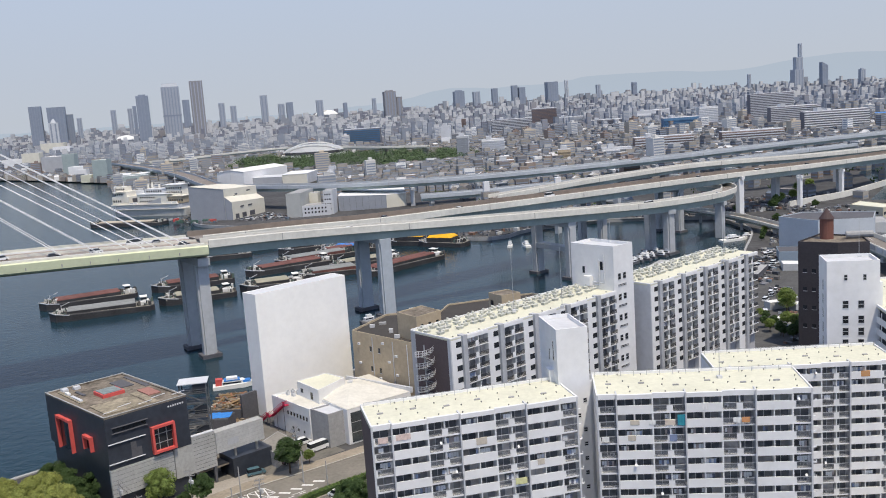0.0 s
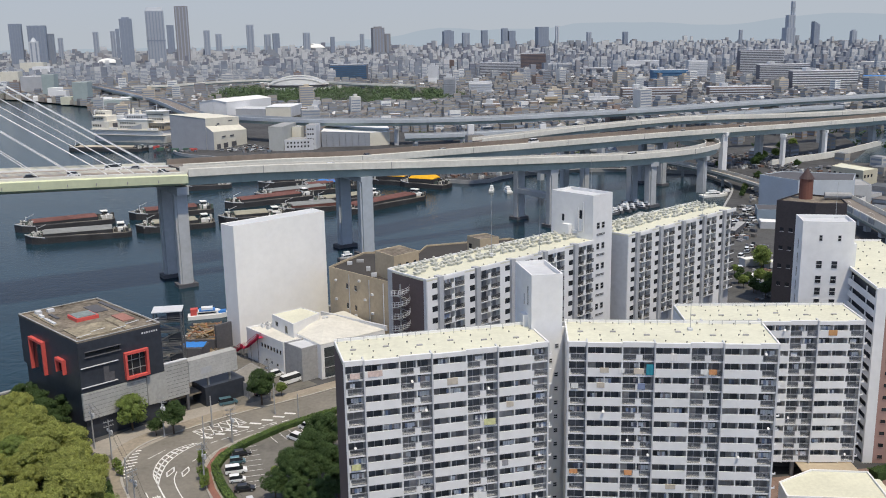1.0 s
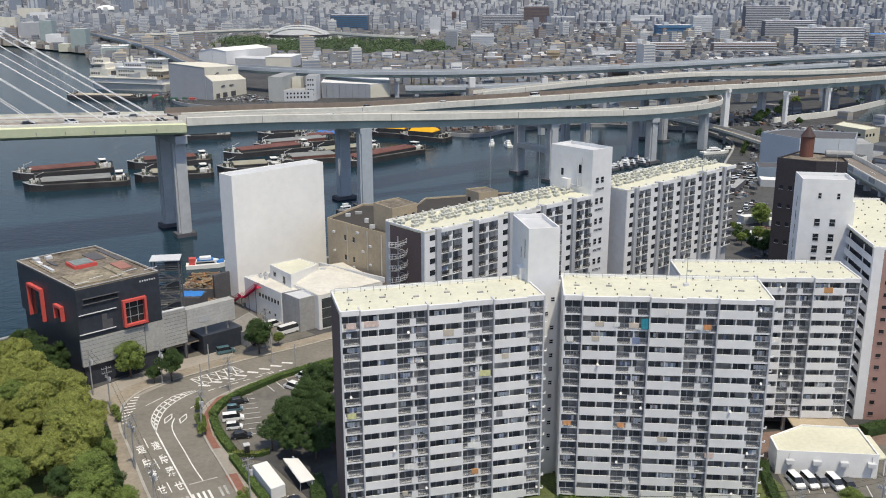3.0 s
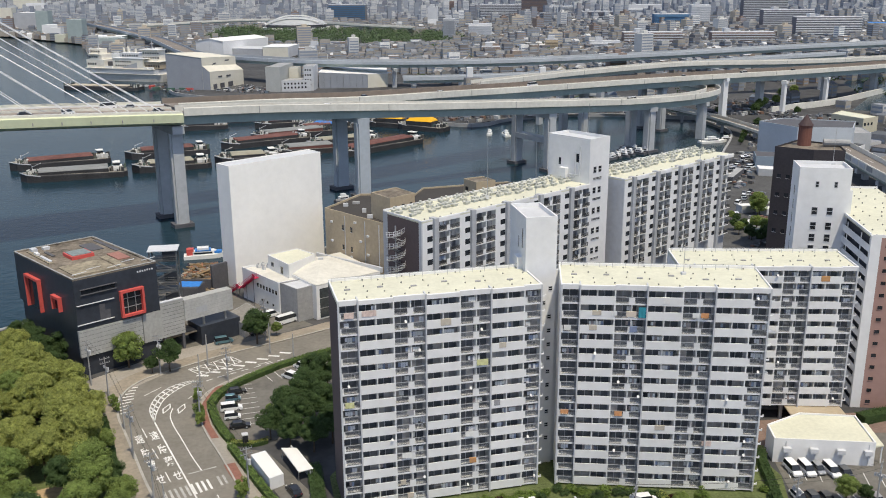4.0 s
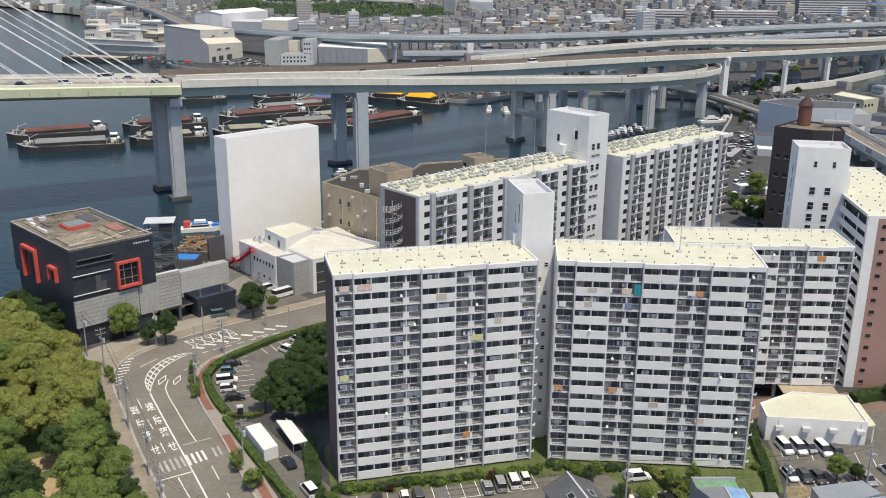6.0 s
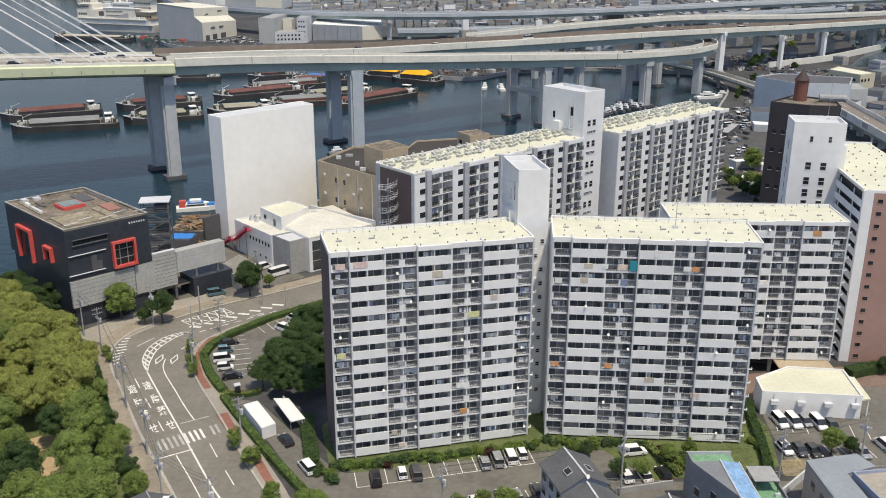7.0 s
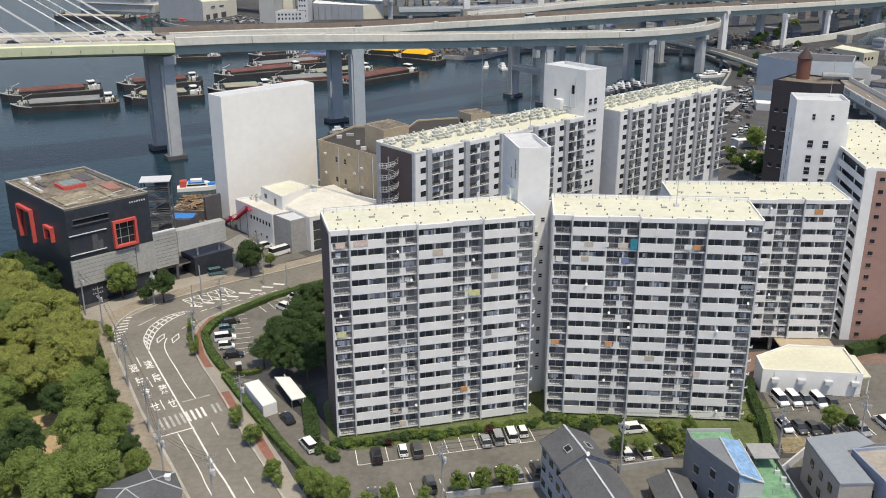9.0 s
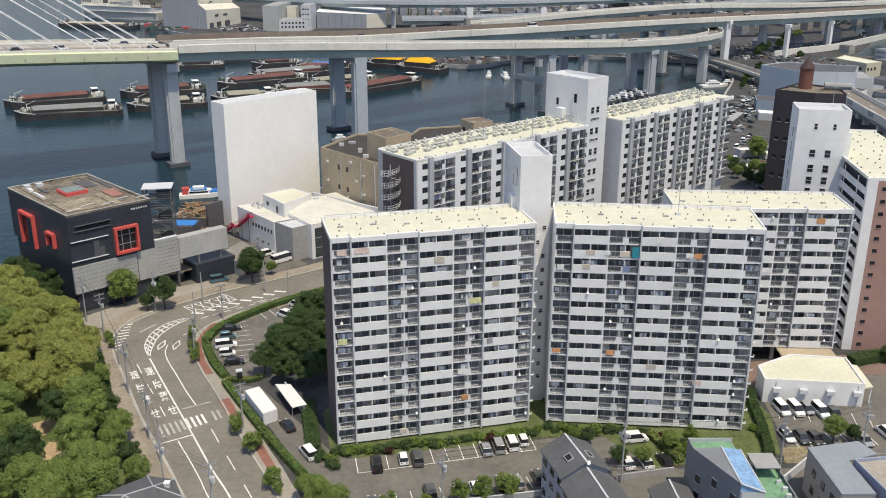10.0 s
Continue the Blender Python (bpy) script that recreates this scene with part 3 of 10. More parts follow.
def viaduct(label, edge, width, wall=3.0, road_drop=2.1, girder=3.4, rear=None, step=14, girder_mat=None, group="viaducts", concrete=None):
    """An elevated road along the top of its near parapet."""
    v = thing("viaduct", label, "viaduct", group=group)
    rows = spline(edge, step)
    bm = bmesh.new()
    sweep(bm, rows, [(-0.35, 0), (0, 0), (0.15, -0.25), (0.15, -wall), (-0.35, -wall)])
    part("near_parapet", bm, concrete or DECK, v, "pale concrete parapet")
    bm = bmesh.new()
    sweep(bm, rows, [(-width, 0), (-width + 0.35, 0), (-width + 0.35, -wall), (-width - 0.15, -wall), (-width - 0.15, -0.25)])
    part("far_parapet", bm, rear or concrete or DECK, v)
    bm = bmesh.new()
    sweep(bm, rows, [(-width + 0.352, -road_drop), (-0.352, -road_drop), (-0.352, -wall + 0.05), (-width + 0.352, -wall + 0.05)])
    part("carriageway", bm, DECKROAD, v, "brownish grey asphalt carriageway")
    bm = bmesh.new()
    g = girder
    sweep(bm, rows, [(-1.2, -wall - 0.003), (-1.8, -wall - g), (-width + 1.8, -wall - g), (-width + 1.2, -wall - 0.003)])
    part("girder", bm, girder_mat or GIRDER, v, "pale green steel box girder")
    for r in (-width * 0.33, -width * 0.66):
        bm = bmesh.new()
        for (p, s), (q, s2) in list(zip(rows, rows[1:]))[::2]:
            c = [p + s * (r - 0.1), q.lerp(p, 0.5) + s * (r - 0.1), q.lerp(p, 0.5) + s * (r + 0.1), p + s * (r + 0.1)]
            bm.faces.new([bm.verts.new(x + Vector((0, 0, -road_drop + 0.03))) for x in c])
        tagged(part("lane_dashes", bm, PAINT, v), kind="stuff")
    # light joints in the parapet
    for i in range(3, len(rows) - 1, 5):
        p, s = rows[i]
        bm = bmesh.new()
        d = Vector((-s.y, s.x, 0)) * 0.12
        prism(bm, [(p + s * 0.16 - d), (p + s * 0.16 + d), (p + s * 0.26 + d), (p + s * 0.26 - d)][::-1], p.z - wall, p.z - 0.2)
        part("drain_pipe", bm, GREY, v)
    return v, rows


near_v, near_rows = viaduct("pale concrete slip road viaduct with green box girder over water",
                            [(-84.2, 341.6, 43.3), (-66.5, 354.4, 42.3), (-51.8, 366.5, 41.0), (-23.2, 388, 38.4), (1.8, 400.3, 36.8), (35, 420, 34.6), (71.2, 441.7, 32.2), (115, 476, 28.5), (155.8, 513.3, 26), (175.2, 538.7, 25), (184, 556, 24.5), (190, 585, 23.5), (186, 625, 22)], 8.5)
main_v, main_rows = viaduct("long pale concrete expressway viaduct with brown sound wall",
                            [(-91.0, 361.8, 42.5), (-84.4, 366, 42.2), (-54.9, 385.0, 41), (-23.7, 402.5, 39.5), (17, 439.9, 37.3), (62.6, 479.7, 35), (133.5, 539.6, 32), (196.4, 588.3, 29.5), (251.9, 626.7, 27.5), (298.2, 660.4, 26), (363.5, 709.4, 24), (520, 830, 21), (760, 1000, 20)], 20.0, rear=SOUND)
for p, z in (((240, 632), 22.4), ((303, 672), 20), ((363, 720), 18), ((415, 762), 16.5), ((470, 803), 15.5)):
    single_pier(main_v, (p[0] - 2, p[1] + 5), z, 4.6, 4.0, 38, 16)
for p, z in (((249, 622), 21.2), ((294, 659), 19.6)):
    single_pier(main_v, p, z, 3.0, 2.4, 38, 4, WHITE)
single_pier(main_v, (198, 592), 26.5, 5.0, 3.0, 38, 6, WHITE)
column_pair(near_v, (-22.5, 391), (-33, 408), 31.9, 6.2, 4.0, 32, beam=2.0, reach=2, material=PALEPIER)
column_pair(near_v, (65, 442.5), (51.5, 464), 26.0, 5.4, 4.0, 36, beam=2.4, reach=2, low_beam=14)
column_pair(near_v, (125, 489.5), (118, 502), 22.2, 6.0, 4.5, 40, beam=2.2, reach=3)
single_pier(near_v, (166, 532), 19, 5.0, 4.0, 50, 7)
column_pair(main_v, (95, 520), (86, 534), 27, 5.0, 4.0, 38)
column_pair(main_v, (150, 560), (141, 573), 25, 5.0, 4.0, 38)

# concrete of the far decks, with the blue of haze put into its colour
BLUEDECK = surf("haze_blue_deck", (0.43, 0.465, 0.50), 0.7, var=0.12, big=0.05, fine=0.5)
branch_v, rows_ = viaduct("curving pale concrete ramp joining the expressway", [(40, 560, 29), (68, 583, 29.2), (105, 617, 29), (142, 650, 28.4), (196, 695, 27.4), (240, 716, 26.4), (310, 738, 25), (420, 800, 23), (600, 920, 22)], 9, girder=2.6)
far_v, rows_ = viaduct("distant elevated expressway running across the shore", [(-560, 1660, 18), (-346, 1241, 18), (-222, 930, 20), (-160, 858, 21.5), (-92, 808, 22), (-16, 790, 22), (65, 794, 22), (162, 828, 22), (242, 864, 22), (329, 910, 22), (427, 955, 22), (492, 982, 22), (800, 1110, 22)], 18, girder=2.6, step=20, concrete=BLUEDECK)
low_v, rows_ = viaduct("lower grey viaduct below the expressway", [(-8, 739, 14), (20, 741, 14), (52, 747, 14), (119, 765, 14.5), (190, 790, 16), (300, 842, 18), (420, 905, 18)], 12, girder=2.2, concrete=BLUEDECK)
hill_v, rows_ = viaduct("long white elevated road beside the arena", [(-520, 1620, 15), (-432, 1660, 16), (-345, 1763, 17), (-270, 1800, 17), (-166, 1690, 17), (-88, 1612, 15), (0, 1570, 13)], 12, girder=2.0, step=30)
for vd, line in ((far_v, ((-173, 880), (-99, 823), (-16, 792), (40, 790), (110, 805), (162, 826), (205, 844), (250, 862), (300, 884), (370, 915), (440, 950))), (low_v, ((0, 745), (60, 752), (125, 770), (190, 795)))):
    for p in line:
        single_pier(vd, p, 16 if vd is far_v else 8.6, 3.6, 3.0, 10, 13 if vd is far_v else 9)
for p, z in (((80, 592), 24), ((128, 636), 23.5), ((180, 680), 23), ((233, 713), 21.5), ((330, 750), 20)):
    single_pier(branch_v, p, z - 1.0, 3.6, 3.0, 42, 8)
# tall white frames that carry the far road
for p in ((44, 735), (100, 728), (243, 752)):
    bm = bmesh.new()
    box(bm, -2.4, 2.4, -1.5, 1.5, 0, 21.5)
    part("pier_column", bm, WHITE, far_v, m=pose(*p, 0, 0, 0, 12))

# cable-stayed bridge
cable_bridge = thing("cable_stayed_bridge", "cable-stayed road bridge with a pale lime edge and white cables", "bridge")
D0 = Vector((0.883, 0.470, 0))
edge0 = Vector((-139, 311, 45))
edge = [edge0 + D0 * s + Vector((0, 0, z)) for s, z in ((-230, 3.0), (-160, 3.0), (-100, 2.6), (-50, 1.6), (0, 0), (30, -1.2), (62, -2.7))]
rows_ = spline([tuple(p) for p in edge], 10)
WIDE = 33.0
bm = bmesh.new()
sweep(bm, rows_, [(0.0, -0.9), (0.9, -1.25), (0.7, -4.1), (-1.2, -5.0), (-1.2, -0.9)])
part("edge_fairing", bm, LIME, cable_bridge, "pale lime painted steel edge fairing")
bm = bmesh.new()
sweep(bm, rows_, [(-WIDE, -0.9), (-WIDE + 1.2, -0.9), (-WIDE + 1.2, -5.0), (-WIDE - 1.2, -2.2)])
part("edge_fairing", bm, LIME, cable_bridge, "pale lime painted steel edge fairing")
bm = bmesh.new()
sweep(bm, rows_, [(-WIDE + 1.21, -1.1), (-1.21, -1.1), (-1.21, -4.6), (-4, -5.6), (-WIDE + 4, -5.6), (-WIDE + 1.21, -4.6)])
part("deck", bm, surf("beige_bridge_asphalt", (0.30, 0.262, 0.225), 0.9, var=0.15, big=0.05, fine=0.5), cable_bridge, "beige grey asphalt bridge deck")
for r, h, mat_ in ((-0.5, -0.1, DECK), (-4.6, -0.45, WHITE), (-WIDE / 2, -0.25, DECK), (-WIDE + 5, -0.45, WHITE), (-WIDE + 0.5, 0.0, DECK)):
    bm = bmesh.new()
    sweep(bm, rows_, [(r - 0.2, h - 1.08), (r + 0.2, h - 1.08), (r + 0.2, h), (r - 0.2, h)])
    part("barrier", bm, mat_, cable_bridge, "pale steel barrier")
for r in (-8.2, -11.8, -20.5, -24.2):
    bm = bmesh.new()
    for (p, s), (q, s2) in list(zip(rows_, rows_[1:])):
        c = [p + s * (r - 0.12), q.lerp(p, 0.5) + s * (r - 0.12), q.lerp(p, 0.5) + s * (r + 0.12), p + s * (r + 0.12)]
        bm.faces.new([bm.verts.new(x + Vector((0, 0, -1.06))) for x in c])
    tagged(part("lane_dashes", bm, PAINT, cable_bridge), kind="stuff")
for i in range(2, len(rows_) - 1):
    p, s = rows_[i]
    bm = bmesh.new()
    d = Vector((-s.y, s.x, 0)) * 0.15
    prism(bm, [(p + s * 0.7 - d), (p + s * 0.7 + d), (p + s * 1.15 + d), (p + s * 1.15 - d)][::-1], p.z - 3.6, p.z - 2.6)
    part("fairing_rib", bm, GREY, cable_bridge)
column_pair(cable_bridge, (-89, 345), (-98.7, 360.5), 36.6, 5.0, 4.0, 30, beam=3.0, reach=4.5)
nrm0 = Vector((-D0.y, D0.x, 0))
PYLON = edge0 + D0 * -100
for off, side in ((5.0, 0), (WIDE - 5.0, 1)):
    for s, z, zt in ((13.4, 43.9, 136.6), (25.5, 43.2, 136.9), (36.2, 42.8, 138), (41.6, 42.5, 139.5), (45.6, 42.4, 143), (52, 42.2, 144.5), (56.5, 42.0, 146)):
        a = edge0 + D0 * s + nrm0 * off
        b = Vector(PYLON + nrm0 * (off + (WIDE / 2 - off) * 0.75))
        bm = bmesh.new()
        tube(bm, (a.x, a.y, z - 0.6), (b.x, b.y, zt), 0.17, n=6)
        part("stay_cable", bm, CABLE, cable_bridge)
        if side == 0:
            bm = bmesh.new()
            tube(bm, (a.x, a.y, z - 1.2), (a.x - D0.x * 1.2, a.y - D0.y * 1.2, z + 0.5), 0.3, n=6)
            part("cable_socket", bm, DARKGREY, cable_bridge)
for off in (2.0, WIDE - 2.0):
    a, b = PYLON + nrm0 * off, PYLON + nrm0 * (WIDE / 2 + (off - WIDE / 2) * 0.2)
    bm = bmesh.new()
    tube(bm, (a.x, a.y, -5), (b.x, b.y, 150), 3.2, 2.4, n=8)
    part("pylon_leg", bm, OFFWHITE, cable_bridge, "pale steel pylon leg")

# ---------------------------------------------------------------- tower blocks
FLOOR = 2.64
PATTERN = [("open", 3.3), ("band", 5.9), ("open", 5.4), ("band", 5.9), ("open", 5.4), ("band", 5.9), ("open", 3.2)]
RECESS_Y = 1.5
railings = []
MESH = {}


def shared(key, make):
    if key not in MESH:
        MESH[key] = make()
    return MESH[key]


def balcony_mesh(kind, w, h):
    bm = bmesh.new()
    if kind == "band":
        box(bm, 0.05, w - 0.05, -0.15, RECESS_Y - 0.01, -0.17, 0.0)
        box(bm, 0.05, w - 0.05, -0.15, -0.02, 0.0, 1.36)
        box(bm, w / 2 - 0.08, w / 2 + 0.08, -0.13, 0.0, 1.36, h - 0.18)
        box(bm, w / 2 - 0.05, w / 2 + 0.05, 0.0, RECESS_Y - 0.01, 0.0, h - 0.18)
    else:
        box(bm, 0.05, w - 0.05, 0.0, RECESS_Y - 0.01, -0.17, 0.0)
        box(bm, 0.05, w - 0.05, 0.0, 0.1, 0.0, 0.12)
        if w > 4:
            box(bm, w * 0.43, w * 0.62, 0.0, 0.1, 0.12, 1.2)
            box(bm, w * 0.52, w * 0.55, 0.1, RECESS_Y - 0.01, 0.0, h - 0.2)
        else:
            box(bm, 0.05, 0.55, 0.0, 0.1, 0.12, 1.2)
    return finish(bm, "balcony", WHITE)


def railing_mesh(w):
    bm = bmesh.new()
    n = round(w / 0.13)
    for k in range(n):
        a = (k + 0.5) * w / n
        box(bm, a - 0.03, a + 0.03, 0.03, 0.06, 0.2, 1.06)
    box(bm, 0, w, 0.02, 0.07, 0.14, 0.2), box(bm, 0, w, 0.02, 0.07, 1.06, 1.12)
    return finish(bm, "railing", RAIL)


def handrail_mesh(w):
    bm = bmesh.new()
    box(bm, 0.06, w - 0.06, -0.02, 0.06, 1.18, 1.26)
    return finish(bm, "handrail", FIN)


def door_mesh(w, h):
    """A pair of sliding balcony doors: dark glass in pale frames."""
    bm = bmesh.new()
    n = 2 if w < 4 else 4
    step = (w - 0.5) / n
    for k in range(n):
        a = 0.25 + k * step
        box(bm, a, a + step - 0.12, -0.05, 0, 0.05, 2.2)
    return finish(bm, "sliding_door", DOORGLASS)


def door_frame_mesh(w, h):
    bm = bmesh.new()
    n = 2 if w < 4 else 4
    step = (w - 0.5) / n
    for k in range(n):
        a = 0.25 + k * step
        box(bm, a - 0.06, a, -0.07, 0, 0.05, 2.2), box(bm, a + step - 0.12, a + step - 0.06, -0.07, 0, 0.05, 2.2)
        box(bm, a - 0.06, a + step - 0.06, -0.07, 0, 2.2, 2.26)
    return finish(bm, "door_frame", FIN)


def vents(parent, L, D, z, rows, step, rng, material=None, size=0.16):
    for j in range(rows):
        n = int(L / step)
        for i in range(n):
            x, y = (i + 0.5) * L / n + rng.uniform(-0.8, 0.8), 1.0 + (D - 2.0) * j / max(1, rows - 1) + rng.uniform(-0.5, 0.5)

            def make():
                bm = bmesh.new()
                tube(bm, (0, 0, 0), (0, 0, 0.14), size * 0.6, n=6)
                tube(bm, (0, 0, 0.14), (0, 0, 0.28), size * 1.5, size * 0.9, n=6)
                return finish(bm, "roof_vent", VENT)
            part("roof_vent", shared(("vent", size), make), None, parent, m=pose(x, y, z))


def tower_block(x, y, turn, floors, base, L, D, pattern, label, seed, end_left, end_right, raised=0.0, from_floor=0):
    """A slab of flats: recessed front, a balcony a bay and floor, fins between the flats, flat roof with a parapet."""
    rng = random.Random(seed)
    b = thing("apartment_block", label, "apartment block", pose(x, y, 0, 0, 0, turn), group="tower blocks")
    top_z = base + floors * FLOOR
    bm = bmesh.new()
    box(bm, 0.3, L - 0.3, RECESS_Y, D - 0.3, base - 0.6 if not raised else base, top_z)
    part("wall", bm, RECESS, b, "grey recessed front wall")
    for name, a0, a1, mat_ in (("end_wall", 0.0, 0.3, end_left), ("end_wall", L - 0.3, L, end_right)):
        bm = bmesh.new()
        box(bm, a0, a1, 0.35, D, base - (0.6 if not raised else 0), top_z)
        part(name, bm, mat_, b)
    bm = bmesh.new()
    box(bm, 0.3, L - 0.3, D - 0.3, D, base - (0.6 if not raised else 0), top_z)
    part("rear_wall", bm, WHITE, b)
    # roof
    bm = bmesh.new()
    box(bm, 0, L, 0.41, D, top_z, top_z + 0.5)
    part("roof", bm, ROOFING, b, "cream waterproofed flat roof")
    bm = bmesh.new()
    h0, h1 = top_z + 0.5, top_z + 0.95
    box(bm, 0, L, D - 0.25, D, h0, h1), box(bm, 0, 0.25, 0, D - 0.25, h0, h1 - 0.2), box(bm, L - 0.25, L, 0, D - 0.25, h0, h1 - 0.2)
    part("parapet", bm, WHITE, b)
    at = 0.0
    for i, (kind, w) in enumerate(pattern):
        bm = bmesh.new()
        y0 = -0.25 if kind == "band" else -0.1
        box(bm, at + 0.03, at + w - 0.03, y0, y0 + 0.5, top_z - 0.16, top_z + (0.72 if kind == "open" else 0.6))
        part("roof_fascia", bm, WHITE, b)
        for f in range(from_floor, floors):
            z = base + f * FLOOR
            part("balcony", shared(("balcony", kind, w), lambda: balcony_mesh(kind, w, FLOOR)), None, b, m=pose(at, 0, z))
            part("sliding_door", shared(("door", w), lambda: door_mesh(w, FLOOR)), None, b, m=pose(at, RECESS_Y - 0.004, z))
            part("door_frame", shared(("doorframe", w), lambda: door_frame_mesh(w, FLOOR)), None, b, m=pose(at, RECESS_Y - 0.004, z))
            if kind == "open":
                for a0, a1 in ((0.1, w * 0.42), (w * 0.63, w - 0.1)) if w > 4 else ((0.6, w - 0.1),):
                    railings.append(part("railing", shared(("railing", round(a1 - a0, 2)), lambda: railing_mesh(a1 - a0)), None, b, m=pose(at + a0, 0, z)))
                part("handrail", shared(("handrail", w), lambda: handrail_mesh(w)), None, b, m=pose(at, 0, z))
        at += w
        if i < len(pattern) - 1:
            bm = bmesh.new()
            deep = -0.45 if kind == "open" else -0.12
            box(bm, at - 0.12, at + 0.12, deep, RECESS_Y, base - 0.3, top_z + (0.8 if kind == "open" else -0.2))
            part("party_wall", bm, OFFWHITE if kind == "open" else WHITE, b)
    # edge columns at the ends
    for a in (0.0, L - 0.3):
        bm = bmesh.new()
        box(bm, a, a + 0.3, -0.15, 0.35, base - 0.3, top_z + 0.6)
        part("corner_column", bm, OFFWHITE, b)
    vents(b, L, D, top_z + 0.5, 4, 3.4, rng, size=0.11)
    for k in range(int(L / 5.6)):
        bm = bmesh.new()
        box(bm, -0.5, 0.5, -0.18, 0.18, 0, 0.22)
        part("roof_hatch", bm, GREY, b, m=pose(2.5 + k * 5.6, D * 0.45 + rng.uniform(-1, 1), top_z + 0.5))
    bm = bmesh.new()
    n = int(L / 2.2)
    for k in range(n + 1):
        px = 0.5 + k * (L - 1) / n
        box(bm, px - 0.04, px + 0.04, D - 1.2, D - 1.12, top_z + 0.5, top_z + 1.45)
    box(bm, 0.5, L - 0.5, D - 1.19, D - 1.13, top_z + 1.38, top_z + 1.45)
    part("roof_railing", bm, STEEL, b, "thin galvanised roof railing")
    for f in range(from_floor, floors):
        z = base + f * FLOOR
        part("end_bracket", shared("end_bracket", lambda: boxes("end_bracket", WHITE, (0, 0.55, -0.1, 0.12, 1.0, 1.2), (0.42, 0.55, -0.1, 0.12, 1.2, 1.45))), None, b, m=pose(L, 0, z))
    # what the people on the balconies keep there
    at = 0.0
    for kind, w in pattern:
        for f in range(from_floor, floors):
            z = base + f * FLOOR
            r = rng.random()
            if r < (0.42 if kind == "open" else 0.45):
                laundry(b, at + rng.uniform(0.4, max(0.5, w - 2.0)), z, kind, rng)
            if rng.random() < 0.3:
                air_unit(b, at + rng.choice((0.5, w - 1.3)), z)
            if rng.random() < 0.065:
                bedding(b, at, w, z, kind, rng)
            if rng.random() < 0.09:
                dish(b, at + rng.uniform(0.5, w - 0.5), z, kind, rng)
        at += w
    return b


LAUNDRY, UNITS, DISHES = [], [], []


def world_of(b, x, y, z, turn=0):
    return b.matrix_basis @ pose(x, y, z, 0, 0, turn)


def laundry(b, x, z, kind, rng):
    if len(LAUNDRY) < 5:
        ob = thing("laundry", "washing hung on a balcony drying pole", "laundry", world_of(b, x, 0.55, z), group="laundry")
        n = 2 + len(LAUNDRY)
        bm = bmesh.new()
        box(bm, -0.1, n * 0.42 + 0.05, -0.02, 0.02, 1.95, 2.0)
        part("drying_pole", bm, STEEL, ob)
        for k in range(n):
            drop = 0.7 + 0.35 * ((k * 7 + len(LAUNDRY) * 3) % 3) / 2
            bm = bmesh.new()
            box(bm, k * 0.42, k * 0.42 + 0.38, -0.02, 0.02, 1.95 - drop, 1.95)
            part("garment", bm, CLOTH, ob)
        LAUNDRY.append(ob)
    else:
        copy_thing(rng.choice(LAUNDRY), world_of(b, x, rng.uniform(0.35, 0.8), z))


def bedding(b, at, w, z, kind, rng):
    """A quilt or a mat hung over the balustrade, or a blind let down behind it."""
    wd, hang = rng.uniform(0.9, 1.9), rng.uniform(0.75, 1.15)
    x, top = at + rng.uniform(0.3, max(0.35, w - 2.2)), 1.37 if kind == "band" else 1.27
    front, back = (-0.16, -0.01) if kind == "band" else (-0.03, 0.11)
    bm = bmesh.new()
    prof = ((front - 0.04, top - hang), (front - 0.01, top - hang), (front - 0.01, top), (back + 0.05, top), (back + 0.05, top + 0.03), (front - 0.04, top + 0.03))
    rings = []
    for k in range(7):
        o = 0.02 * math.sin(k * 1.9 + wd)
        rings.append([bm.verts.new((x + wd * k / 6, yy - (o + 0.02 if i < 2 else 0), z + zz + (o if i < 2 else 0))) for i, (yy, zz) in enumerate(prof)])
    for a, c in zip(rings, rings[1:]):
        for i in range(6):
            bm.faces.new((a[i], a[(i + 1) % 6], c[(i + 1) % 6], c[i]))
    bm.faces.new(rings[0][::-1]), bm.faces.new(rings[-1])
    thing("bedding", "thick quilt hung over a balcony balustrade to air", "bedding", b.matrix_basis.copy(), group="bedding", data=finish(bm, "bedding", SHEETS))


def air_unit(b, x, z):
    m = world_of(b, x, 0.9, z)
    if UNITS:
        copy_thing(UNITS[0], m)
        return
    ob = thing("air_conditioner", "pale outdoor air conditioner unit standing on a balcony", "air conditioner", m, group="air conditioners")
    bm = bmesh.new()
    box(bm, 0, 0.8, 0, 0.3, 0.08, 0.66)
    bmesh.ops.bevel(bm, geom=list(bm.edges), offset=0.02, segments=1, affect="EDGES")
    part("casing", bm, OFFWHITE, ob)
    bm = bmesh.new()
    tube(bm, (0.3, -0.015, 0.37), (0.3, 0.0, 0.37), 0.22, n=10)
    part("fan_grille", bm, DARKGREY, ob)
    UNITS.append(ob)


def dish(b, x, z, kind, rng):
    m = world_of(b, x, -0.25 if kind == "band" else -0.1, z + 1.3)
    if DISHES:
        copy_thing(DISHES[0], m)
        return
    ob = thing("satellite_dish", "small white satellite dish clamped to a balcony rail", "satellite dish", m, group="satellite dishes")
    bm = bmesh.new()
    tube(bm, (0, 0.12, -0.2), (0, -0.05, 0.25), 0.03, n=6)
    part("bracket", bm, STEEL, ob)
    bm = bmesh.new()
    tube(bm, (0, -0.1, 0.25), (0.06, -0.2, 0.31), 0.12, 0.27, n=12)
    part("reflector", bm, WHITE_CLEAN, ob)
    DISHES.append(ob)


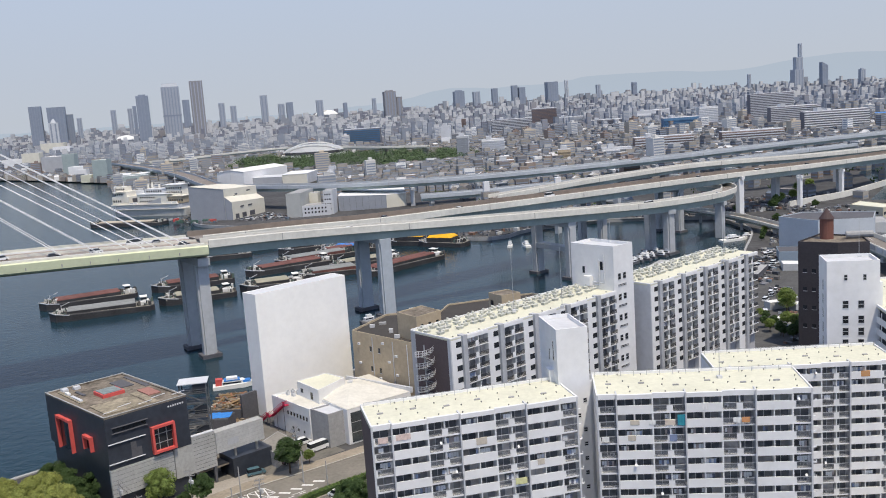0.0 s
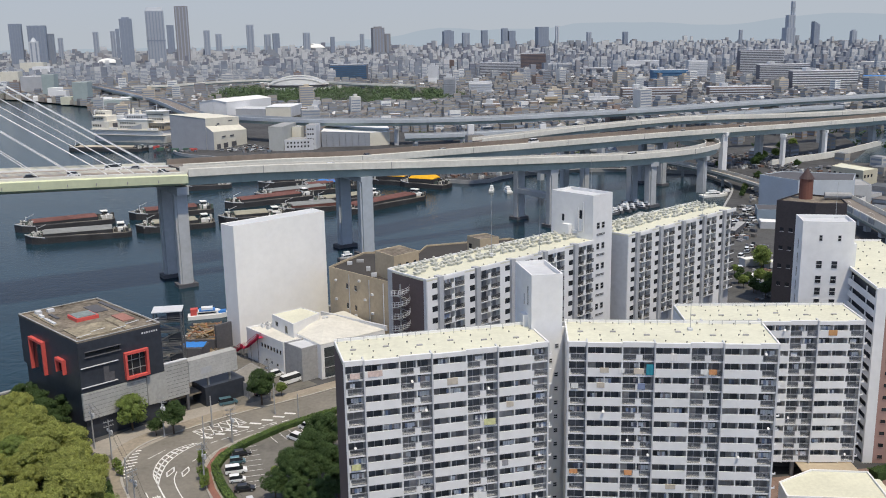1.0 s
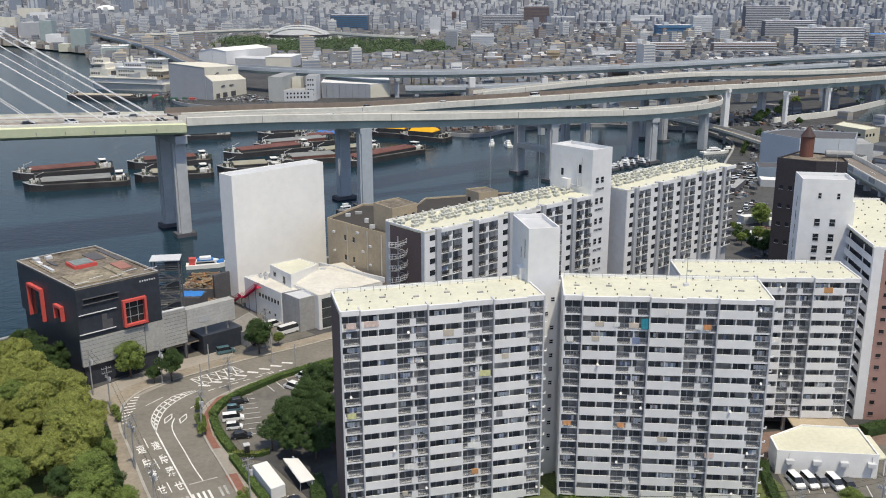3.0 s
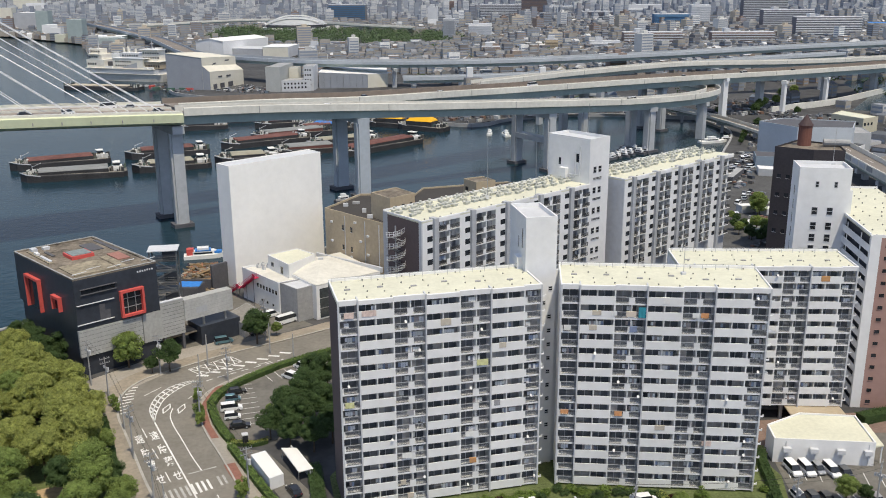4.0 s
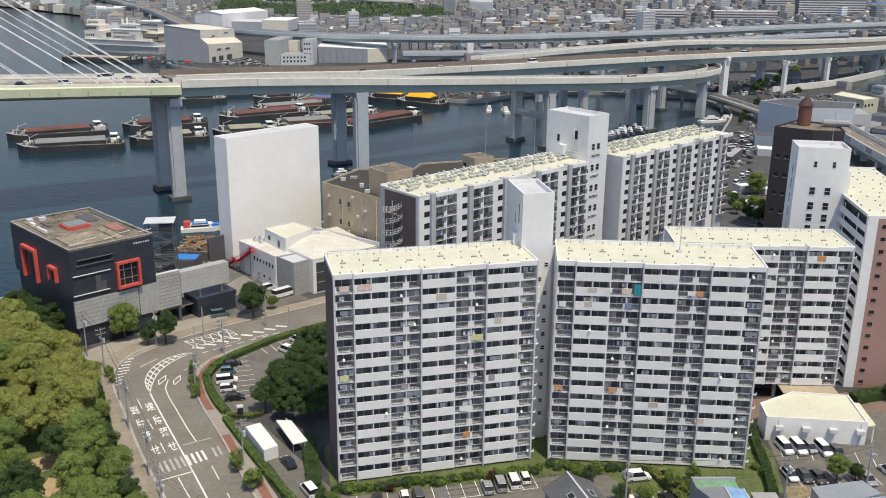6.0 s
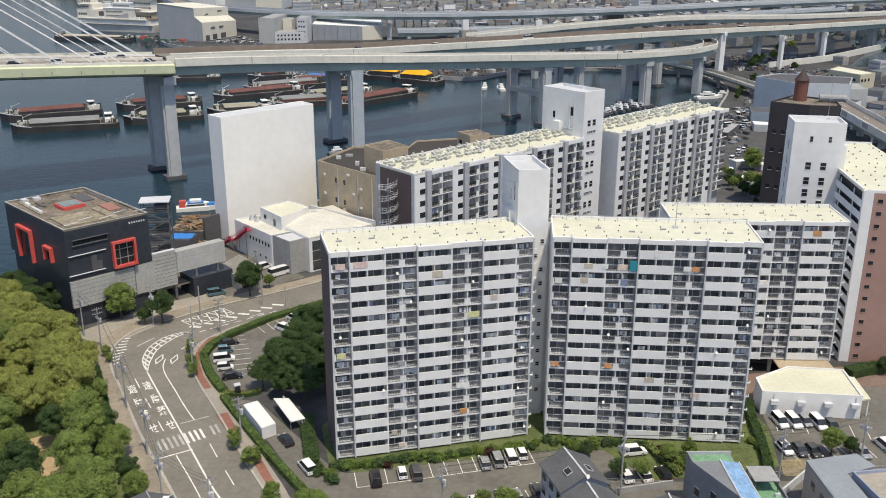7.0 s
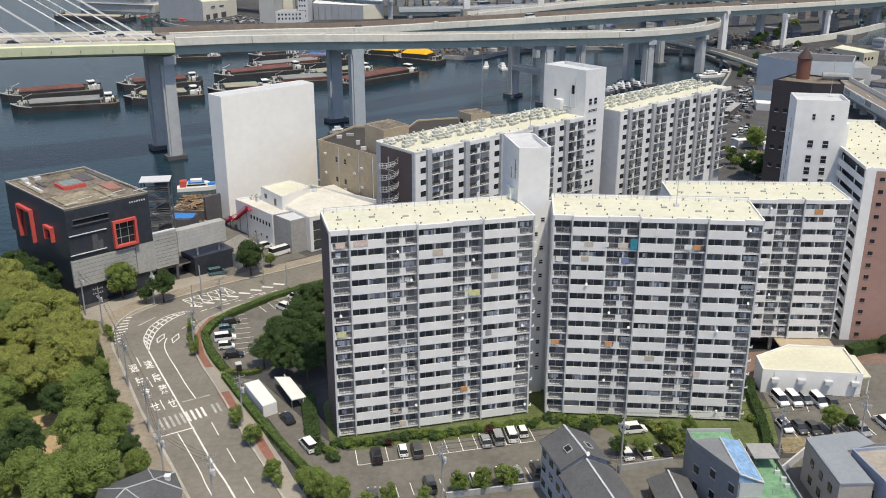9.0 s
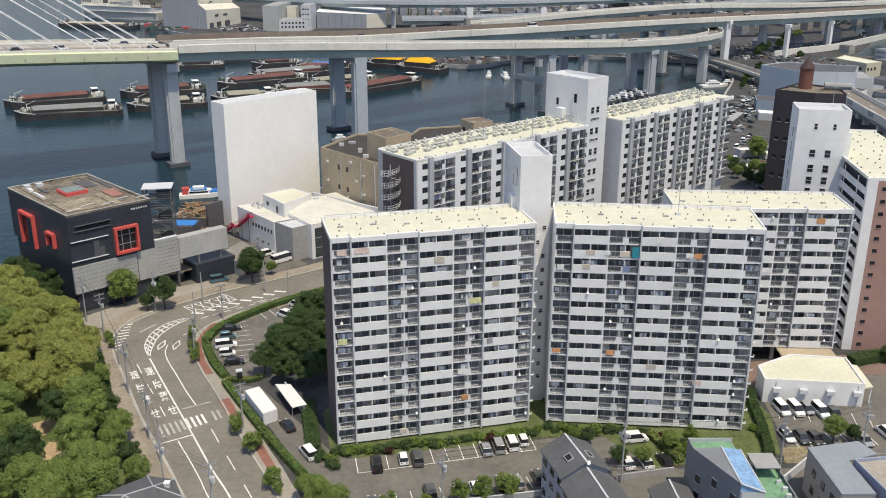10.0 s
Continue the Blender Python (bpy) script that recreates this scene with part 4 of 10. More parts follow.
block_w = tower_block(-13.4, 141.3, 12.2, 14, 0.6, 35.0, 11.2, PATTERN, "white fourteen storey apartment block with cream roof and laundry balconies", 3, BROWNWALL, WHITE)
block_e = tower_block(23.9, 148.6, -6.7, 14, 0.6, 35.0, 11.8, PATTERN, "white fourteen storey apartment block beside a white stair tower", 5, WHITE, WHITE)
block_s = tower_block(51.4, 173.6, -4.0, 11, 3.6, 35.0, 11.5, PATTERN, "white apartment block raised above an open ground floor", 7, WHITE, WHITE, raised=3.6)
TEALCLOTH = surf("teal_cloth", (0.03, 0.26, 0.33), 0.9, var=0.15)
ORANGECLOTH = surf("orange_quilt", (0.62, 0.30, 0.14), 0.9, var=0.2)
PINKCLOTH = surf("pale_pink_quilt", (0.66, 0.52, 0.47), 0.9, var=0.2, big=0.8, fine=3.0)
PALECLOTH = surf("white_quilt", (0.74, 0.74, 0.72), 0.9, var=0.1)
YELLOWCLOTH = surf("yellow_green_quilt", (0.60, 0.60, 0.32), 0.9, var=0.2)
for block, x, wd, f, top, hang, cloth, said in ((block_e, 13.2, 1.3, 12, 2.2, 1.9, TEALCLOTH, "teal"), (block_e, 23.6, 1.3, 12, 1.4, 0.9, ORANGECLOTH, "orange"), (block_e, 22.2, 1.2, 12, 1.4, 0.9, PALECLOTH, "white"), (block_e, 8.6, 1.0, 12, 1.4, 0.8, PALECLOTH, "white"),
                                          (block_e, 0.7, 1.2, 11, 1.3, 0.9, PALECLOTH, "white"), (block_e, 0.6, 1.4, 5, 1.3, 0.8, ORANGECLOTH, "orange"), (block_e, 10.0, 1.3, 5, 1.3, 0.9, ORANGECLOTH, "orange"), (block_e, 25.4, 1.6, 3, 1.4, 1.0, PINKCLOTH, "pale pink"),
                                          (block_w, 3.9, 2.4, 13, 1.4, 1.0, PINKCLOTH, "pale pink"), (block_w, 1.0, 1.6, 13, 1.3, 1.0, PINKCLOTH, "pale pink"), (block_w, 23.4, 2.0, 9, 1.4, 1.1, YELLOWCLOTH, "yellow-green"), (block_w, 0.7, 1.5, 7, 1.3, 1.0, YELLOWCLOTH, "yellow"),
                                          (block_w, 10.2, 1.6, 3, 1.3, 1.0, PALECLOTH, "white"), (block_w, 21.4, 1.5, 4, 1.3, 1.0, PALECLOTH, "white")):
    bm = bmesh.new()
    g = [[bm.verts.new((wd * i / 8, -0.24 - 0.03 * math.sin(i * 1.7 + f) * (1 - j / 4), top - hang + hang * j / 4 + 0.03 * math.sin(i * 0.9) * (j == 0))) for i in range(9)] for j in range(5)]
    back = [[bm.verts.new(v.co + Vector((0, 0.035, 0))) for v in r] for r in g]
    for j in range(4):
        for i in range(8):
            bm.faces.new((g[j][i], g[j][i + 1], g[j + 1][i + 1], g[j + 1][i])), bm.faces.new((back[j + 1][i], back[j + 1][i + 1], back[j][i + 1], back[j][i]))
    for i in range(8):
        bm.faces.new((g[4][i], g[4][i + 1], back[4][i + 1], back[4][i])), bm.faces.new((back[0][i], back[0][i + 1], g[0][i + 1], g[0][i]))
    for j in range(4):
        bm.faces.new((g[j][0], g[j + 1][0], back[j + 1][0], back[j][0])), bm.faces.new((back[j][8], back[j + 1][8], g[j + 1][8], g[j][8]))
    thing("quilt", said + " quilt hung over a balcony balustrade to air", "bedding", world_of(block, x, 0, 0.6 + f * FLOOR), group="bedding", data=finish(bm, "quilt", cloth))
# open ground floor with canopy
for k in range(7):
    bm = bmesh.new()
    box(bm, k * 5.7, k * 5.7 + 0.6, 0.8, 1.6, 0, 3.6)
    part("stilt_column", bm, GREY, block_s)
bm = bmesh.new()
box(bm, 0.3, 34.7, 5.0, 11.0, 0, 3.6)
part("ground_floor_wall", bm, DARKGREY, block_s)
bm = bmesh.new()
prism(bm, [(23.5, -3.6), (34.6, -3.6), (34.6, 0.6), (23.5, 0.6)], 3.0, 3.25)
part("canopy", bm, TAN, block_s, "tan entrance canopy")


def stair_tower(x, y, turn, w, d, h, label, windows, side_windows=()):
    t = thing("stair_tower", label, "stair tower", pose(x, y, 0, 0, 0, turn), group="stair towers")
    bm = bmesh.new()
    box(bm, 0, w, 0, d, 0, h - 1.0)
    part("wall", bm, WHITE, t)
    bm = bmesh.new()
    for r in ((0, w, 0, 0.25, h - 1.0, h), (0, w, d - 0.25, d, h - 1.0, h), (0, 0.25, 0.25, d - 0.25, h - 1.0, h), (w - 0.25, w, 0.25, d - 0.25, h - 1.0, h)):
        box(bm, *r)
    part("parapet", bm, WHITE, t)
    bm = bmesh.new()
    box(bm, 0.3, w - 0.3, 0.3, d - 0.3, h - 1.0, h - 0.75)
    part("roof", bm, OFFWHITE, t)
    for a, z, ww, hh in windows:
        bm = bmesh.new()
        box(bm, a, a + ww, -0.02, 0.2, z, z + hh)
        win = part("window", bm, GLASS, t)
        bm = bmesh.new()
        for r in ((a - 0.1, a, -0.06, 0.1, z - 0.1, z + hh + 0.1), (a + ww, a + ww + 0.1, -0.06, 0.1, z - 0.1, z + hh + 0.1), (a, a + ww, -0.06, 0.1, z + hh, z + hh + 0.1), (a, a + ww, -0.09, 0.1, z - 0.12, z), (a, a + ww, -0.05, 0.1, z + hh / 2 - 0.04, z + hh / 2 + 0.04)):
            box(bm, *r)
        part("window_frame", bm, OFFWHITE, win)
    for a, z, ww, hh in side_windows:
        bm = bmesh.new()
        box(bm, -0.02, 0.2, a, a + ww, z, z + hh)
        part("window", bm, GLASS, t)
    return t


T1 = stair_tower(18.7, 156.0, 9.0, 5.7, 10.8, 48.0, "plain white stair tower between two apartment blocks",
                 [(4.4 - (k % 2) * 1.2 if k < 2 else 4.3, 34.4 - k * 2.68, 0.62, 0.7) for k in range(12)], [(2.0, 42, 0.5, 3.5), (4.5, 41.5, 0.35, 2.0)])
bm = bmesh.new()
box(bm, -0.9, 0, 2.2, 4.6, 37.5, 40.2)
part("stair_hood", bm, WHITE, T1)
bm = bmesh.new()
box(bm, 2.2, 7.2, 0.6, 1.0, 0, 38)
part("link_wall", bm, WHITE, T1)
TA = stair_tower(43.6, 229.6, 39.7, 7.8, 14.0, 49.2, "white lift tower between two apartment slabs", [(1.6, 40.4 - k * 5.36, 1.1, 1.5) for k in range(5)] + [(3.6, 40.4 - k * 5.36, 1.1, 1.5) for k in range(5)] + [(1.6, 38.6 - k * 5.36, 3.2, 0.5) for k in range(5)],
                 [(3.5, 42.8, 0.9, 2.2), (9.5, 41.5, 0.8, 1.8)])
for y, z0, z1 in ((3.0, 39.5, 47.0), (4.6, 39.5, 45.5), (4.6, 38.8, 39.4)):
    bm = bmesh.new()
    tube(bm, (-0.22, y, z0), (-0.22, y, z1), 0.16, n=6)
    tube(bm, (-0.22, y, z0), (-0.22, y + 2.2, z0), 0.16, n=6)
    part("wall_pipe", bm, OFFWHITE, TA)
bm = bmesh.new()
box(bm, -1.2, 0, 7.0, 9.2, 38.4, 41.0)
part("stair_hood", bm, WHITE, TA)
TF = stair_tower(83.9, 197.6, -12.0, 10.9, 8.4, 48.0, "tall white lift tower with small paired windows",
                 [(3.6, 43.7, 0.6, 1.2), (7.5, 43.7, 0.6, 1.2)] + [(a, z, 1.15, 1.6) for z in (37.5, 34.1, 31.4, 28.8) for a in (3.3, 6.5)], [(3.6, 41 - k * 3.2, 0.7, 2.2) for k in range(6)])
bm = bmesh.new()
box(bm, 10.9, 11.6, 0.6, 2.2, 37.4, 43.0)
part("duct", bm, WHITE, TF)


# slabs of flats set obliquely behind, with shafts between the balconies
def slab_balcony_mesh(w):
    bm = bmesh.new()
    box(bm, 0, w, -0.1, 1.2, -0.16, 0.0)
    box(bm, w * 0.42, w * 0.56, -0.1, 0.0, 0.0, 1.15)
    box(bm, w * 0.55, w * 0.58, 0.0, 1.2, 0.0, 2.5)
    return finish(bm, "balcony", WHITE)


def slab_rail_mesh(w):
    bm = bmesh.new()
    n = round(w / 0.16)
    for k in range(n):
        a = (k + 0.5) * w / n
        box(bm, a - 0.04, a + 0.04, -0.06, -0.03, 0.16, 1.04)
    box(bm, 0, w, -0.07, -0.02, 0.1, 0.16), box(bm, 0, w, -0.07, -0.02, 1.04, 1.1)
    return finish(bm, "railing", RAILDARK)


def slab_door_mesh(w):
    bm = bmesh.new()
    for a, b in ((0.3, w * 0.26), (w * 0.3, w * 0.5), (w * 0.62, w * 0.78), (w * 0.81, w - 0.3)):
        box(bm, a, b, -0.05, 0.0, 0.05, 2.0)
    return finish(bm, "sliding_door", DOORGLASS)


def window_mesh():
    bm = bmesh.new()
    box(bm, 0, 1.5, -0.03, 0.1, 0.8, 2.0)
    return finish(bm, "window", GLASS)


def oblique_slab(x, y, turn, L, D, floors, low, label, seed, module, end_left):
    rng = random.Random(seed)
    b = thing("apartment_slab", label, "apartment block", pose(x, y, 0, 0, 0, turn), group="oblique slabs")
    top_z = 0.4 + floors * FLOOR
    wall_w, fin_w = 3.2, 1.25
    bal_w = module - wall_w - fin_w
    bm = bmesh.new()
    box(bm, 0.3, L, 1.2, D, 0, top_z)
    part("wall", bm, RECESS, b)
    bm = bmesh.new()
    box(bm, 0, 0.3, 0.9, D, 0, top_z)
    part("end_wall", bm, end_left, b)
    bm = bmesh.new()
    box(bm, -0.02, 0.3, 0, 0.9, 0, top_z + 0.4)
    part("corner_column", bm, OFFWHITE, b)
    bm = bmesh.new()
    box(bm, -0.02, 0.3, D - 1.6, D + 0.02, 0, top_z + 0.4)
    part("corner_column", bm, FIN, b)
    bm = bmesh.new()
    box(bm, 0, L, 0, D, top_z, top_z + 0.3)
    part("roof", bm, ROOFING, b, "cream waterproofed flat roof")
    bm = bmesh.new()
    box(bm, 0, L, D - 0.25, D, top_z + 0.3, top_z + 0.8), box(bm, 0, L, 0, 0.25, top_z + 0.3, top_z + 0.55), box(bm, 0, 0.25, 0.25, D - 0.25, top_z + 0.3, top_z + 0.6)
    part("parapet", bm, WHITE, b)
    n = int(round(L / module))
    for k in range(n):
        at = k * module
        bm = bmesh.new()
        box(bm, at + 0.3 if k == 0 else at, at + wall_w, 0, 1.2, 0, top_z)
        part("front_wall", bm, WHITE, b)
        bm = bmesh.new()
        box(bm, at + wall_w, at + wall_w + fin_w, -0.7, 1.2, 0, top_z + 0.7)
        part("service_shaft", bm, FIN, b)
        for f in range(low, floors):
            z = 0.4 + f * FLOOR
            part("window", shared("slab_window", window_mesh), None, b, m=pose(at + wall_w - 1.55, 0, z))
            part("balcony", shared(("sb", bal_w), lambda: slab_balcony_mesh(bal_w)), None, b, m=pose(at + wall_w + fin_w, 0, z))
            for a0, a1 in ((0.02, bal_w * 0.42), (bal_w * 0.56, bal_w - 0.02)):
                railings.append(part("railing", shared(("sr", round(a1 - a0, 2)), lambda: slab_rail_mesh(a1 - a0)), None, b, m=pose(at + wall_w + fin_w + a0, 0, z)))
            part("sliding_door", shared(("sd", bal_w), lambda: slab_door_mesh(bal_w)), None, b, m=pose(at + wall_w + fin_w, 1.197, z))
            if rng.random() < 0.3:
                laundry(b, at + wall_w + fin_w + rng.uniform(0.3, bal_w - 2), z, "open", rng)
            if rng.random() < 0.5:
                air_unit(b, at + wall_w + fin_w + rng.choice((0.2, bal_w - 1)), z)
        bm = bmesh.new()
        box(bm, at + wall_w + fin_w, at + module, -0.1, 0.3, top_z - 0.5, top_z + 0.35)
        part("roof_fascia", bm, WHITE, b)
    # ventilators along the roof in three rows
    for j, yy in enumerate((D * 0.45, D * 0.66, D * 0.87)):
        m = int(L / 2.8)
        for i in range(m):
            def make():
                bm = bmesh.new()
                box(bm, -0.7, 0.7, -0.5, 0.5, 0, 0.5), box(bm, -0.86, 0.86, -0.64, 0.64, 0.5, 0.66)
                tube(bm, (0, 0, 0.66), (0, 0, 1.2), 0.3, n=6)
                return finish(bm, "roof_ventilator", VENTWHITE)
            part("roof_ventilator", shared("rv", make), None, b, m=pose((i + 0.5) * L / m + rng.uniform(-0.8, 0.8), yy + rng.uniform(-0.6, 0.6), top_z + 0.3, 0, 0, rng.uniform(-10, 10)))
    vents(b, L, D * 0.35, top_z + 0.3, 1, 4.0, rng)
    return b


slab_w = oblique_slab(0.7, 193.4, 39.7, 56.2, 13.4, 14, 5, "white apartment slab with oblique balconies and a brown end wall", 11, 11.24, BROWNWALL)
slab_e = oblique_slab(53.8, 234.2, 41.0, 53.5, 14.0, 14, 5, "white apartment slab with grey service shafts near the river", 13, 10.7, OFFWHITE)

for r in railings:
    tagged(r, kind="stuff")

# spiral stair on the brown end wall
spiral = thing("spiral_stair", "galvanised outdoor spiral stair on the brown end wall", "stair", pose(-5.0, 197.2, 0))
bm = bmesh.new()
tube(bm, (0, 0, 0), (0, 0, 36), 0.15, n=8)
part("newel", bm, STEEL, spiral)
bm = bmesh.new()
for k in range(13 * 14):
    a, z = k * math.tau / 14, k * 2.68 / 14
    c, s = Vector((math.cos(a), math.sin(a), 0)), Vector((math.cos(a + 0.45), math.sin(a + 0.45), 0))
    q = [Vector((0, 0, z)) + c * 0.15, Vector((0, 0, z)) + c * 2.1, Vector((0, 0, z)) + s * 2.1, Vector((0, 0, z)) + s * 0.15]
    bm.faces.new([bm.verts.new(p) for p in q])
tagged(part("treads", bm, STEEL, spiral), kind="stuff")
bm = bmesh.new()
for k in range(13 * 14):
    a, z = k * math.tau / 14, k * 2.68 / 14
    p, q = Vector((math.cos(a) * 2.12, math.sin(a) * 2.12, z)), Vector((math.cos(a + 0.45) * 2.12, math.sin(a + 0.45) * 2.12, z + 0.19))
    for h in (0.5, 1.0):
        bm.faces.new([bm.verts.new(x) for x in (p + Vector((0, 0, h)), q + Vector((0, 0, h)), q + Vector((0, 0, h + 0.08)), p + Vector((0, 0, h + 0.08)))])
    bm.faces.new([bm.verts.new(x) for x in (p, p + Vector((0.06, 0.06, 0)), p + Vector((0.06, 0.06, 1.05)), p + Vector((0, 0, 1.05)))])
tagged(part("balustrade", bm, WHITE, spiral), kind="stuff")


# terracotta block with gallery windows, partly hidden
def gallery_block():
    b = thing("gallery_block", "apartment block with white galleries and a terracotta end wall", "apartment block", pose(91.4, 177.6, 0, 0, 0, -8))
    L, W, H = 46.0, 16.0, 37.4
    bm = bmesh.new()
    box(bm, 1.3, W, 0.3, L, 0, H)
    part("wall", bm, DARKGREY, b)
    bm = bmesh.new()
    box(bm, 2.0, W, 0, 0.3, 0, H)
    part("end_wall", bm, TERRACOTTA, b, "terracotta rendered end wall")
    bm = bmesh.new()
    box(bm, 0, 2.0, -0.05, 0.9, 0, H + 0.4)
    part("corner_wall", bm, WHITE, b)
    bm = bmesh.new()
    box(bm, 0, W, 0.3, L, H, H + 0.3)
    part("roof", bm, ROOFING, b)
    bm = bmesh.new()
    box(bm, 0, 0.3, 0.9, L, H + 0.3, H + 0.7), box(bm, 0.3, W, 0.0, 0.3, H + 0.003, H + 0.6), box(bm, 0.3, W, L - 0.3, L, H + 0.3, H + 0.8)
    part("parapet", bm, WHITE, b)
    for f in range(14):
        z = f * FLOOR
        bm = bmesh.new()
        box(bm, 0, 1.3, 0.9, L, z - 0.16, z), box(bm, 0, 0.14, 0.9, L, z, z + 1.3)
        part("gallery", bm, WHITE, b)
        for k in range(4):
            bm = bmesh.new()
            box(bm, 0.02, 0.16, 6 + k * 9, 6.4 + k * 9, z + 1.3, z + FLOOR - 0.16)
            part("gallery_post", bm, WHITE, b)
        bm = bmesh.new()
        box(bm, 2.9, 3.9, -0.03, 0.1, z + 1.0, z + 1.8)
        w = part("window", bm, GLASS, b)
        bm = bmesh.new()
        box(bm, 2.8, 2.9, -0.06, 0.1, z + 0.9, z + 1.9), box(bm, 3.9, 4.0, -0.06, 0.1, z + 0.9, z + 1.9), box(bm, 2.9, 3.9, -0.06, 0.1, z + 1.8, z + 1.9), box(bm, 2.9, 3.9, -0.1, 0.1, z + 0.88, z + 1.0)
        part("window_frame", bm, TERRACOTTA, w)
    vents(b, W, L, H + 0.3, 12, 3.0, random.Random(4))
    return b


gallery_block()


def plain_building(name, label, category, pts, h, wall, roof, rim=0.5, windows=(), group=""):
    """A flat-roofed building over the corners pts (counterclockwise); windows are rows on one side: side, from, to, z, width, height, gap."""
    b = thing(name, label, category, pose(pts[0][0], pts[0][1], 0), group=group)
    o = Vector(pts[0])
    loc = [Vector(p) - o for p in pts]
    bm = bmesh.new()
    prism(bm, loc, 0, h)
    part("wall", bm, wall, b)
    c = sum(loc, Vector((0, 0))) / len(loc)
    inner = [c + (p - c) * (1 - 0.35 / max(1, (p - c).length)) for p in loc]
    bm = bmesh.new()
    prism(bm, inner, h + 0.003, h + 0.12)
    part("roof", bm, roof, b)
    if rim:
        bm = bmesh.new()
        n = len(loc)
        for i in range(n):
            j = (i + 1) % n
            prism(bm, [loc[i], loc[j], inner[j], inner[i]], h + 0.002, h + rim)
        part("parapet", bm, wall, b)
    for side, a, e, z, w, hh, gap in windows:
        p, q = loc[side], loc[(side + 1) % len(loc)]
        way = (q - p).normalized()
        out = Vector((way.y, -way.x))
        s = a
        while s + w <= e:
            c0, c1 = p + way * s, p + way * (s + w)
            bm = bmesh.new()
            prism(bm, [c0 - out * 0.1, c0 + out * 0.04, c1 + out * 0.04, c1 - out * 0.1], z, z + hh)
            win = part("window", bm, GLASS, b)
            bm = bmesh.new()
            prism(bm, [c0 - way * 0.08 - out * 0.1, c0 - way * 0.08 + out * 0.1, c1 + way * 0.08 + out * 0.1, c1 + way * 0.08 - out * 0.1], z - 0.12, z - 0.002)
            part("sill", bm, OFFWHITE, win)
            s += w + gap
    return b


# the tall blank sheeted building
plain_building("sheeted_building", "tall blank building wrapped in white sheeting", "building", [(-53.6, 262.8), (-29.5, 284.2), (-33.8, 289.4), (-58.1, 267.6)], 36.6, SHEETING, OFFWHITE, 0.3)
# tan warehouse behind, with roof huts
plain_building("tan_building", "tan rendered building with a dark flat roof", "building", [(-27.6, 271.5), (-9.2, 251.6), (12, 271), (2, 290), (-18, 290)], 21.6, TAN, BROWNROOF, 0.7,
               [(0, 8, 14, 17, 0.9, 1.5, 3.0), (0, 8, 14, 11, 0.9, 1.5, 3.0)])
plain_building("roof_hut", "tan plant room on the flat roof", "plant room", [(-13.2, 262.0), (-7.6, 254.0), (-0.6, 260.5), (-6.2, 268.5)], 28.6, TAN, RUSTROOF, 0.4, [(1, 1.5, 9, 24.5, 1.0, 2.0, 2.0)])
plain_building("roof_hut", "small tan plant room on the flat roof", "plant room", [(14.5, 279), (18, 273), (24, 276), (20.5, 282)], 28.8, TAN, RUSTROOF, 0.4, [(0, 1, 4, 25.5, 1.5, 1.5, 1.0)])
plain_building("tan_building", "tan rendered building with a dark flat roof", "building", [(-5, 268), (10, 256), (40, 285), (30, 300), (2, 292)], 23.0, TAN, BROWNROOF, 0.6)

# white hall with hipped low roof
HALLGLASS = surf("dark_hall_glazing", (0.05, 0.06, 0.065), 0.15, var=0.3, big=0.4, fine=1.4, spec=0.6)
hall = plain_building("white_hall", "low white hall with a shallow hipped roof", "hall", [(-36.1, 247.6), (-27.2, 235.4), (-10.6, 247.2), (-23.2, 266.8), (-30, 262)], 9.6, WHITE, ROOFING, 0.0)
bm = bmesh.new()
c = bm.verts.new((8.6, 6.4, 11.6))
ring = [bm.verts.new((x, y, 9.75)) for x, y in ((0.3, 0.1), (8.9, -12.2), (25.5, -0.4), (13.0, 19.2), (6.2, 14.4))]
for i in range(5):
    bm.faces.new((ring[i], ring[(i + 1) % 5], c))
part("hipped_roof", bm, CREAMROOF, hall, "white painted hipped roof")
bm = bmesh.new()
box(bm, 7.8, 9.2, 5.8, 7.2, 11.3, 11.9)
part("roof_vent_cap", bm, OFFWHITE, hall)
bm = bmesh.new()
prism(bm, [(6.4, 14.9), (25.9, -0.7), (26.3, -0.2), (6.8, 15.5)], 9.4, 10.9)
part("rear_parapet", bm, OFFWHITE, hall)
way = Vector((16.6, 11.8)).normalized()
out = Vector((way.y, -way.x))
for k in range(4):
    a, b = Vector((8.9, -12.2)) + way * (1.0 + k * 4.6), Vector((8.9, -12.2)) + way * (5.3 + k * 4.6)
    bm = bmesh.new()
    prism(bm, [a - out * 0.05, a + out * 0.06, b + out * 0.06, b - out * 0.05], 0.4, 8.6)
    part("glazing", bm, HALLGLASS, hall, "tall dark glazing")
    for z in (3.0, 5.8):
        bm = bmesh.new()
        prism(bm, [a + out * 0.06, a + out * 0.14, b + out * 0.14, b + out * 0.06], z, z + 0.15)
        part("transom", bm, STEEL, hall)
plain_building("white_hall_upper", "white upper storey of the hall with dark windows", "hall", [(-42.7, 254.8), (-35.5, 244.8), (-29.2, 254.8), (-35.0, 261.0)], 12.5, WHITE, ROOFING, 0.3, [(0, 2, 4, 10.0, 1.4, 1.2, 3.0), (0, 7.6, 9.6, 9.2, 1.3, 2.0, 3.0)])
plain_building("white_front_building", "white two storey front building with small windows", "building", [(-50.2, 254.9), (-37.8, 239.9), (-32.0, 243.5), (-43.2, 259.2)], 8.6, WHITE, CREAMROOF, 0.6, [(0, 8, 19, 5.4, 0.8, 1.1, 0.8), (0, 10, 19, 1.6, 0.7, 0.7, 2.2)])
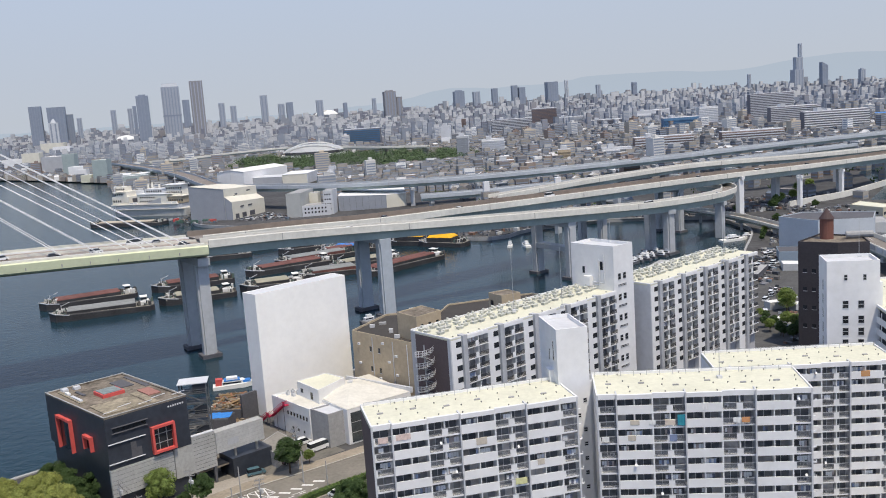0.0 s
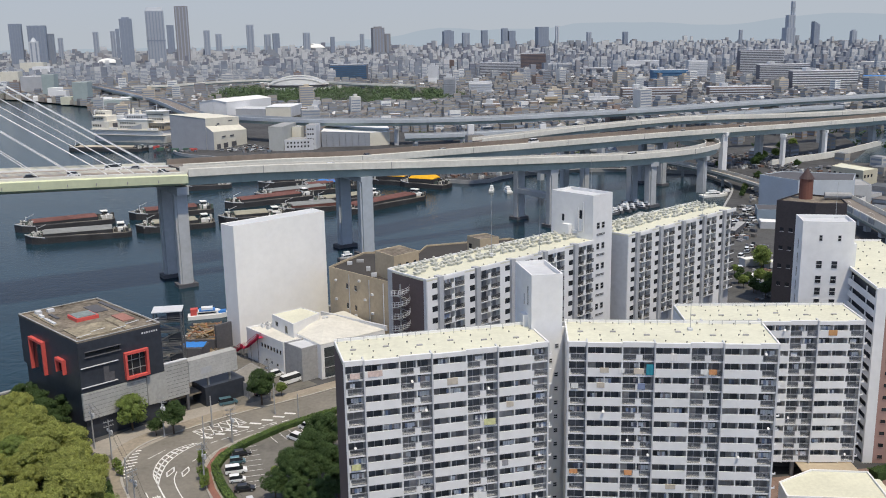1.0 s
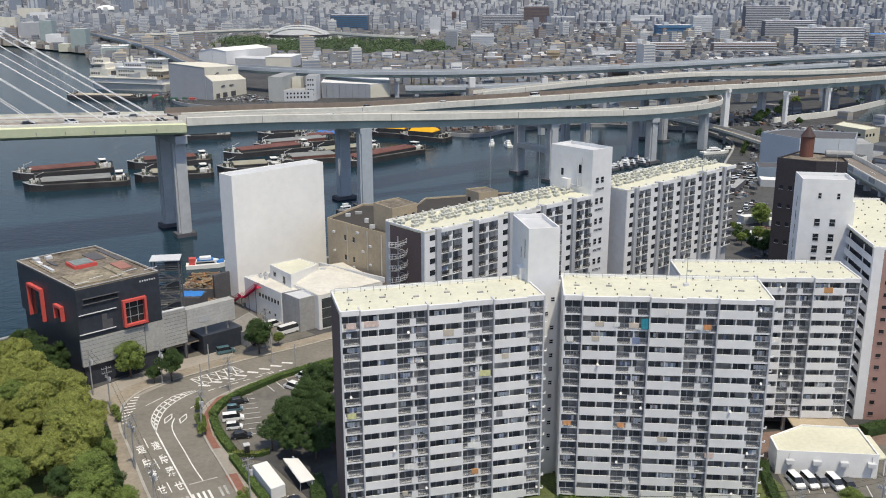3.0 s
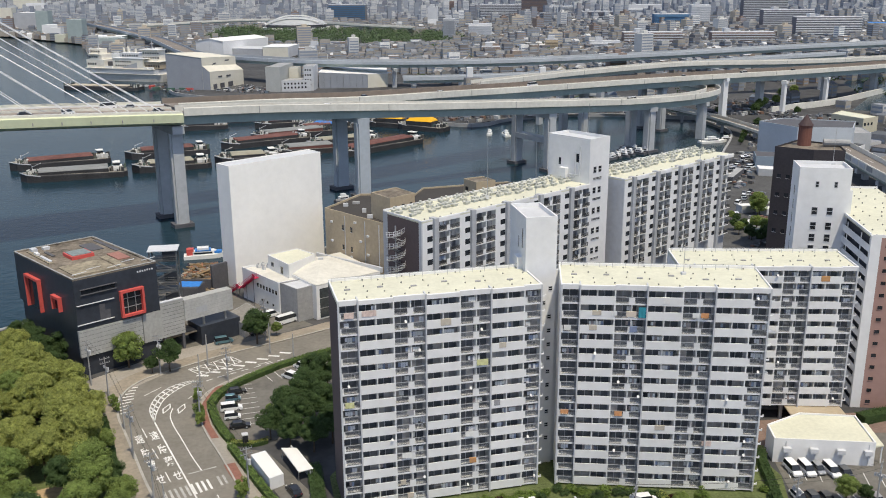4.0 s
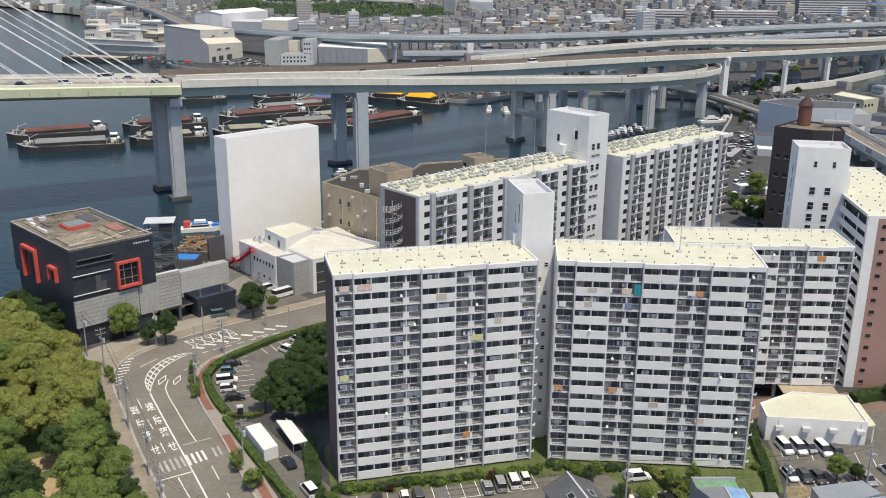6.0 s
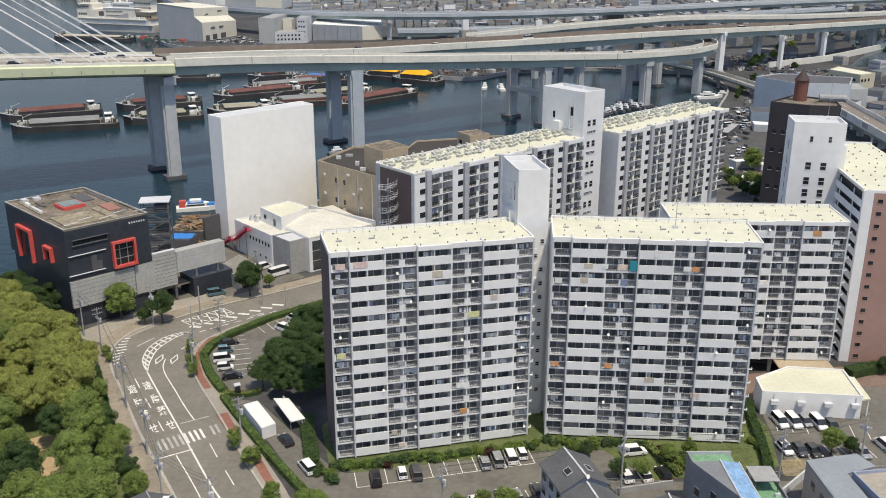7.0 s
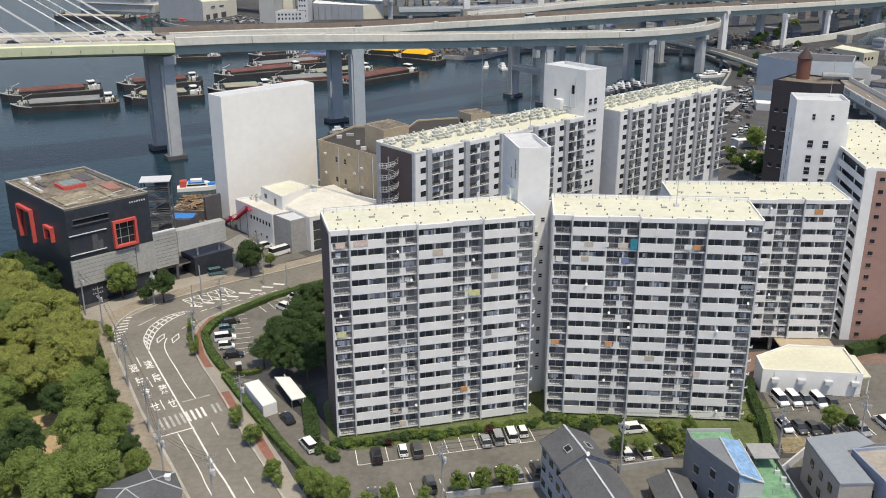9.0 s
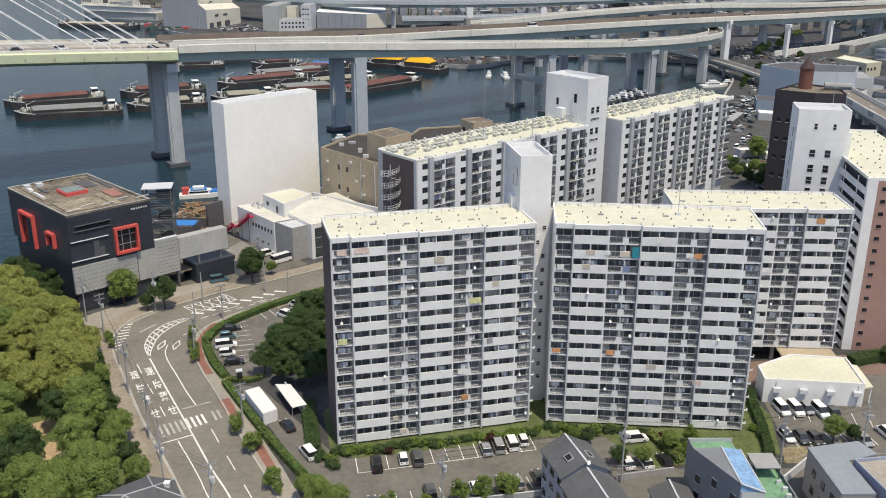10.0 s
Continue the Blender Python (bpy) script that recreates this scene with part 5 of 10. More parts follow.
plain_building("grey_annex", "grey block attached to the white building", "building", [(-37.4, 239.8), (-32.1, 234.0), (-27.6, 237.6), (-32.4, 243.2)], 8.8, GREY, OFFWHITE, 0.5)
for k, (x, y) in enumerate(((-45.6, 255.6), (-44.4, 256.8), (-42.8, 255.4), (-41.6, 254.0), (-43.8, 253.8))):
    u = thing("roof_unit", "pale ventilation unit on the white roof", "ventilation unit", pose(x, y, 8.7, 0, 0, -52), group="roof units")
    bm = bmesh.new()
    box(bm, -0.6, 0.6, -0.4, 0.4, 0, 1.0)
    part("casing", bm, OFFWHITE, u)
    bm = bmesh.new()
    tube(bm, (0, 0, 1.0), (0, 0, 1.3), 0.3, n=8)
    part("cowl", bm, STEEL, u)
stair = thing("fire_stair", "crimson painted outside stair on the white building", "stair", pose(-50.2, 254.9, 0, 0, 0, -50.4))


def slope_band(bm, x0, z0, x1, z1, y, h, t=0.06):
    v = [bm.verts.new(p) for p in ((x0, y, z0), (x1, y, z1), (x1, y, z1 + h), (x0, y, z0 + h), (x0, y + t, z0), (x1, y + t, z1), (x1, y + t, z1 + h), (x0, y + t, z0 + h))]
    for q in ((0, 1, 2, 3), (7, 6, 5, 4), (0, 4, 5, 1), (1, 5, 6, 2), (2, 6, 7, 3), (3, 7, 4, 0)):
        bm.faces.new([v[i] for i in q])


for x0, z0, x1, z1 in ((-6.2, 0.3, -1.4, 3.2), (0.4, 3.2, 8.4, 8.4)):
    n = round((z1 - z0) / 0.2)
    tread = boxes("tread", MAGENTA, (0, (x1 - x0) / n + 0.02, -1.5, -0.2, 0, 0.08))
    for k in range(n):
        part("tread", tread, None, stair, m=pose(x0 + (x1 - x0) * k / n, 0, z0 + (z1 - z0) * k / n))
    for y in (-1.56, -0.2):
        bm = bmesh.new()
        slope_band(bm, x0, z0 - 0.2, x1, z1 - 0.2, y, 0.35)
        slope_band(bm, x0, z0 + 0.95, x1, z1 + 0.95, y, 0.14)
        slope_band(bm, x0, z0 + 0.5, x1, z1 + 0.5, y, 0.1)
        part("balustrade", bm, MAGENTA, stair)
for x0, x1, z in ((-1.4, 0.4, 3.2), (8.4, 9.6, 8.4), (-7.8, -6.2, 0.2)):
    bm = bmesh.new()
    box(bm, x0, x1, -1.6, -0.2, z - 0.15, z)
    box(bm, x0, x1, -1.62, -1.56, z, z + 1.05)
    part("landing", bm, MAGENTA, stair)
for x, z in ((-1.3, 3.0), (0.3, 3.0), (4.5, 5.6), (8.5, 8.2), (-6.0, 0.2)):
    bm = bmesh.new()
    box(bm, x - 0.06, x + 0.06, -1.5, -1.38, 0, z)
    part("post", bm, DARKGREY, stair)


# black building with red framed openings
PLINTH = surf("dusty_roof_screed", (0.26, 0.225, 0.165), 0.95, var=0.45, big=0.3, fine=1.1)
SKYRED = surf("faded_red_sheet", (0.33, 0.16, 0.13), 0.8, var=0.25)
VERDIGRIS = surf("dull_skylight", (0.20, 0.24, 0.23), 0.4, var=0.3, big=0.5)
COPING = surf("weathered_coping", (0.36, 0.36, 0.35), 0.6, var=0.25, big=0.4)
BOARDS = surf("board_marked_concrete", (0.38, 0.38, 0.365), 0.9, var=0.14, big=0.2, fine=1.6, bump=0.02)
def black_building():
    turn = math.degrees(math.atan2(14.0, 15.6))
    b = thing("black_building", "black clad building with red framed openings and a worn roof", "building", pose(-77.35, 199.75, 0, 0, 0, turn))
    W, Dp, H = 20.05, 32.5, 23.4
    shear = -0.03
    def f(x, y):
        return (x + shear * y, y)
    bm = bmesh.new()
    prism(bm, [f(0, 0), f(W, 0), f(W, Dp), f(0, Dp)], 11.6, H)
    part("upper_wall", bm, BLACKCLAD, b, "black metal cladding")
    bm = bmesh.new()
    prism(bm, [f(0.5, 0.5), f(W - 0.4, 0.5), f(W - 0.4, Dp - 0.5), f(0.5, Dp - 0.5)], 0, 11.598)
    part("lower_wall", bm, BLACKCLAD, b)
    bm = bmesh.new()
    box(bm, -0.1, 15.2, -0.25, 0.45, 5.0, 11.4)
    part("concrete_band", bm, BOARDS, b, "board-marked grey concrete band")
    for k in range(6):
        bm = bmesh.new()
        box(bm, -0.1, 15.2, -0.27, -0.25, 5.9 + k * 1.0, 5.95 + k * 1.0)
        part("board_joint", bm, DARKGREY, b)
    bm = bmesh.new()
    prism(bm, [f(0.7, 0.7), f(W - 0.7, 0.7), f(W - 0.7, Dp - 0.7), f(0.7, Dp - 0.7)], H, H + 0.15)
    part("roof", bm, RUSTROOF, b, "stained weathered flat roof")
    bm = bmesh.new()
    for q in ([f(0, 0), f(W, 0), f(W, 0.6), f(0, 0.6)], [f(0, Dp - 0.6), f(W, Dp - 0.6), f(W, Dp), f(0, Dp)], [f(0, 0.6), f(0.6, 0.6), f(0.6, Dp - 0.6), f(0, Dp - 0.6)], [f(W - 0.6, 0.6), f(W, 0.6), f(W, Dp - 0.6), f(W - 0.6, Dp - 0.6)]):
        prism(bm, q, H + 0.002, H + 0.42)
    part("parapet", bm, RUSTROOF, b)
    for q in ([f(-0.06, -0.06), f(W + 0.06, -0.06), f(W + 0.06, 0.25), f(-0.06, 0.25)], [f(-0.06, Dp - 0.25), f(W + 0.06, Dp - 0.25), f(W + 0.06, Dp + 0.06), f(-0.06, Dp + 0.06)], [f(-0.06, 0.25), f(0.25, 0.25), f(0.25, Dp - 0.25), f(-0.06, Dp - 0.25)], [f(W - 0.25, 0.25), f(W + 0.06, 0.25), f(W + 0.06, Dp - 0.25), f(W - 0.25, Dp - 0.25)]):
        bm = bmesh.new()
        prism(bm, q, H + 0.424, H + 0.52)
        part("coping", bm, COPING, b, "pale weathered metal coping")
    for x0, x1, y0, y1, hh, mat_ in ((6.5, 12, 15.5, 21, 0.85, RED), (14.6, 17.6, 8, 14.5, 0.25, SKYRED), (1.6, 11.5, 2.2, 11.5, 0.3, PLINTH), (12.3, 14.2, 2.0, 13.5, 0.12, PLINTH), (1.2, 2.4, 16, 30.5, 0.3, PLINTH), (1.6, 2.3, 17, 23, 0.6, OFFWHITE), (1.6, 2.4, 24.5, 26.5, 0.8, WHITE), (2.0, 3.4, 28.5, 30.2, 0.9, OFFWHITE), (5, 6.6, 29, 30.3, 0.7, OFFWHITE), (17.6, 19.2, 16, 29, 0.18, DARKGREY), (13, 16.4, 20, 27, 0.2, DARKGREY), (4.2, 5.0, 22, 27, 0.25, DARKGREY)):
        bm = bmesh.new()
        box(bm, x0, x1, y0, y1, H + 0.15, H + 0.15 + hh)
        if mat_ is RED:
            part("skylight_curb", bm, RED, b)
            bm = bmesh.new()
            box(bm, x0 + 0.4, x1 - 0.4, y0 + 0.4, y1 - 0.4, H + 0.15 + hh, H + 0.3 + hh)
            part("skylight", bm, VERDIGRIS, b)
        else:
            part("roof_plinth", bm, mat_, b)
    for k in range(5):
        bm = bmesh.new()
        a = (1.2 + k * 4.2, 1.0 + (k % 2) * 2)
        tube(bm, (a[0], a[1] + 2, H + 0.45), (a[0] + 3.6, a[1] + 2.6, H + 0.45), 0.1, n=6)
        part("roof_pipe", bm, OFFWHITE, b)
    # red framed openings
    def opening(x0, x1, z0, z1, deep, front=True, off=0.0):
        t = 0.55
        w = None
        bm = bmesh.new()
        if front:
            box(bm, x0 + t, x1 - t, -0.05, 0.1, z0 + t, z1 - t)
        else:
            prism(bm, [f(-0.05, x0 + t), f(0.1, x0 + t), f(0.1, x1 - t), f(-0.05, x1 - t)], z0 + t, z1 - t)
        w = part("window", bm, GLASS, b)
        bm = bmesh.new()
        for a0, a1, c0, c1 in ((x0, x1, z0, z0 + t), (x0, x1, z1 - t, z1), (x0, x0 + t, z0 + t, z1 - t), (x1 - t, x1, z0 + t, z1 - t)):
            if front:
                box(bm, a0, a1, -deep, 0.1, c0, c1)
            else:
                prism(bm, [f(-deep, a0), f(0.1, a0), f(0.1, a1), f(-deep, a1)], c0, c1)
        part("red_surround", bm, RED, w, "red box surround")
        if front:
            bm = bmesh.new()
            for k in (1, 2):
                a = x0 + (x1 - x0) * k / 3
                box(bm, a - 0.08, a + 0.08, -0.12, -0.05, z0 + t, z1 - t)
                c = z0 + (z1 - z0) * k / 3
                box(bm, x0 + t, x1 - t, -0.11, -0.051, c - 0.08, c + 0.08)
            part("glazing_bar", bm, STEEL, w)
    opening(10.3, 16.1, 12.2, 18.7, 1.0)
    def hood(y0, y1, z0, z1, deep):
        t = 0.6
        bm = bmesh.new()
        prism(bm, [f(-0.06, y0 + t), f(0.1, y0 + t), f(0.1, y1), f(-0.06, y1)], z0, z1 - t)
        w = part("window", bm, GLASS, b)
        bm = bmesh.new()
        prism(bm, [f(-deep, y0), f(0.1, y0), f(0.1, y1), f(-deep, y1)], z1 - t, z1)
        for e in (y0, y1 - t * 0.6):
            prism(bm, [f(-deep, e), f(0.1, e), f(0.1, e + t * 0.6), f(-deep, e + t * 0.6)], z0, z1 - t)
        part("red_hood", bm, RED, w, "red angled hood")
    hood(18.0, 25.8, 11.6, 19.8, 0.9)
    hood(7.2, 11.2, 14.4, 17.9, 0.9)
    for z, x0, x1 in ((20.9, 1.4, 10.0), (19.6, 1.3, 9.8), (17.3, 0.2, 9.0), (12.7, -0.1, 8.5)):
        bm = bmesh.new()
        box(bm, x0, x1, -0.35, 0.0, z, z + 0.14)
        part("louvre_ledge", bm, OFFWHITE if z < 19 else DARKGREY, b)
    for z0, z1, x0, x1 in ((19.9, 20.85, 1.6, 9.6),):
        bm = bmesh.new()
        box(bm, x0, x1, -0.04, 0.1, z0, z1)
        part("strip_window", bm, GLASS, b)
    for x in (5.4, 6.6):
        bm = bmesh.new()
        box(bm, x, x + 1.3, -0.06, 0.1, 12.98, 15.0 if x > 6 else 16.6)
        part("vent_panel", bm, DARKGREY, b)
    for k in range(7):
        bm = bmesh.new()
        box(bm, 15.2 + k * 0.6, 15.55 + k * 0.6, -0.06, 0.02, 22.05, 22.45)
        part("sign_bar", bm, OFFWHITE, b, "plain bars of illegible sign lettering")
    return b


black = black_building()
TURN_B = math.degrees(math.atan2(14.0, 15.6))
wing = thing("concrete_wing", "board-marked concrete wing with a raised gallery", "building", pose(-62.4, 213.2, 0, 0, 0, TURN_B - 1.7))
for nm, r, mat_ in (("screen_wall", (0.02, 6.0, -0.1, 0.9, 4.2, 13.1), BOARDS), ("screen_wall", (-4.6, 0.02, -0.1, 0.9, 4.2, 11.5), BOARDS), ("gallery", (6.0, 19.2, -0.6, 2.0, 7.3, 12.5), WINGBOARD), ("roof_slab", (6.0, 19.2, -0.6, 2.0, 12.5, 12.65), BOARDS),
                    ("coping", (0.1, 6.0, -0.14, 0.94, 13.1, 13.3), OFFWHITE), ("dark_box", (9.6, 20.6, -1.2, 6.0, 0, 5.0), BLACKCLAD), ("column", (17.0, 17.5, 0, 0.5, 5.0, 7.6), STEEL), ("column", (11.0, 11.5, 0, 0.5, 5.0, 7.6), STEEL),
                    ("column", (0.4, 1.0, 0, 0.6, 0, 4.2), DARKGREY), ("column", (5.2, 5.8, 0, 0.6, 0, 4.2), DARKGREY), ("sign_panel", (9.0, 12.0, -0.66, -0.6, 8.6, 10.2), FIN), ("inner_slab", (0.5, 9.5, 0.9, 9.0, 3.2, 3.6), RUSTROOF), ("inner_wall", (0.5, 9.5, 8.6, 9.0, 0, 3.2), DARKGREY)):
    bm = bmesh.new()
    box(bm, *r)
    part(nm, bm, mat_, wing)
for k in range(5):
    bm = bmesh.new()
    box(bm, 6.0, 19.2, -0.63, -0.6, 8.0 + k * 0.95, 8.05 + k * 0.95)
    part("board_joint", bm, GREY, wing)
for k in range(9):
    bm = bmesh.new()
    box(bm, 0.3, 6.0, -0.13, -0.1, 4.9 + k * 0.92, 4.96 + k * 0.92)
    part("board_joint", bm, DARKGREY, wing)
DARKSTEEL = surf("weathered_steel", (0.15, 0.16, 0.17), 0.6, 0.3, var=0.2)
steel_stair = thing("steel_stair_tower", "open galvanised steel stair tower with a white roof", "stair tower", pose(-68.4, 228.0, 0, 0, 0, 8))
for x in (0, 6.6):
    for y in (0, 5.0):
        bm = bmesh.new()
        box(bm, x, x + 0.35, y, y + 0.35, 0, 21.8)
        part("post", bm, DARKSTEEL, steel_stair)
bm = bmesh.new()
box(bm, -0.3, 7.2, -0.3, 5.5, 21.8, 22.0)
part("roof", bm, OFFWHITE, steel_stair)
for k in range(7):
    z = 2.6 + k * 2.75
    bm = bmesh.new()
    box(bm, 0.35, 6.6, 0.0, 5.0, z, z + 0.3)
    part("landing", bm, DARKSTEEL, steel_stair)
    for y in (-0.05, 5.3):
        for h in (0.6, 1.15):
            bm = bmesh.new()
            tube(bm, (0.3, y, z + h), (6.7, y, z + h), 0.06, n=6)
            part("rail", bm, DARKSTEEL, steel_stair)
    bm = bmesh.new()
    slope_band(bm, 0.6 if k % 2 else 6.2, z - 2.4, 6.2 if k % 2 else 0.6, z + 0.2, -0.1, 0.4)
    part("flight", bm, DARKSTEEL, steel_stair)
    bm = bmesh.new()
    tube(bm, (0.17, 0.2, z - 2.4), (0.17, 5.1, z + 0.2), 0.09, n=6)
    part("brace", bm, DARKSTEEL, steel_stair)
    if k % 2 == 0:
        bm = bmesh.new()
        box(bm, 3.4, 6.6, 0.05, 0.12, z + 0.3, z + 2.5)
        part("screen", bm, BLACKCLAD, steel_stair)
plain_building("shed", "low shed with a worn brown-grey roof in the yard", "shed", [(-50.3, 231.0), (-44.5, 222.8), (-40.9, 232.0), (-46.6, 239.5)], 3.7, GREY, surf("worn_brown_grey_roof", (0.25, 0.235, 0.21), 0.9, var=0.25), 0.15, group="sheds")
# quay yard: dark sheds, a blue tarpaulin, scrap timber
plain_building("dark_shed", "low dark shed under a blue tarpaulin", "shed", [(-69.4, 252.4), (-62.6, 251.6), (-61.6, 257.4), (-68.6, 258.4)], 4.1, DARKGREY, DARKGREY, 0.0)
tp = thing("tarpaulin", "crumpled blue tarpaulin over the shed", "tarpaulin", pose(-65.4, 255.0, 4.2))
bm = bmesh.new()
g = [[bm.verts.new((x * 0.8 - 3.2, y * 0.8 - 2.4, 0.03 + 0.5 * abs(noise.noise((x * 0.6, y * 0.6, 1))))) for x in range(9)] for y in range(7)]
for r0, r1 in zip(g, g[1:]):
    for i in range(8):
        bm.faces.new((r0[i], r0[i + 1], r1[i + 1], r1[i]))
part("sheet", bm, BLUETARP, tp)
rg = random.Random(8)
for k, (x, y) in enumerate(((-70, 266), (-66.5, 268.5), (-63, 270), (-68, 274), (-64.5, 276), (-61.5, 279), (-67, 280))):
    sp = thing("timber_stack", "heap of brown scrap timber on the quay yard", "timber", pose(x, y, 0.04, 0, 0, rg.uniform(0, 90)), group="timber stacks")
    for j in range(7):
        bm = bmesh.new()
        box(bm, -1.8, 1.8 + rg.uniform(-0.6, 0.6), -0.25 + j % 3 * 0.55, 0.2 + j % 3 * 0.55, 0.35 * (j // 3), 0.35 * (j // 3) + 0.33)
        part("beam", bm, surf("scrap_timber", (0.26, 0.17, 0.09), 0.9, var=0.3) if "scrap_timber" not in bpy.data.materials else bpy.data.materials["scrap_timber"], sp)
SCRAP = ramp_island("mixed_scrap", [(0.26, 0.17, 0.09), (0.20, 0.15, 0.10), (0.33, 0.27, 0.20), (0.14, 0.12, 0.10), (0.42, 0.36, 0.27), (0.30, 0.14, 0.08), (0.25, 0.25, 0.26)])
heap = bmesh.new()
for k in range(420):
    x, y = rg.uniform(-72, -59), rg.uniform(258.5, 288)
    m = pose(x, y, 0.06 + rg.uniform(0, 1.6) * max(0, 1 - abs(y - 276) / 14), rg.uniform(-25, 25), rg.uniform(-15, 15), rg.uniform(0, 180))
    a, c, d = rg.uniform(0.3, 1.5), rg.uniform(0.1, 0.45), rg.uniform(0.05, 0.3)
    for v in box(heap, -a, a, -c, c, 0, d * 2):
        v.co = m @ v.co
thing("scrap_heap", "loose heap of broken timber and rubble on the quay", "scrap", kind="stuff", data=finish(heap, "scrap_heap", SCRAP))
slab("dark_wall", [(-60.4, 262.0), (-56.6, 266.0), (-57.2, 266.6), (-61.0, 262.6)], 0, 7.5, DARKGREY, "dark sheet wall beside the white building", "wall")
slab("yard_wall", [(-71.0, 263.0), (-61.0, 262.2), (-61.0, 262.6), (-71.0, 263.4)], 0, 3.2, DARKGREY, "dark yard wall by the quay", "wall")

# pipes and wall boxes on the tan building
tan = [o for o in bpy.data.objects if o.name.startswith("tan_building") and o.parent is None][0]
way = Vector((18.4, -19.9)).normalized()
out = Vector((way.y, -way.x))
for s in (9.5, 18.6, 24.8):
    p = way * s + out * 0.12
    bm = bmesh.new()
    tube(bm, (p.x, p.y, 0.2), (p.x, p.y, 21.4), 0.13, n=6)
    part("drain_pipe", bm, OFFWHITE if s > 20 else FIN, tan)
for s, z in ((3.0, 18.4), (3.0, 12.6), (19.6, 17.0), (19.6, 11.4), (14.0, 20.0), (7.0, 9.0), (12.0, 9.2), (16.4, 14.8)):
    p = way * s
    q = way * (s + 0.8)
    bm = bmesh.new()
    prism(bm, [p - out * 0.05, p + out * 0.5, q + out * 0.5, q - out * 0.05][::-1], z, z + 0.6)
    part("wall_hood", bm, OFFWHITE, tan)
for x, y, sx, sy, h in ((6, 4, 1.5, 1.0, 0.9), (9, 7, 2.2, 1.2, 0.7), (12, -4, 1.2, 1.2, 1.1), (4, 12, 3.0, 0.5, 0.4), (16, -8, 1.6, 0.9, 1.0), (14, -11, 1.6, 0.9, 1.0)):
    bm = bmesh.new()
    box(bm, x - sx / 2, x + sx / 2, y - sy / 2, y + sy / 2, 21.6, 21.72 + h)
    part("roof_plant", bm, OFFWHITE if h > 0.8 else GREY, tan)

# low white hall on the car park
lowb = plain_building("low_hall", "low white hall with a cream flat roof", "hall", [(66.2, 155.2), (84.4, 152.7), (85.7, 163.9), (75.1, 165.6), (66.9, 160.9)], 4.5, WHITE, ROOFING, 0.45)
for k in range(4):
    bm = bmesh.new()
    box(bm, 1.6 + k * 4.9, 3.1 + k * 4.9, -0.9, -0.04, 2.5, 3.4)
    bmesh.ops.bevel(bm, geom=list(bm.edges), offset=0.06, segments=1, affect="EDGES")
    part("wall_unit", bm, OFFWHITE, lowb, "white wall-hung air unit", m=pose(0, 0, 0, 0, 0, -7.8))
bm = bmesh.new()
prism(bm, [(18.25, -2.0), (20.2, -1.7), (21.2, 7.3), (19.45, 7.9)], 3.6, 3.85)
part("porch_roof", bm, ROOFING, lowb, "cream flat porch roof")
for x, y in ((20.0, -1.4), (20.9, 6.9)):
    bm = bmesh.new()
    box(bm, x - 0.1, x + 0.1, y - 0.1, y + 0.1, 0, 3.6)
    part("porch_post", bm, WHITE, lowb)
for x in (2.2, 17.2):
    bm = bmesh.new()
    tube(bm, (x, -0.14, 0.0), (x, -0.14, 4.5), 0.09, n=6)
    part("drain_pipe", bm, OFFWHITE, lowb, m=pose(0, 0, 0, 0, 0, -7.8))

# dark tower and flat blocks behind the lift tower
plain_building("dark_building", "dark brown clad building with a flat roof", "building", [(115, 291), (124.5, 283.5), (134, 282.3), (137, 294), (127, 303)], 35.4, surf("dark_brown_cladding", (0.05, 0.045, 0.05), 0.6, var=0.2), RUSTROOF, 0.6, [(0, 1.5, 11, z, 1.2, 1.2, 1.6) for z in (8, 14, 20, 26)])
turret = thing("turret", "round red-brown turret with a dark cone roof", "turret", pose(126.0, 295, 35.5))
bm = bmesh.new()
tube(bm, (0, 0, 0), (0, 0, 6.6), 2.1, n=16)
part("drum", bm, surf("red_brown_boards", (0.18, 0.08, 0.062), 0.8, var=0.15), turret)
bm = bmesh.new()
tube(bm, (0, 0, 6.6), (0, 0, 10.0), 2.45, 0.1, n=16)
part("cone_roof", bm, surf("dark_cone_sheet", (0.07, 0.045, 0.045), 0.7, var=0.15), turret)
tank = thing("pipe_bend", "fat grey ventilation pipe lying on the roof", "pipe", pose(132, 292, 36.4, 0, 0, -15))
bm = bmesh.new()
tube(bm, (-1, 0, 0.5), (7, 0, 0.5), 1.1, n=10)
part("pipe", bm, GREY, tank)
plain_building("grey_warehouse", "pale grey-blue warehouse with blank walls", "warehouse", [(176, 468), (187, 446), (213, 443), (224, 464), (192, 478)], 17, surf("warehouse_blue_grey", (0.48, 0.52, 0.56), 0.7, var=0.07), DARKGREY, 0.5, [(1, 14, 24, 6, 3, 0.8, 4)])
plain_building("cream_building", "cream two storey building with a pale roof", "building", [(250, 549), (259, 527), (271, 534), (262, 562)], 9, surf("cream_render", (0.52, 0.48, 0.37), 0.85, var=0.1), ROOFING, 0.4, [(1, 1, 12, 5, 1.6, 1.6, 1.6), (0, 2, 22, 5, 1.8, 1.6, 2.4), (0, 2, 22, 1.6, 1.8, 1.6, 2.4)])
plain_building("grey_shed", "grey shed with a red-edged roof", "shed", [(214, 470), (236, 470), (240, 490), (218, 492)], 10, PALEWALL, GREY, 0.4)
bm = bmesh.new()
sweep(bm, spline([(240, 618, 0), (268, 638, 0), (295, 654, 0), (361, 716, 0), (430, 790, 0)], 15), [(-0.6, 0), (0.6, 0), (0.6, 4.2), (-0.6, 4.2)])
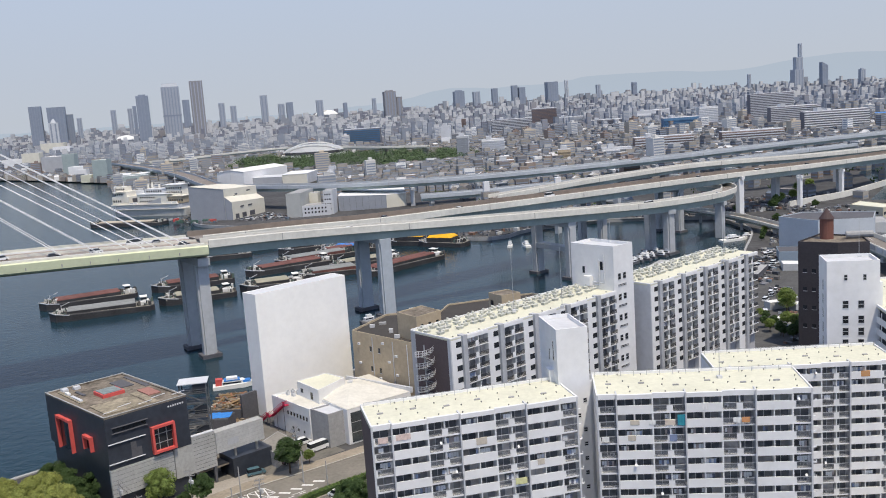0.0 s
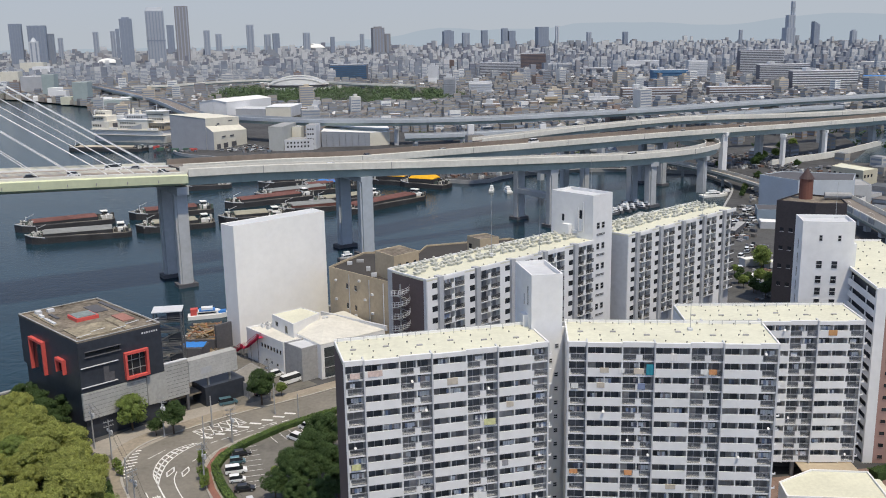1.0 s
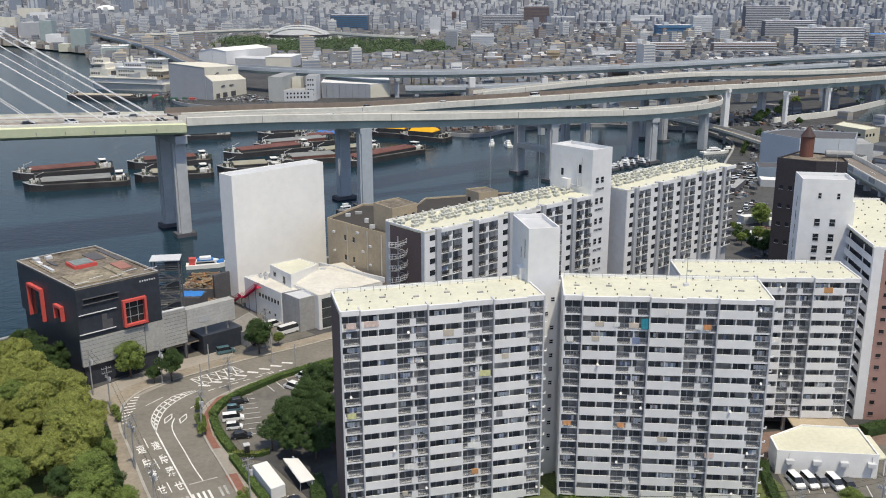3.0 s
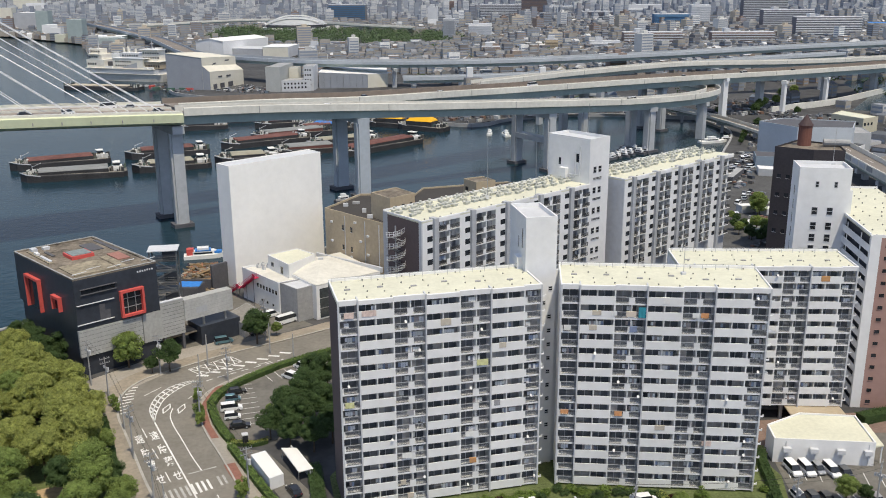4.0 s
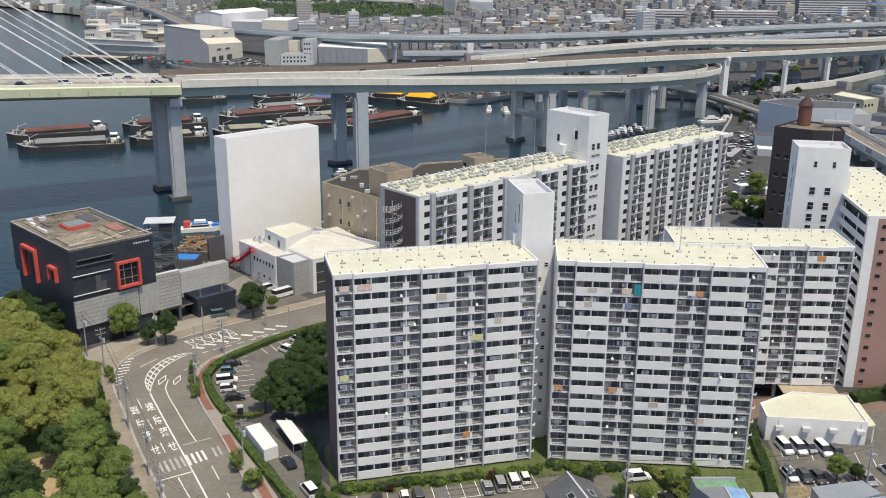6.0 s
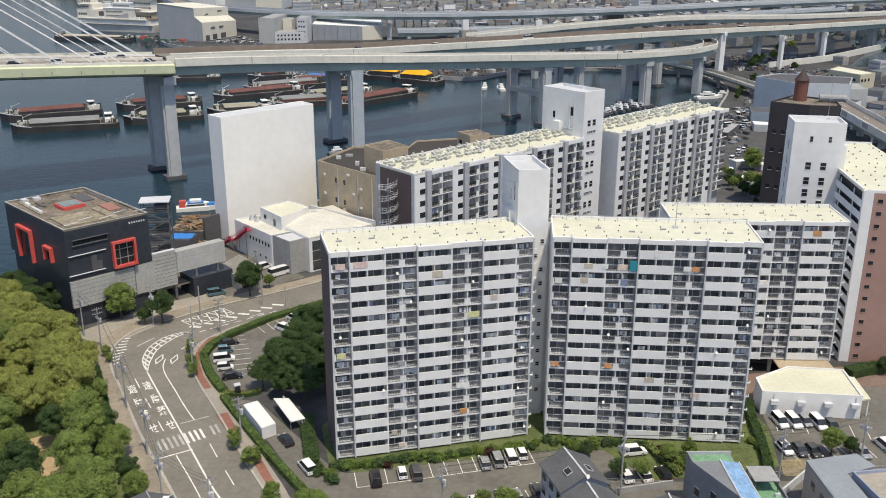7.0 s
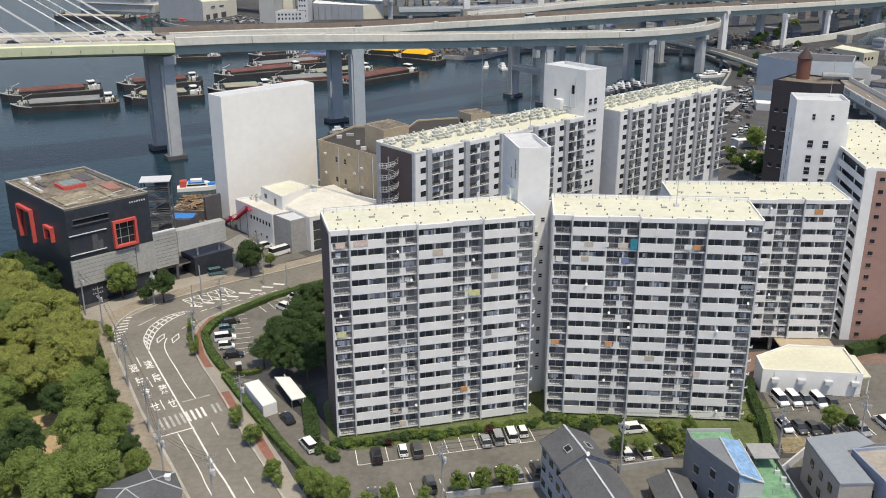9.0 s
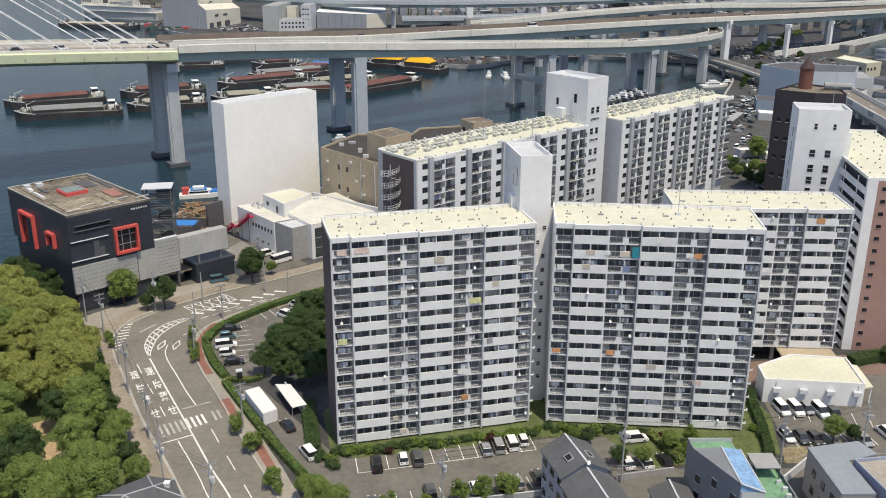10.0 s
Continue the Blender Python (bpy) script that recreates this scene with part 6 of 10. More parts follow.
thing("sea_wall", "long pale concrete sea wall beside the canal", "wall", kind="structure", data=finish(bm, "sea_wall", DECK))
sheet("canal", [(300, 628), (360, 610), (480, 700), (560, 800), (560, 930), (430, 880), (372, 800), (340, 690)], 0.06, WATER, "grey-blue canal water beyond the sea wall", "water")
sheet("street_river", [(96, 283), (110, 280), (128, 318), (150, 362), (172, 432), (172, 470), (158, 470), (148, 432), (126, 362)], 0.05, DARKROAD, "grey asphalt street between trees and sheds", "road")
sheet("street_bay", [(172, 440), (186, 536), (262, 600), (330, 660), (345, 650), (240, 560), (200, 500), (186, 440)], 0.055, DARKROAD, "dark asphalt road under the viaducts", "road")
rail_v, rail_rows = viaduct("low grey rail viaduct with blank panels along its edge", [(214, 520, 11), (205, 470, 10.6), (198, 411, 10.2), (193, 367, 10), (190, 330, 10), (188, 280, 10)], 11, wall=3.4, girder=2.0)
for i in range(1, 16):
    p, s = along([q for q, _ in rail_rows], i * 9.0)
    bm = bmesh.new()
    box(bm, -3.4, 3.4, 0.2, 0.32, -2.6, -0.4)
    part("side_panel", bm, OFFWHITE if i % 3 else GREY, rail_v, m=Matrix.Translation(p) @ pose(0, 0, 0, 0, 0, math.degrees(math.atan2(s.y, s.x))) @ pose(0, -0.5, 0))
for k in range(8):
    single_pier(rail_v, along([q for q, _ in rail_rows], 12 + k * 26)[0].xy + Vector((5.5, 0)), 4.9, 2.4, 2.4, 90, 9)

# ---------------------------------------------------------------- trees, hedges, shrubs
def leaf_cloud(bm, centre, radius, n, size, rng, squash=0.8):
    """Leaves on and in a rough ball, each a small bent blade."""
    for _ in range(n):
        d = Vector((rng.gauss(0, 1), rng.gauss(0, 1), rng.gauss(0.25, 1))).normalized()
        p = Vector(centre) + Vector((d.x, d.y, d.z * squash)) * radius * rng.uniform(0.72, 1.06)
        nrm = (d + Vector((rng.uniform(-0.5, 0.5), rng.uniform(-0.5, 0.5), rng.uniform(0.0, 0.9)))).normalized()
        a = nrm.orthogonal().normalized()
        a = (Matrix.Rotation(rng.uniform(0, 6.28), 3, nrm) @ a) * size * rng.uniform(0.6, 1.2)
        b = nrm.cross(a) * 0.62
        q = [p - a, p - b * 0.9 + nrm * size * 0.15, p + a, p + b]
        bm.faces.new([bm.verts.new(v) for v in q])


def tree(name, label, h, r, leaf, seed, clumps=22, leaves=70, size=0.34, m=None, group="trees", mid=0.66, half=0.27):
    rng = random.Random(seed)
    t = thing(name, label, "tree", m or pose(0, 0, 0), group=group)
    bm = bmesh.new()
    trunk_h = h * 0.45
    tube(bm, (0, 0, -0.1), (0.1, 0.05, trunk_h), 0.028 * h, 0.017 * h, n=8)
    for k in range(5):
        a = k * 1.256 + rng.uniform(-0.3, 0.3)
        e = (math.cos(a) * r * 0.6, math.sin(a) * r * 0.6, h * rng.uniform(0.6, 0.8))
        tube(bm, (0.1 * k / 5, 0.05, trunk_h * rng.uniform(0.7, 0.98)), e, 0.012 * h, 0.005 * h, n=6)
    part("trunk", bm, BARK, t, "brown bark trunk with limbs")
    bm = bmesh.new()
    for k in range(clumps):
        a, u = rng.uniform(0, 6.283), rng.uniform(-0.75, 1.0)
        ring = math.sqrt(max(0, 1 - u * u)) * rng.uniform(0.45, 1.0)
        c = (math.cos(a) * ring * r * 0.78, math.sin(a) * ring * r * 0.78, h * mid + u * h * half)
        leaf_cloud(bm, c, r * rng.uniform(0.17, 0.34), leaves, size, rng)
    part("crown", bm, leaf, t, "leafy crown")
    return t


PROTO = [tree("tree", "broad park tree with fresh yellow-green leaves", 9.5, 4.3, LEAF[0], 21, 58, 230, 0.19),
         tree("tree", "broad park tree with mid green leaves", 9.0, 4.0, LEAF[1], 22, 58, 230, 0.19),
         tree("tree", "dense dark green tree", 9.0, 4.2, LEAF[2], 23, 58, 230, 0.19),
         tree("tree", "round tree with mid green leaves", 7.0, 3.0, LEAF[1], 24, 60, 230, 0.15, mid=0.56, half=0.36),
         tree("street_tree", "small street tree with bright leaves", 4.4, 1.9, LEAF[4], 25, 26, 90, 0.16, mid=0.56, half=0.38),
         tree("street_tree", "small dark green street tree", 4.0, 1.8, LEAF[1], 26, 26, 90, 0.16, mid=0.54, half=0.40)]
PLACED = [0] * len(PROTO)


def plant(kind, x, y, s=1.0, turn=0.0):
    m = pose(x, y, 0, 0, 0, turn)
    if not PLACED[kind]:
        PLACED[kind] = 1
        PROTO[kind].matrix_basis = m @ Matrix.Scale(s, 4)
        return PROTO[kind]
    PROTO[kind].scale, keep = (s, s, s), tuple(PROTO[kind].scale)
    ob = copy_thing(PROTO[kind], m)
    PROTO[kind].scale = keep
    return ob


rng = random.Random(77)


def inside(x, y, poly):
    hit = False
    for (x0, y0), (x1, y1) in zip(poly, poly[1:] + poly[:1]):
        if (y0 > y) != (y1 > y) and x < (x1 - x0) * (y - y0) / (y1 - y0) + x0:
            hit = not hit
    return hit


PARK = [(-79, 190), (-70, 184), (-66, 174), (-62, 160), (-55, 142), (-48, 126), (-46, 119), (-60, 112), (-84, 130), (-104, 172), (-106, 206), (-100, 212)]
spots = []
tries = 0
while len(spots) < 92 and tries < 6000:
    tries += 1
    x, y = rng.uniform(-108, -44), rng.uniform(111, 212)
    if inside(x, y, PARK) and all((x - a) ** 2 + (y - b) ** 2 > 22 for a, b in spots) and not (abs(x / y + 0.455) < 0.024 and 128 < y < 153) and not (abs(x / y + 0.36) < 0.012 and 140 < y < 156):
        spots.append((x, y))
for x, y in spots:
    bright = y > 150 and rng.random() < 0.82
    plant(0 if bright else rng.choice((1, 1, 1, 1, 1, 2)), x, y, rng.uniform(0.72, 1.1), rng.uniform(0, 360))
for kind, x, y, s in ((1, -60.7, 162.8, 0.62), (2, -55.8, 152.6, 0.50), (1, -51.3, 143.5, 0.70), (2, -47.4, 135.6, 0.55), (1, -44.6, 129.8, 0.62), (2, -55.3, 148.5, 0.50), (1, -51.0, 138.9, 0.70), (2, -63.2, 166.5, 0.55),
                      (3, 131.1, 342.4, 1.35), (1, 114.5, 315.1, 0.55), (2, 118.2, 321.1, 0.50), (1, 123.2, 313.3, 0.70), (2, 127.7, 317.7, 0.60), (2, 117.5, 301.8, 0.65), (1, 124.9, 305.9, 0.50), (2, 116.4, 307.6, 0.45), (2, 118.9, 330.8, 0.45), (0, -93.7, 202.0, 1.20), (0, -86.9, 194.2, 1.20), (0, -79.5, 185.3, 1.15), (0, -86.4, 186.7, 1.10), (0, -72.1, 176.0, 1.00), (0, -79.9, 178.5, 1.10),
                      (3, 133.2, 345.9, 1.00), (2, 116.1, 309.1, 0.60), (1, 121.6, 317.9, 0.70), (2, 121.3, 304.6, 0.75), (1, 131.2, 323.9, 0.60), (2, 114.9, 321.2, 0.50), (1, 117.9, 334.1, 0.45),
                      (3, -68.6, 205.2, 1.32), (2, -58.4, 202.6, 0.88), (2, -98, 216, 0.9), (2, -92, 210, 1.0), (2, -88, 203, 1.05), (2, -85, 208, 0.9), (2, -96, 222, 0.9), (2, -83, 198.5, 0.8), (2, -62.2, 201.6, 0.5), (2, -40.6, 218.6, 1.05), (1, -36.5, 224.2, 0.42), (2, -24, 181.5, 1.05), (2, -20.5, 189, 1.05), (2, -19, 174, 1.0), (2, -23.6, 191, 0.95), (2, -17.5, 166, 0.9), (2, -15.5, 197, 0.9), (2, -27.6, 174.6, 0.95), (2, -24.6, 169.4, 0.95), (2, -30.0, 168.2, 0.75), (2, -20.8, 162.6, 0.8), (2, -25.6, 164.4, 0.7), (2, -22.0, 176.2, 1.0), (1, -31.6, 178.6, 0.3),
                      (3, -15.2, 123.2, 0.85), (1, -12.0, 120.8, 0.62), (1, -17.2, 125.5, 0.5), (1, 38.2, 134.0, 0.42), (2, 30.2, 141.0, 0.35), (1, 44, 138.2, 0.45), (1, 73.4, 140.2, 0.60), (2, 76.9, 140.4, 0.4), (2, 34.2, 134.2, 0.42), (2, 98, 171, 0.45), (1, 104, 168.5, 0.5)):
    plant(kind, x, y, s, rng.uniform(0, 360))
for kind, x, y, s in ((4, -22.8, 128.8, 0.95), (5, -21.8, 127.0, 0.6), (5, -31.6, 145.6, 0.85), (4, -31.9, 147.4, 0.8), (5, -28.2, 139.4, 1.0), (4, -27.4, 141.0, 0.75), (4, 7.0, 124.2, 0.95), (4, 10.8, 125.0, 1.0), (5, 14.2, 125.6, 1.05), (4, 15.5, 126.2, 0.8), (4, -4.0, 121.6, 0.9), (5, -7.5, 120.0, 0.9), (5, 1.5, 122.5, 0.7), (4, 48, 140, 0.9),
                      (4, -48.4, 186, 0.6), (5, -46.6, 179, 0.8), (5, -45.8, 177, 0.7), (5, -45.2, 174.6, 0.75), (5, -48.8, 188.4, 0.6), (5, -64.4, 181.5, 0.6), (5, -66.0, 184.5, 0.7)):
    plant(kind, x, y, s, rng.uniform(0, 360))


def hedge(pts, width, h, leaf, seed, label="clipped green hedge beside the pavement"):
    r = random.Random(seed)
    rows = spline([(x, y, 0) for x, y in pts], 1.2)
    hd = thing("hedge", label, "hedge", group="hedges")
    bm = bmesh.new()
    sweep(bm, rows, [(-width * 0.4, 0), (width * 0.4, 0), (width * 0.42, h * 0.85), (-width * 0.42, h * 0.85)])
    part("core", bm, LEAF[2], hd)
    bm = bmesh.new()
    for p, s in rows:
        for _ in range(70):
            u, v = r.uniform(-0.5, 0.5), r.random()
            c = p + s * (u * width) + Vector((-s.y, s.x, 0)) * r.uniform(-0.7, 0.7) + Vector((0, 0, h * (0.9 + 0.15 * r.random()) if abs(u) < 0.4 else h * v))
            nrm = Vector((r.uniform(-1, 1), r.uniform(-1, 1), r.uniform(0.2, 1))).normalized()
            a = nrm.orthogonal().normalized() * r.uniform(0.08, 0.15)
            b = nrm.cross(a)
            bm.faces.new([bm.verts.new(q) for q in (c - a, c - b, c + a, c + b)])
    tagged(part("leaves", bm, leaf, hd), kind="stuff")
    return hd


hedge([(-44.9, 183.3), (-44.3, 188.0), (-41.5, 193.6), (-34.7, 201.8), (-28.8, 207.0), (-22.4, 211.8), (-14, 217.6)], 2.2, 1.3, HEDGELEAF, 1)
hedge([(-44.6, 182.2), (-41.9, 175.0), (-38.9, 169.0), (-37.6, 167.0)], 2.1, 1.2, HEDGELEAF, 2)
hedge([(-37.2, 164.4), (-31.0, 153.0), (-24.5, 141.6), (-17.5, 130.4)], 1.7, 1.3, HEDGELEAF, 3)
hedge([(-36.8, 166.2), (-32.8, 165.6), (-30.6, 166.8)], 1.6, 0.9, LEAF[0], 4)
hedge([(65.0, 158), (63.7, 153.0), (62.4, 144.7), (61.1, 138.1), (60.4, 135.1)], 1.9, 1.6, LEAF[2], 5)
hedge([(41.8, 143.6), (43.5, 138.4), (45, 134.6)], 1.8, 1.1, LEAF[0], 6)
hedge([(-66.0, 178.0), (-62.5, 170), (-57.8, 158.5), (-53.5, 149)], 1.4, 1.0, LEAF[2], 7)
hedge([(90, 170), (96, 172), (104, 173)], 3.0, 2.2, LEAF[2], 8, "dense shrubs at the foot of the wall")
hedge([(-17.5, 140.2), (-18.8, 148), (-20.2, 156)], 3.0, 1.2, LEAF[2], 9, "dark shrubs beside the block")


def bush_proto(leaf, seed, label):
    r = random.Random(seed)
    b = thing("bush", label, "bush", pose(0, 0, 0), group="bushes")
    bm = bmesh.new()
    for k in range(7):
        leaf_cloud(bm, (r.uniform(-0.7, 0.7), r.uniform(-0.5, 0.5), r.uniform(0.35, 0.8)), r.uniform(0.45, 0.75), 60, 0.17, r)
    part("foliage", bm, leaf, b)
    bm = bmesh.new()
    tube(bm, (0, 0, -0.05), (0, 0, 0.7), 0.08, 0.04, n=6)
    part("stem", bm, BARK, b)
    return b


BUSHES = [bush_proto(LEAF[4], 31, "rounded green bush on the lawn"), bush_proto(LEAF[2], 32, "dark green bush on the lawn"), bush_proto(LEAF[3], 33, "dark maroon-leaved bush on the lawn"), bush_proto(LEAF[0], 34, "bright green bush on the lawn")]
bush_at = []
for k in range(34):
    t = k / 33
    bush_at.append((rng.choice((0, 1, 1, 1, 0)), -12.5 + 34 * t, 138.6 + 6.2 * t + rng.uniform(-0.9, 0.5), rng.uniform(0.7, 1.3)))
for k in range(16):
    t = k / 15
    bush_at.append((rng.choice((0, 1, 1)), 24 + 17 * t, 146.2 - 1.6 * t + rng.uniform(-1.2, 0.8), rng.uniform(0.6, 1.2)))
bush_at += [(2, -4.6, 138.8, 1.5), (2, 13.2, 142.0, 1.4), (2, 49.6, 138.6, 1.6), (2, 51.5, 137.8, 1.5), (2, 43.8, 142.4, 1.1), (0, 29.0, 143.6, 1.5), (0, 31.4, 144.2, 1.6), (1, 34.6, 144.4, 1.2), (3, 45.5, 138.5, 1.6), (0, 46.8, 137.4, 1.5), (3, 47.4, 136.2, 1.4), (1, 62, 142, 1.3), (0, 61, 145, 1.0), (1, -16.4, 137.6, 1.4), (0, -14.5, 136.5, 1.3), (1, -14.0, 134.5, 1.3), (1, -13.4, 138.4, 1.2)]
used = set()
for kind, x, y, s in bush_at:
    m = pose(x, y, 0.04, 0, 0, rng.uniform(0, 360))
    if kind not in used:
        used.add(kind)
        BUSHES[kind].matrix_basis = m @ Matrix.Scale(s, 4)
    else:
        BUSHES[kind].scale = (s, s, s)
        copy_thing(BUSHES[kind], m)

# ---------------------------------------------------------------- cars
def car(kind, paint, label):
    """kind: car, van or minibus. The nose points along +x."""
    L, W, H = {"car": (4.3, 1.72, 1.45), "van": (4.6, 1.75, 1.9), "kei": (3.4, 1.48, 1.65), "bus": (6.3, 2.0, 2.5)}[kind]
    c = thing(kind if kind != "kei" else "car", label, "van" if kind in ("van", "bus") else "car", pose(0, 0, 0), group="parked cars")
    bm = bmesh.new()
    belt = H * 0.55
    prof = [(-L / 2, 0.28), (L / 2 - 0.05, 0.28), (L / 2, belt * 0.75), (L / 2 - {"car": 0.9, "van": 0.75, "kei": 0.5, "bus": 0.2}[kind], belt), (-L / 2 + 0.08, belt), (-L / 2, belt * 0.8)]
    lo = [bm.verts.new((x, -W / 2, z)) for x, z in prof]
    hi = [bm.verts.new((x, W / 2, z)) for x, z in prof]
    bm.faces.new(lo), bm.faces.new(hi[::-1])
    for i in range(len(prof)):
        j = (i + 1) % len(prof)
        bm.faces.new((lo[j], lo[i], hi[i], hi[j]))
    bmesh.ops.bevel(bm, geom=list(bm.edges), offset=0.07, segments=2, affect="EDGES")
    part("body", bm, paint, c)
    f = L / 2 - {"car": 1.0, "van": 0.85, "kei": 0.6, "bus": 0.25}[kind]
    r = -L / 2 + (0.35 if kind == "car" else 0.08)
    bm = bmesh.new()
    lo = [(r, -W / 2 + 0.04), (f, -W / 2 + 0.04), (f, W / 2 - 0.04), (r, W / 2 - 0.04)]
    hi = [(r + (0.45 if kind == "car" else 0.12), -W / 2 + 0.18), (f - 0.75, -W / 2 + 0.18), (f - 0.75, W / 2 - 0.18), (r + (0.45 if kind == "car" else 0.12), W / 2 - 0.18)]
    a, b = [bm.verts.new((*p, belt)) for p in lo], [bm.verts.new((*p, H - 0.06)) for p in hi]
    for i in range(4):
        bm.faces.new((a[i], a[(i + 1) % 4], b[(i + 1) % 4], b[i]))
    bm.faces.new(b)
    part("glazing", bm, GLASS, c, "dark tinted windows")
    bm = bmesh.new()
    box(bm, hi[0][0] - 0.05, hi[1][0] + 0.05, -W / 2 + 0.15, W / 2 - 0.15, H - 0.075, H)
    bmesh.ops.bevel(bm, geom=list(bm.edges), offset=0.03, segments=1, affect="EDGES")
    part("roof", bm, paint, c)
    for x in (-L * 0.31, L * 0.31):
        for y in (-W / 2 + 0.09, W / 2 - 0.09):
            bm0 = bmesh.new()
            tube(bm0, (x, y - 0.1, 0.31), (x, y + 0.1, 0.31), 0.31, n=12)
            w = part("wheel", bm0, TYRE, c)
            bm0 = bmesh.new()
            s = 0.11 if y > 0 else -0.11
            tube(bm0, (x, y, 0.31), (x, y + s, 0.31), 0.18, n=8)
            part("rim", bm0, STEEL, w)
    for y in (-W / 2 + 0.3, W / 2 - 0.3):
        bm0 = bmesh.new()
        box(bm0, L / 2 - 0.12, L / 2 + 0.01, y - 0.17, y + 0.17, 0.58, 0.72)
        part("headlight", bm0, WHITE_CLEAN, c)
        bm0 = bmesh.new()
        box(bm0, -L / 2 - 0.01, -L / 2 + 0.1, y - 0.12, y + 0.12, 0.62, 0.8)
        part("tail_light", bm0, TAILRED, c)
    return c


CARS = {}


def park(kind, colour, x, y, turn, z=0.045):
    m = pose(x, y, z, 0, 0, turn)
    far = y > 260
    key = (kind, colour, far)
    if key not in CARS:
        names = ["white", "silver", "black", "dark teal", "dark grey"]
        CARS[key] = car(kind, CARPAINT[colour], names[colour] + {"car": " saloon car standing on the asphalt", "van": " people carrier standing on the asphalt", "kei": " small hatchback standing on the asphalt", "bus": " minibus standing in the yard"}[kind])
        CARS[key].matrix_basis = m
        if far:
            for ob in [o for o in CARS[key].children_recursive if o.name.split(".")[0] in ("rim", "headlight", "tail_light")]:
                bpy.data.objects.remove(ob)
        return CARS[key]
    return copy_thing(CARS[key], m)


for kind, col, x, y, a in (("van", 2, -6.4, 134.6, 98), ("kei", 0, -2.0, 136.2, 98), ("van", 4, 0.4, 136.2, 98), ("car", 1, 12.2, 139.0, 98), ("van", 1, 14.4, 139.8, 98), ("van", 0, 16.8, 140.6, 98), ("kei", 0, 18.9, 141.6, 98),
                           ("van", 4, 2.4, 126.2, 98), ("kei", 0, 9.6, 127.4, 98), ("car", 2, 14.2, 128.6, 98), ("car", 1, 16.6, 128.8, 98), ("car", 4, 20.2, 130.2, 98), ("car", 4, -6.6, 123.4, 98), ("car", 2, -7.6, 121.0, 98),
                           ("car", 2, -22.9, 147.6, 120), ("van", 0, -18.2, 138.4, 120), ("car", 4, -29.6, 156.8, 120),
                           ("kei", 3, -40.7, 186.0, 14), ("van", 0, -40.2, 181.4, 14), ("kei", 0, -39.2, 177.4, 12), ("car", 2, -37.0, 173.4, 12), ("car", 2, -40.6, 189.8, 20), ("van", 0, -29.6, 197.2, 140), ("van", 0, -27.6, 202.8, 140),
                           ("van", 0, 68.5, 151.2, 276), ("van", 0, 71.0, 151.0, 276), ("kei", 1, 73.2, 151.0, 276), ("van", 0, 75.4, 150.3, 276), ("car", 4, 77.7, 149.7, 276), ("car", 0, 65.9, 142.0, 276), ("car", 4, 68.3, 141.4, 276), ("car", 4, 70.6, 141.0, 276), ("car", 1, 79.0, 140.3, 276), ("van", 0, 84.0, 142.4, 98), ("car", 0, 87.6, 142.0, 98),
                           ("van", 0, 38.7, 141.6, 8), ("car", 0, 35.6, 134.2, 100), ("car", 0, 38.8, 134.4, 100), ("car", 2, 42.2, 134.6, 100),
                           ("van", 0, 147, 418, 70), ("car", 1, 152, 430, 70), ("bus", 0, 163, 452, 75), ("car", 2, 158, 440, 75), ("van", 0, 136, 372, 65), ("car", 0, 122, 318, 60), ("van", 1, 127, 330, 65), ("car", 0, 168, 462, 75), ("car", 4, 143, 404, 70), ("bus", 0, 200, 500, 60), ("bus", 0, 220, 540, 50), ("van", 0, 236, 560, 50), ("van", 0, -40.0, 238.6, 42), ("bus", 0, -35.2, 233.6, 42), ("van", 3, -49.2, 219.8, 25), ("car", 2, -41.6, 225.6, 30)):
    park(kind, col, x, y, a)
for s, off, col, kind, turn in ((10, -8, 2, "car", 28), (24, -6.5, 0, "van", 28), (40, -21, 0, "bus", 208), (-20, -20, 2, "car", 208), (55, -7, 4, "car", 28), (48, -23, 1, "car", 208), (-6, -12, 0, "van", 28)):
    p = edge0 + D0 * s + nrm0 * -off
    i = min(range(len(rows_)), key=lambda k: (rows_[k][0] - edge0 - D0 * s).length)
    park(kind, col, p.x, p.y, turn, rows_[i][0].z - 1.05)
for i, off, col, kind in ((4, 5, 4, "car"), (9, 12, 2, "car"), (12, 6, 0, "van"), (17, 13, 0, "bus"), (22, 6, 4, "car"), (27, 12, 1, "car"), (31, 6, 0, "bus"), (36, 13, 2, "car")):
    if i < len(main_rows):
        p, s = main_rows[i]
        park(kind, col, p.x - s.x * off, p.y - s.y * off, math.degrees(math.atan2(s.x, -s.y)), p.z - 2.05)
for i, col, kind in ((6, 0, "van"), (13, 2, "car"), (19, 0, "bus"), (24, 1, "car")):
    if i < len(near_rows):
        p, s = near_rows[i]
        park(kind, col, p.x - s.x * 4, p.y - s.y * 4, math.degrees(math.atan2(s.x, -s.y)), p.z - 2.05)

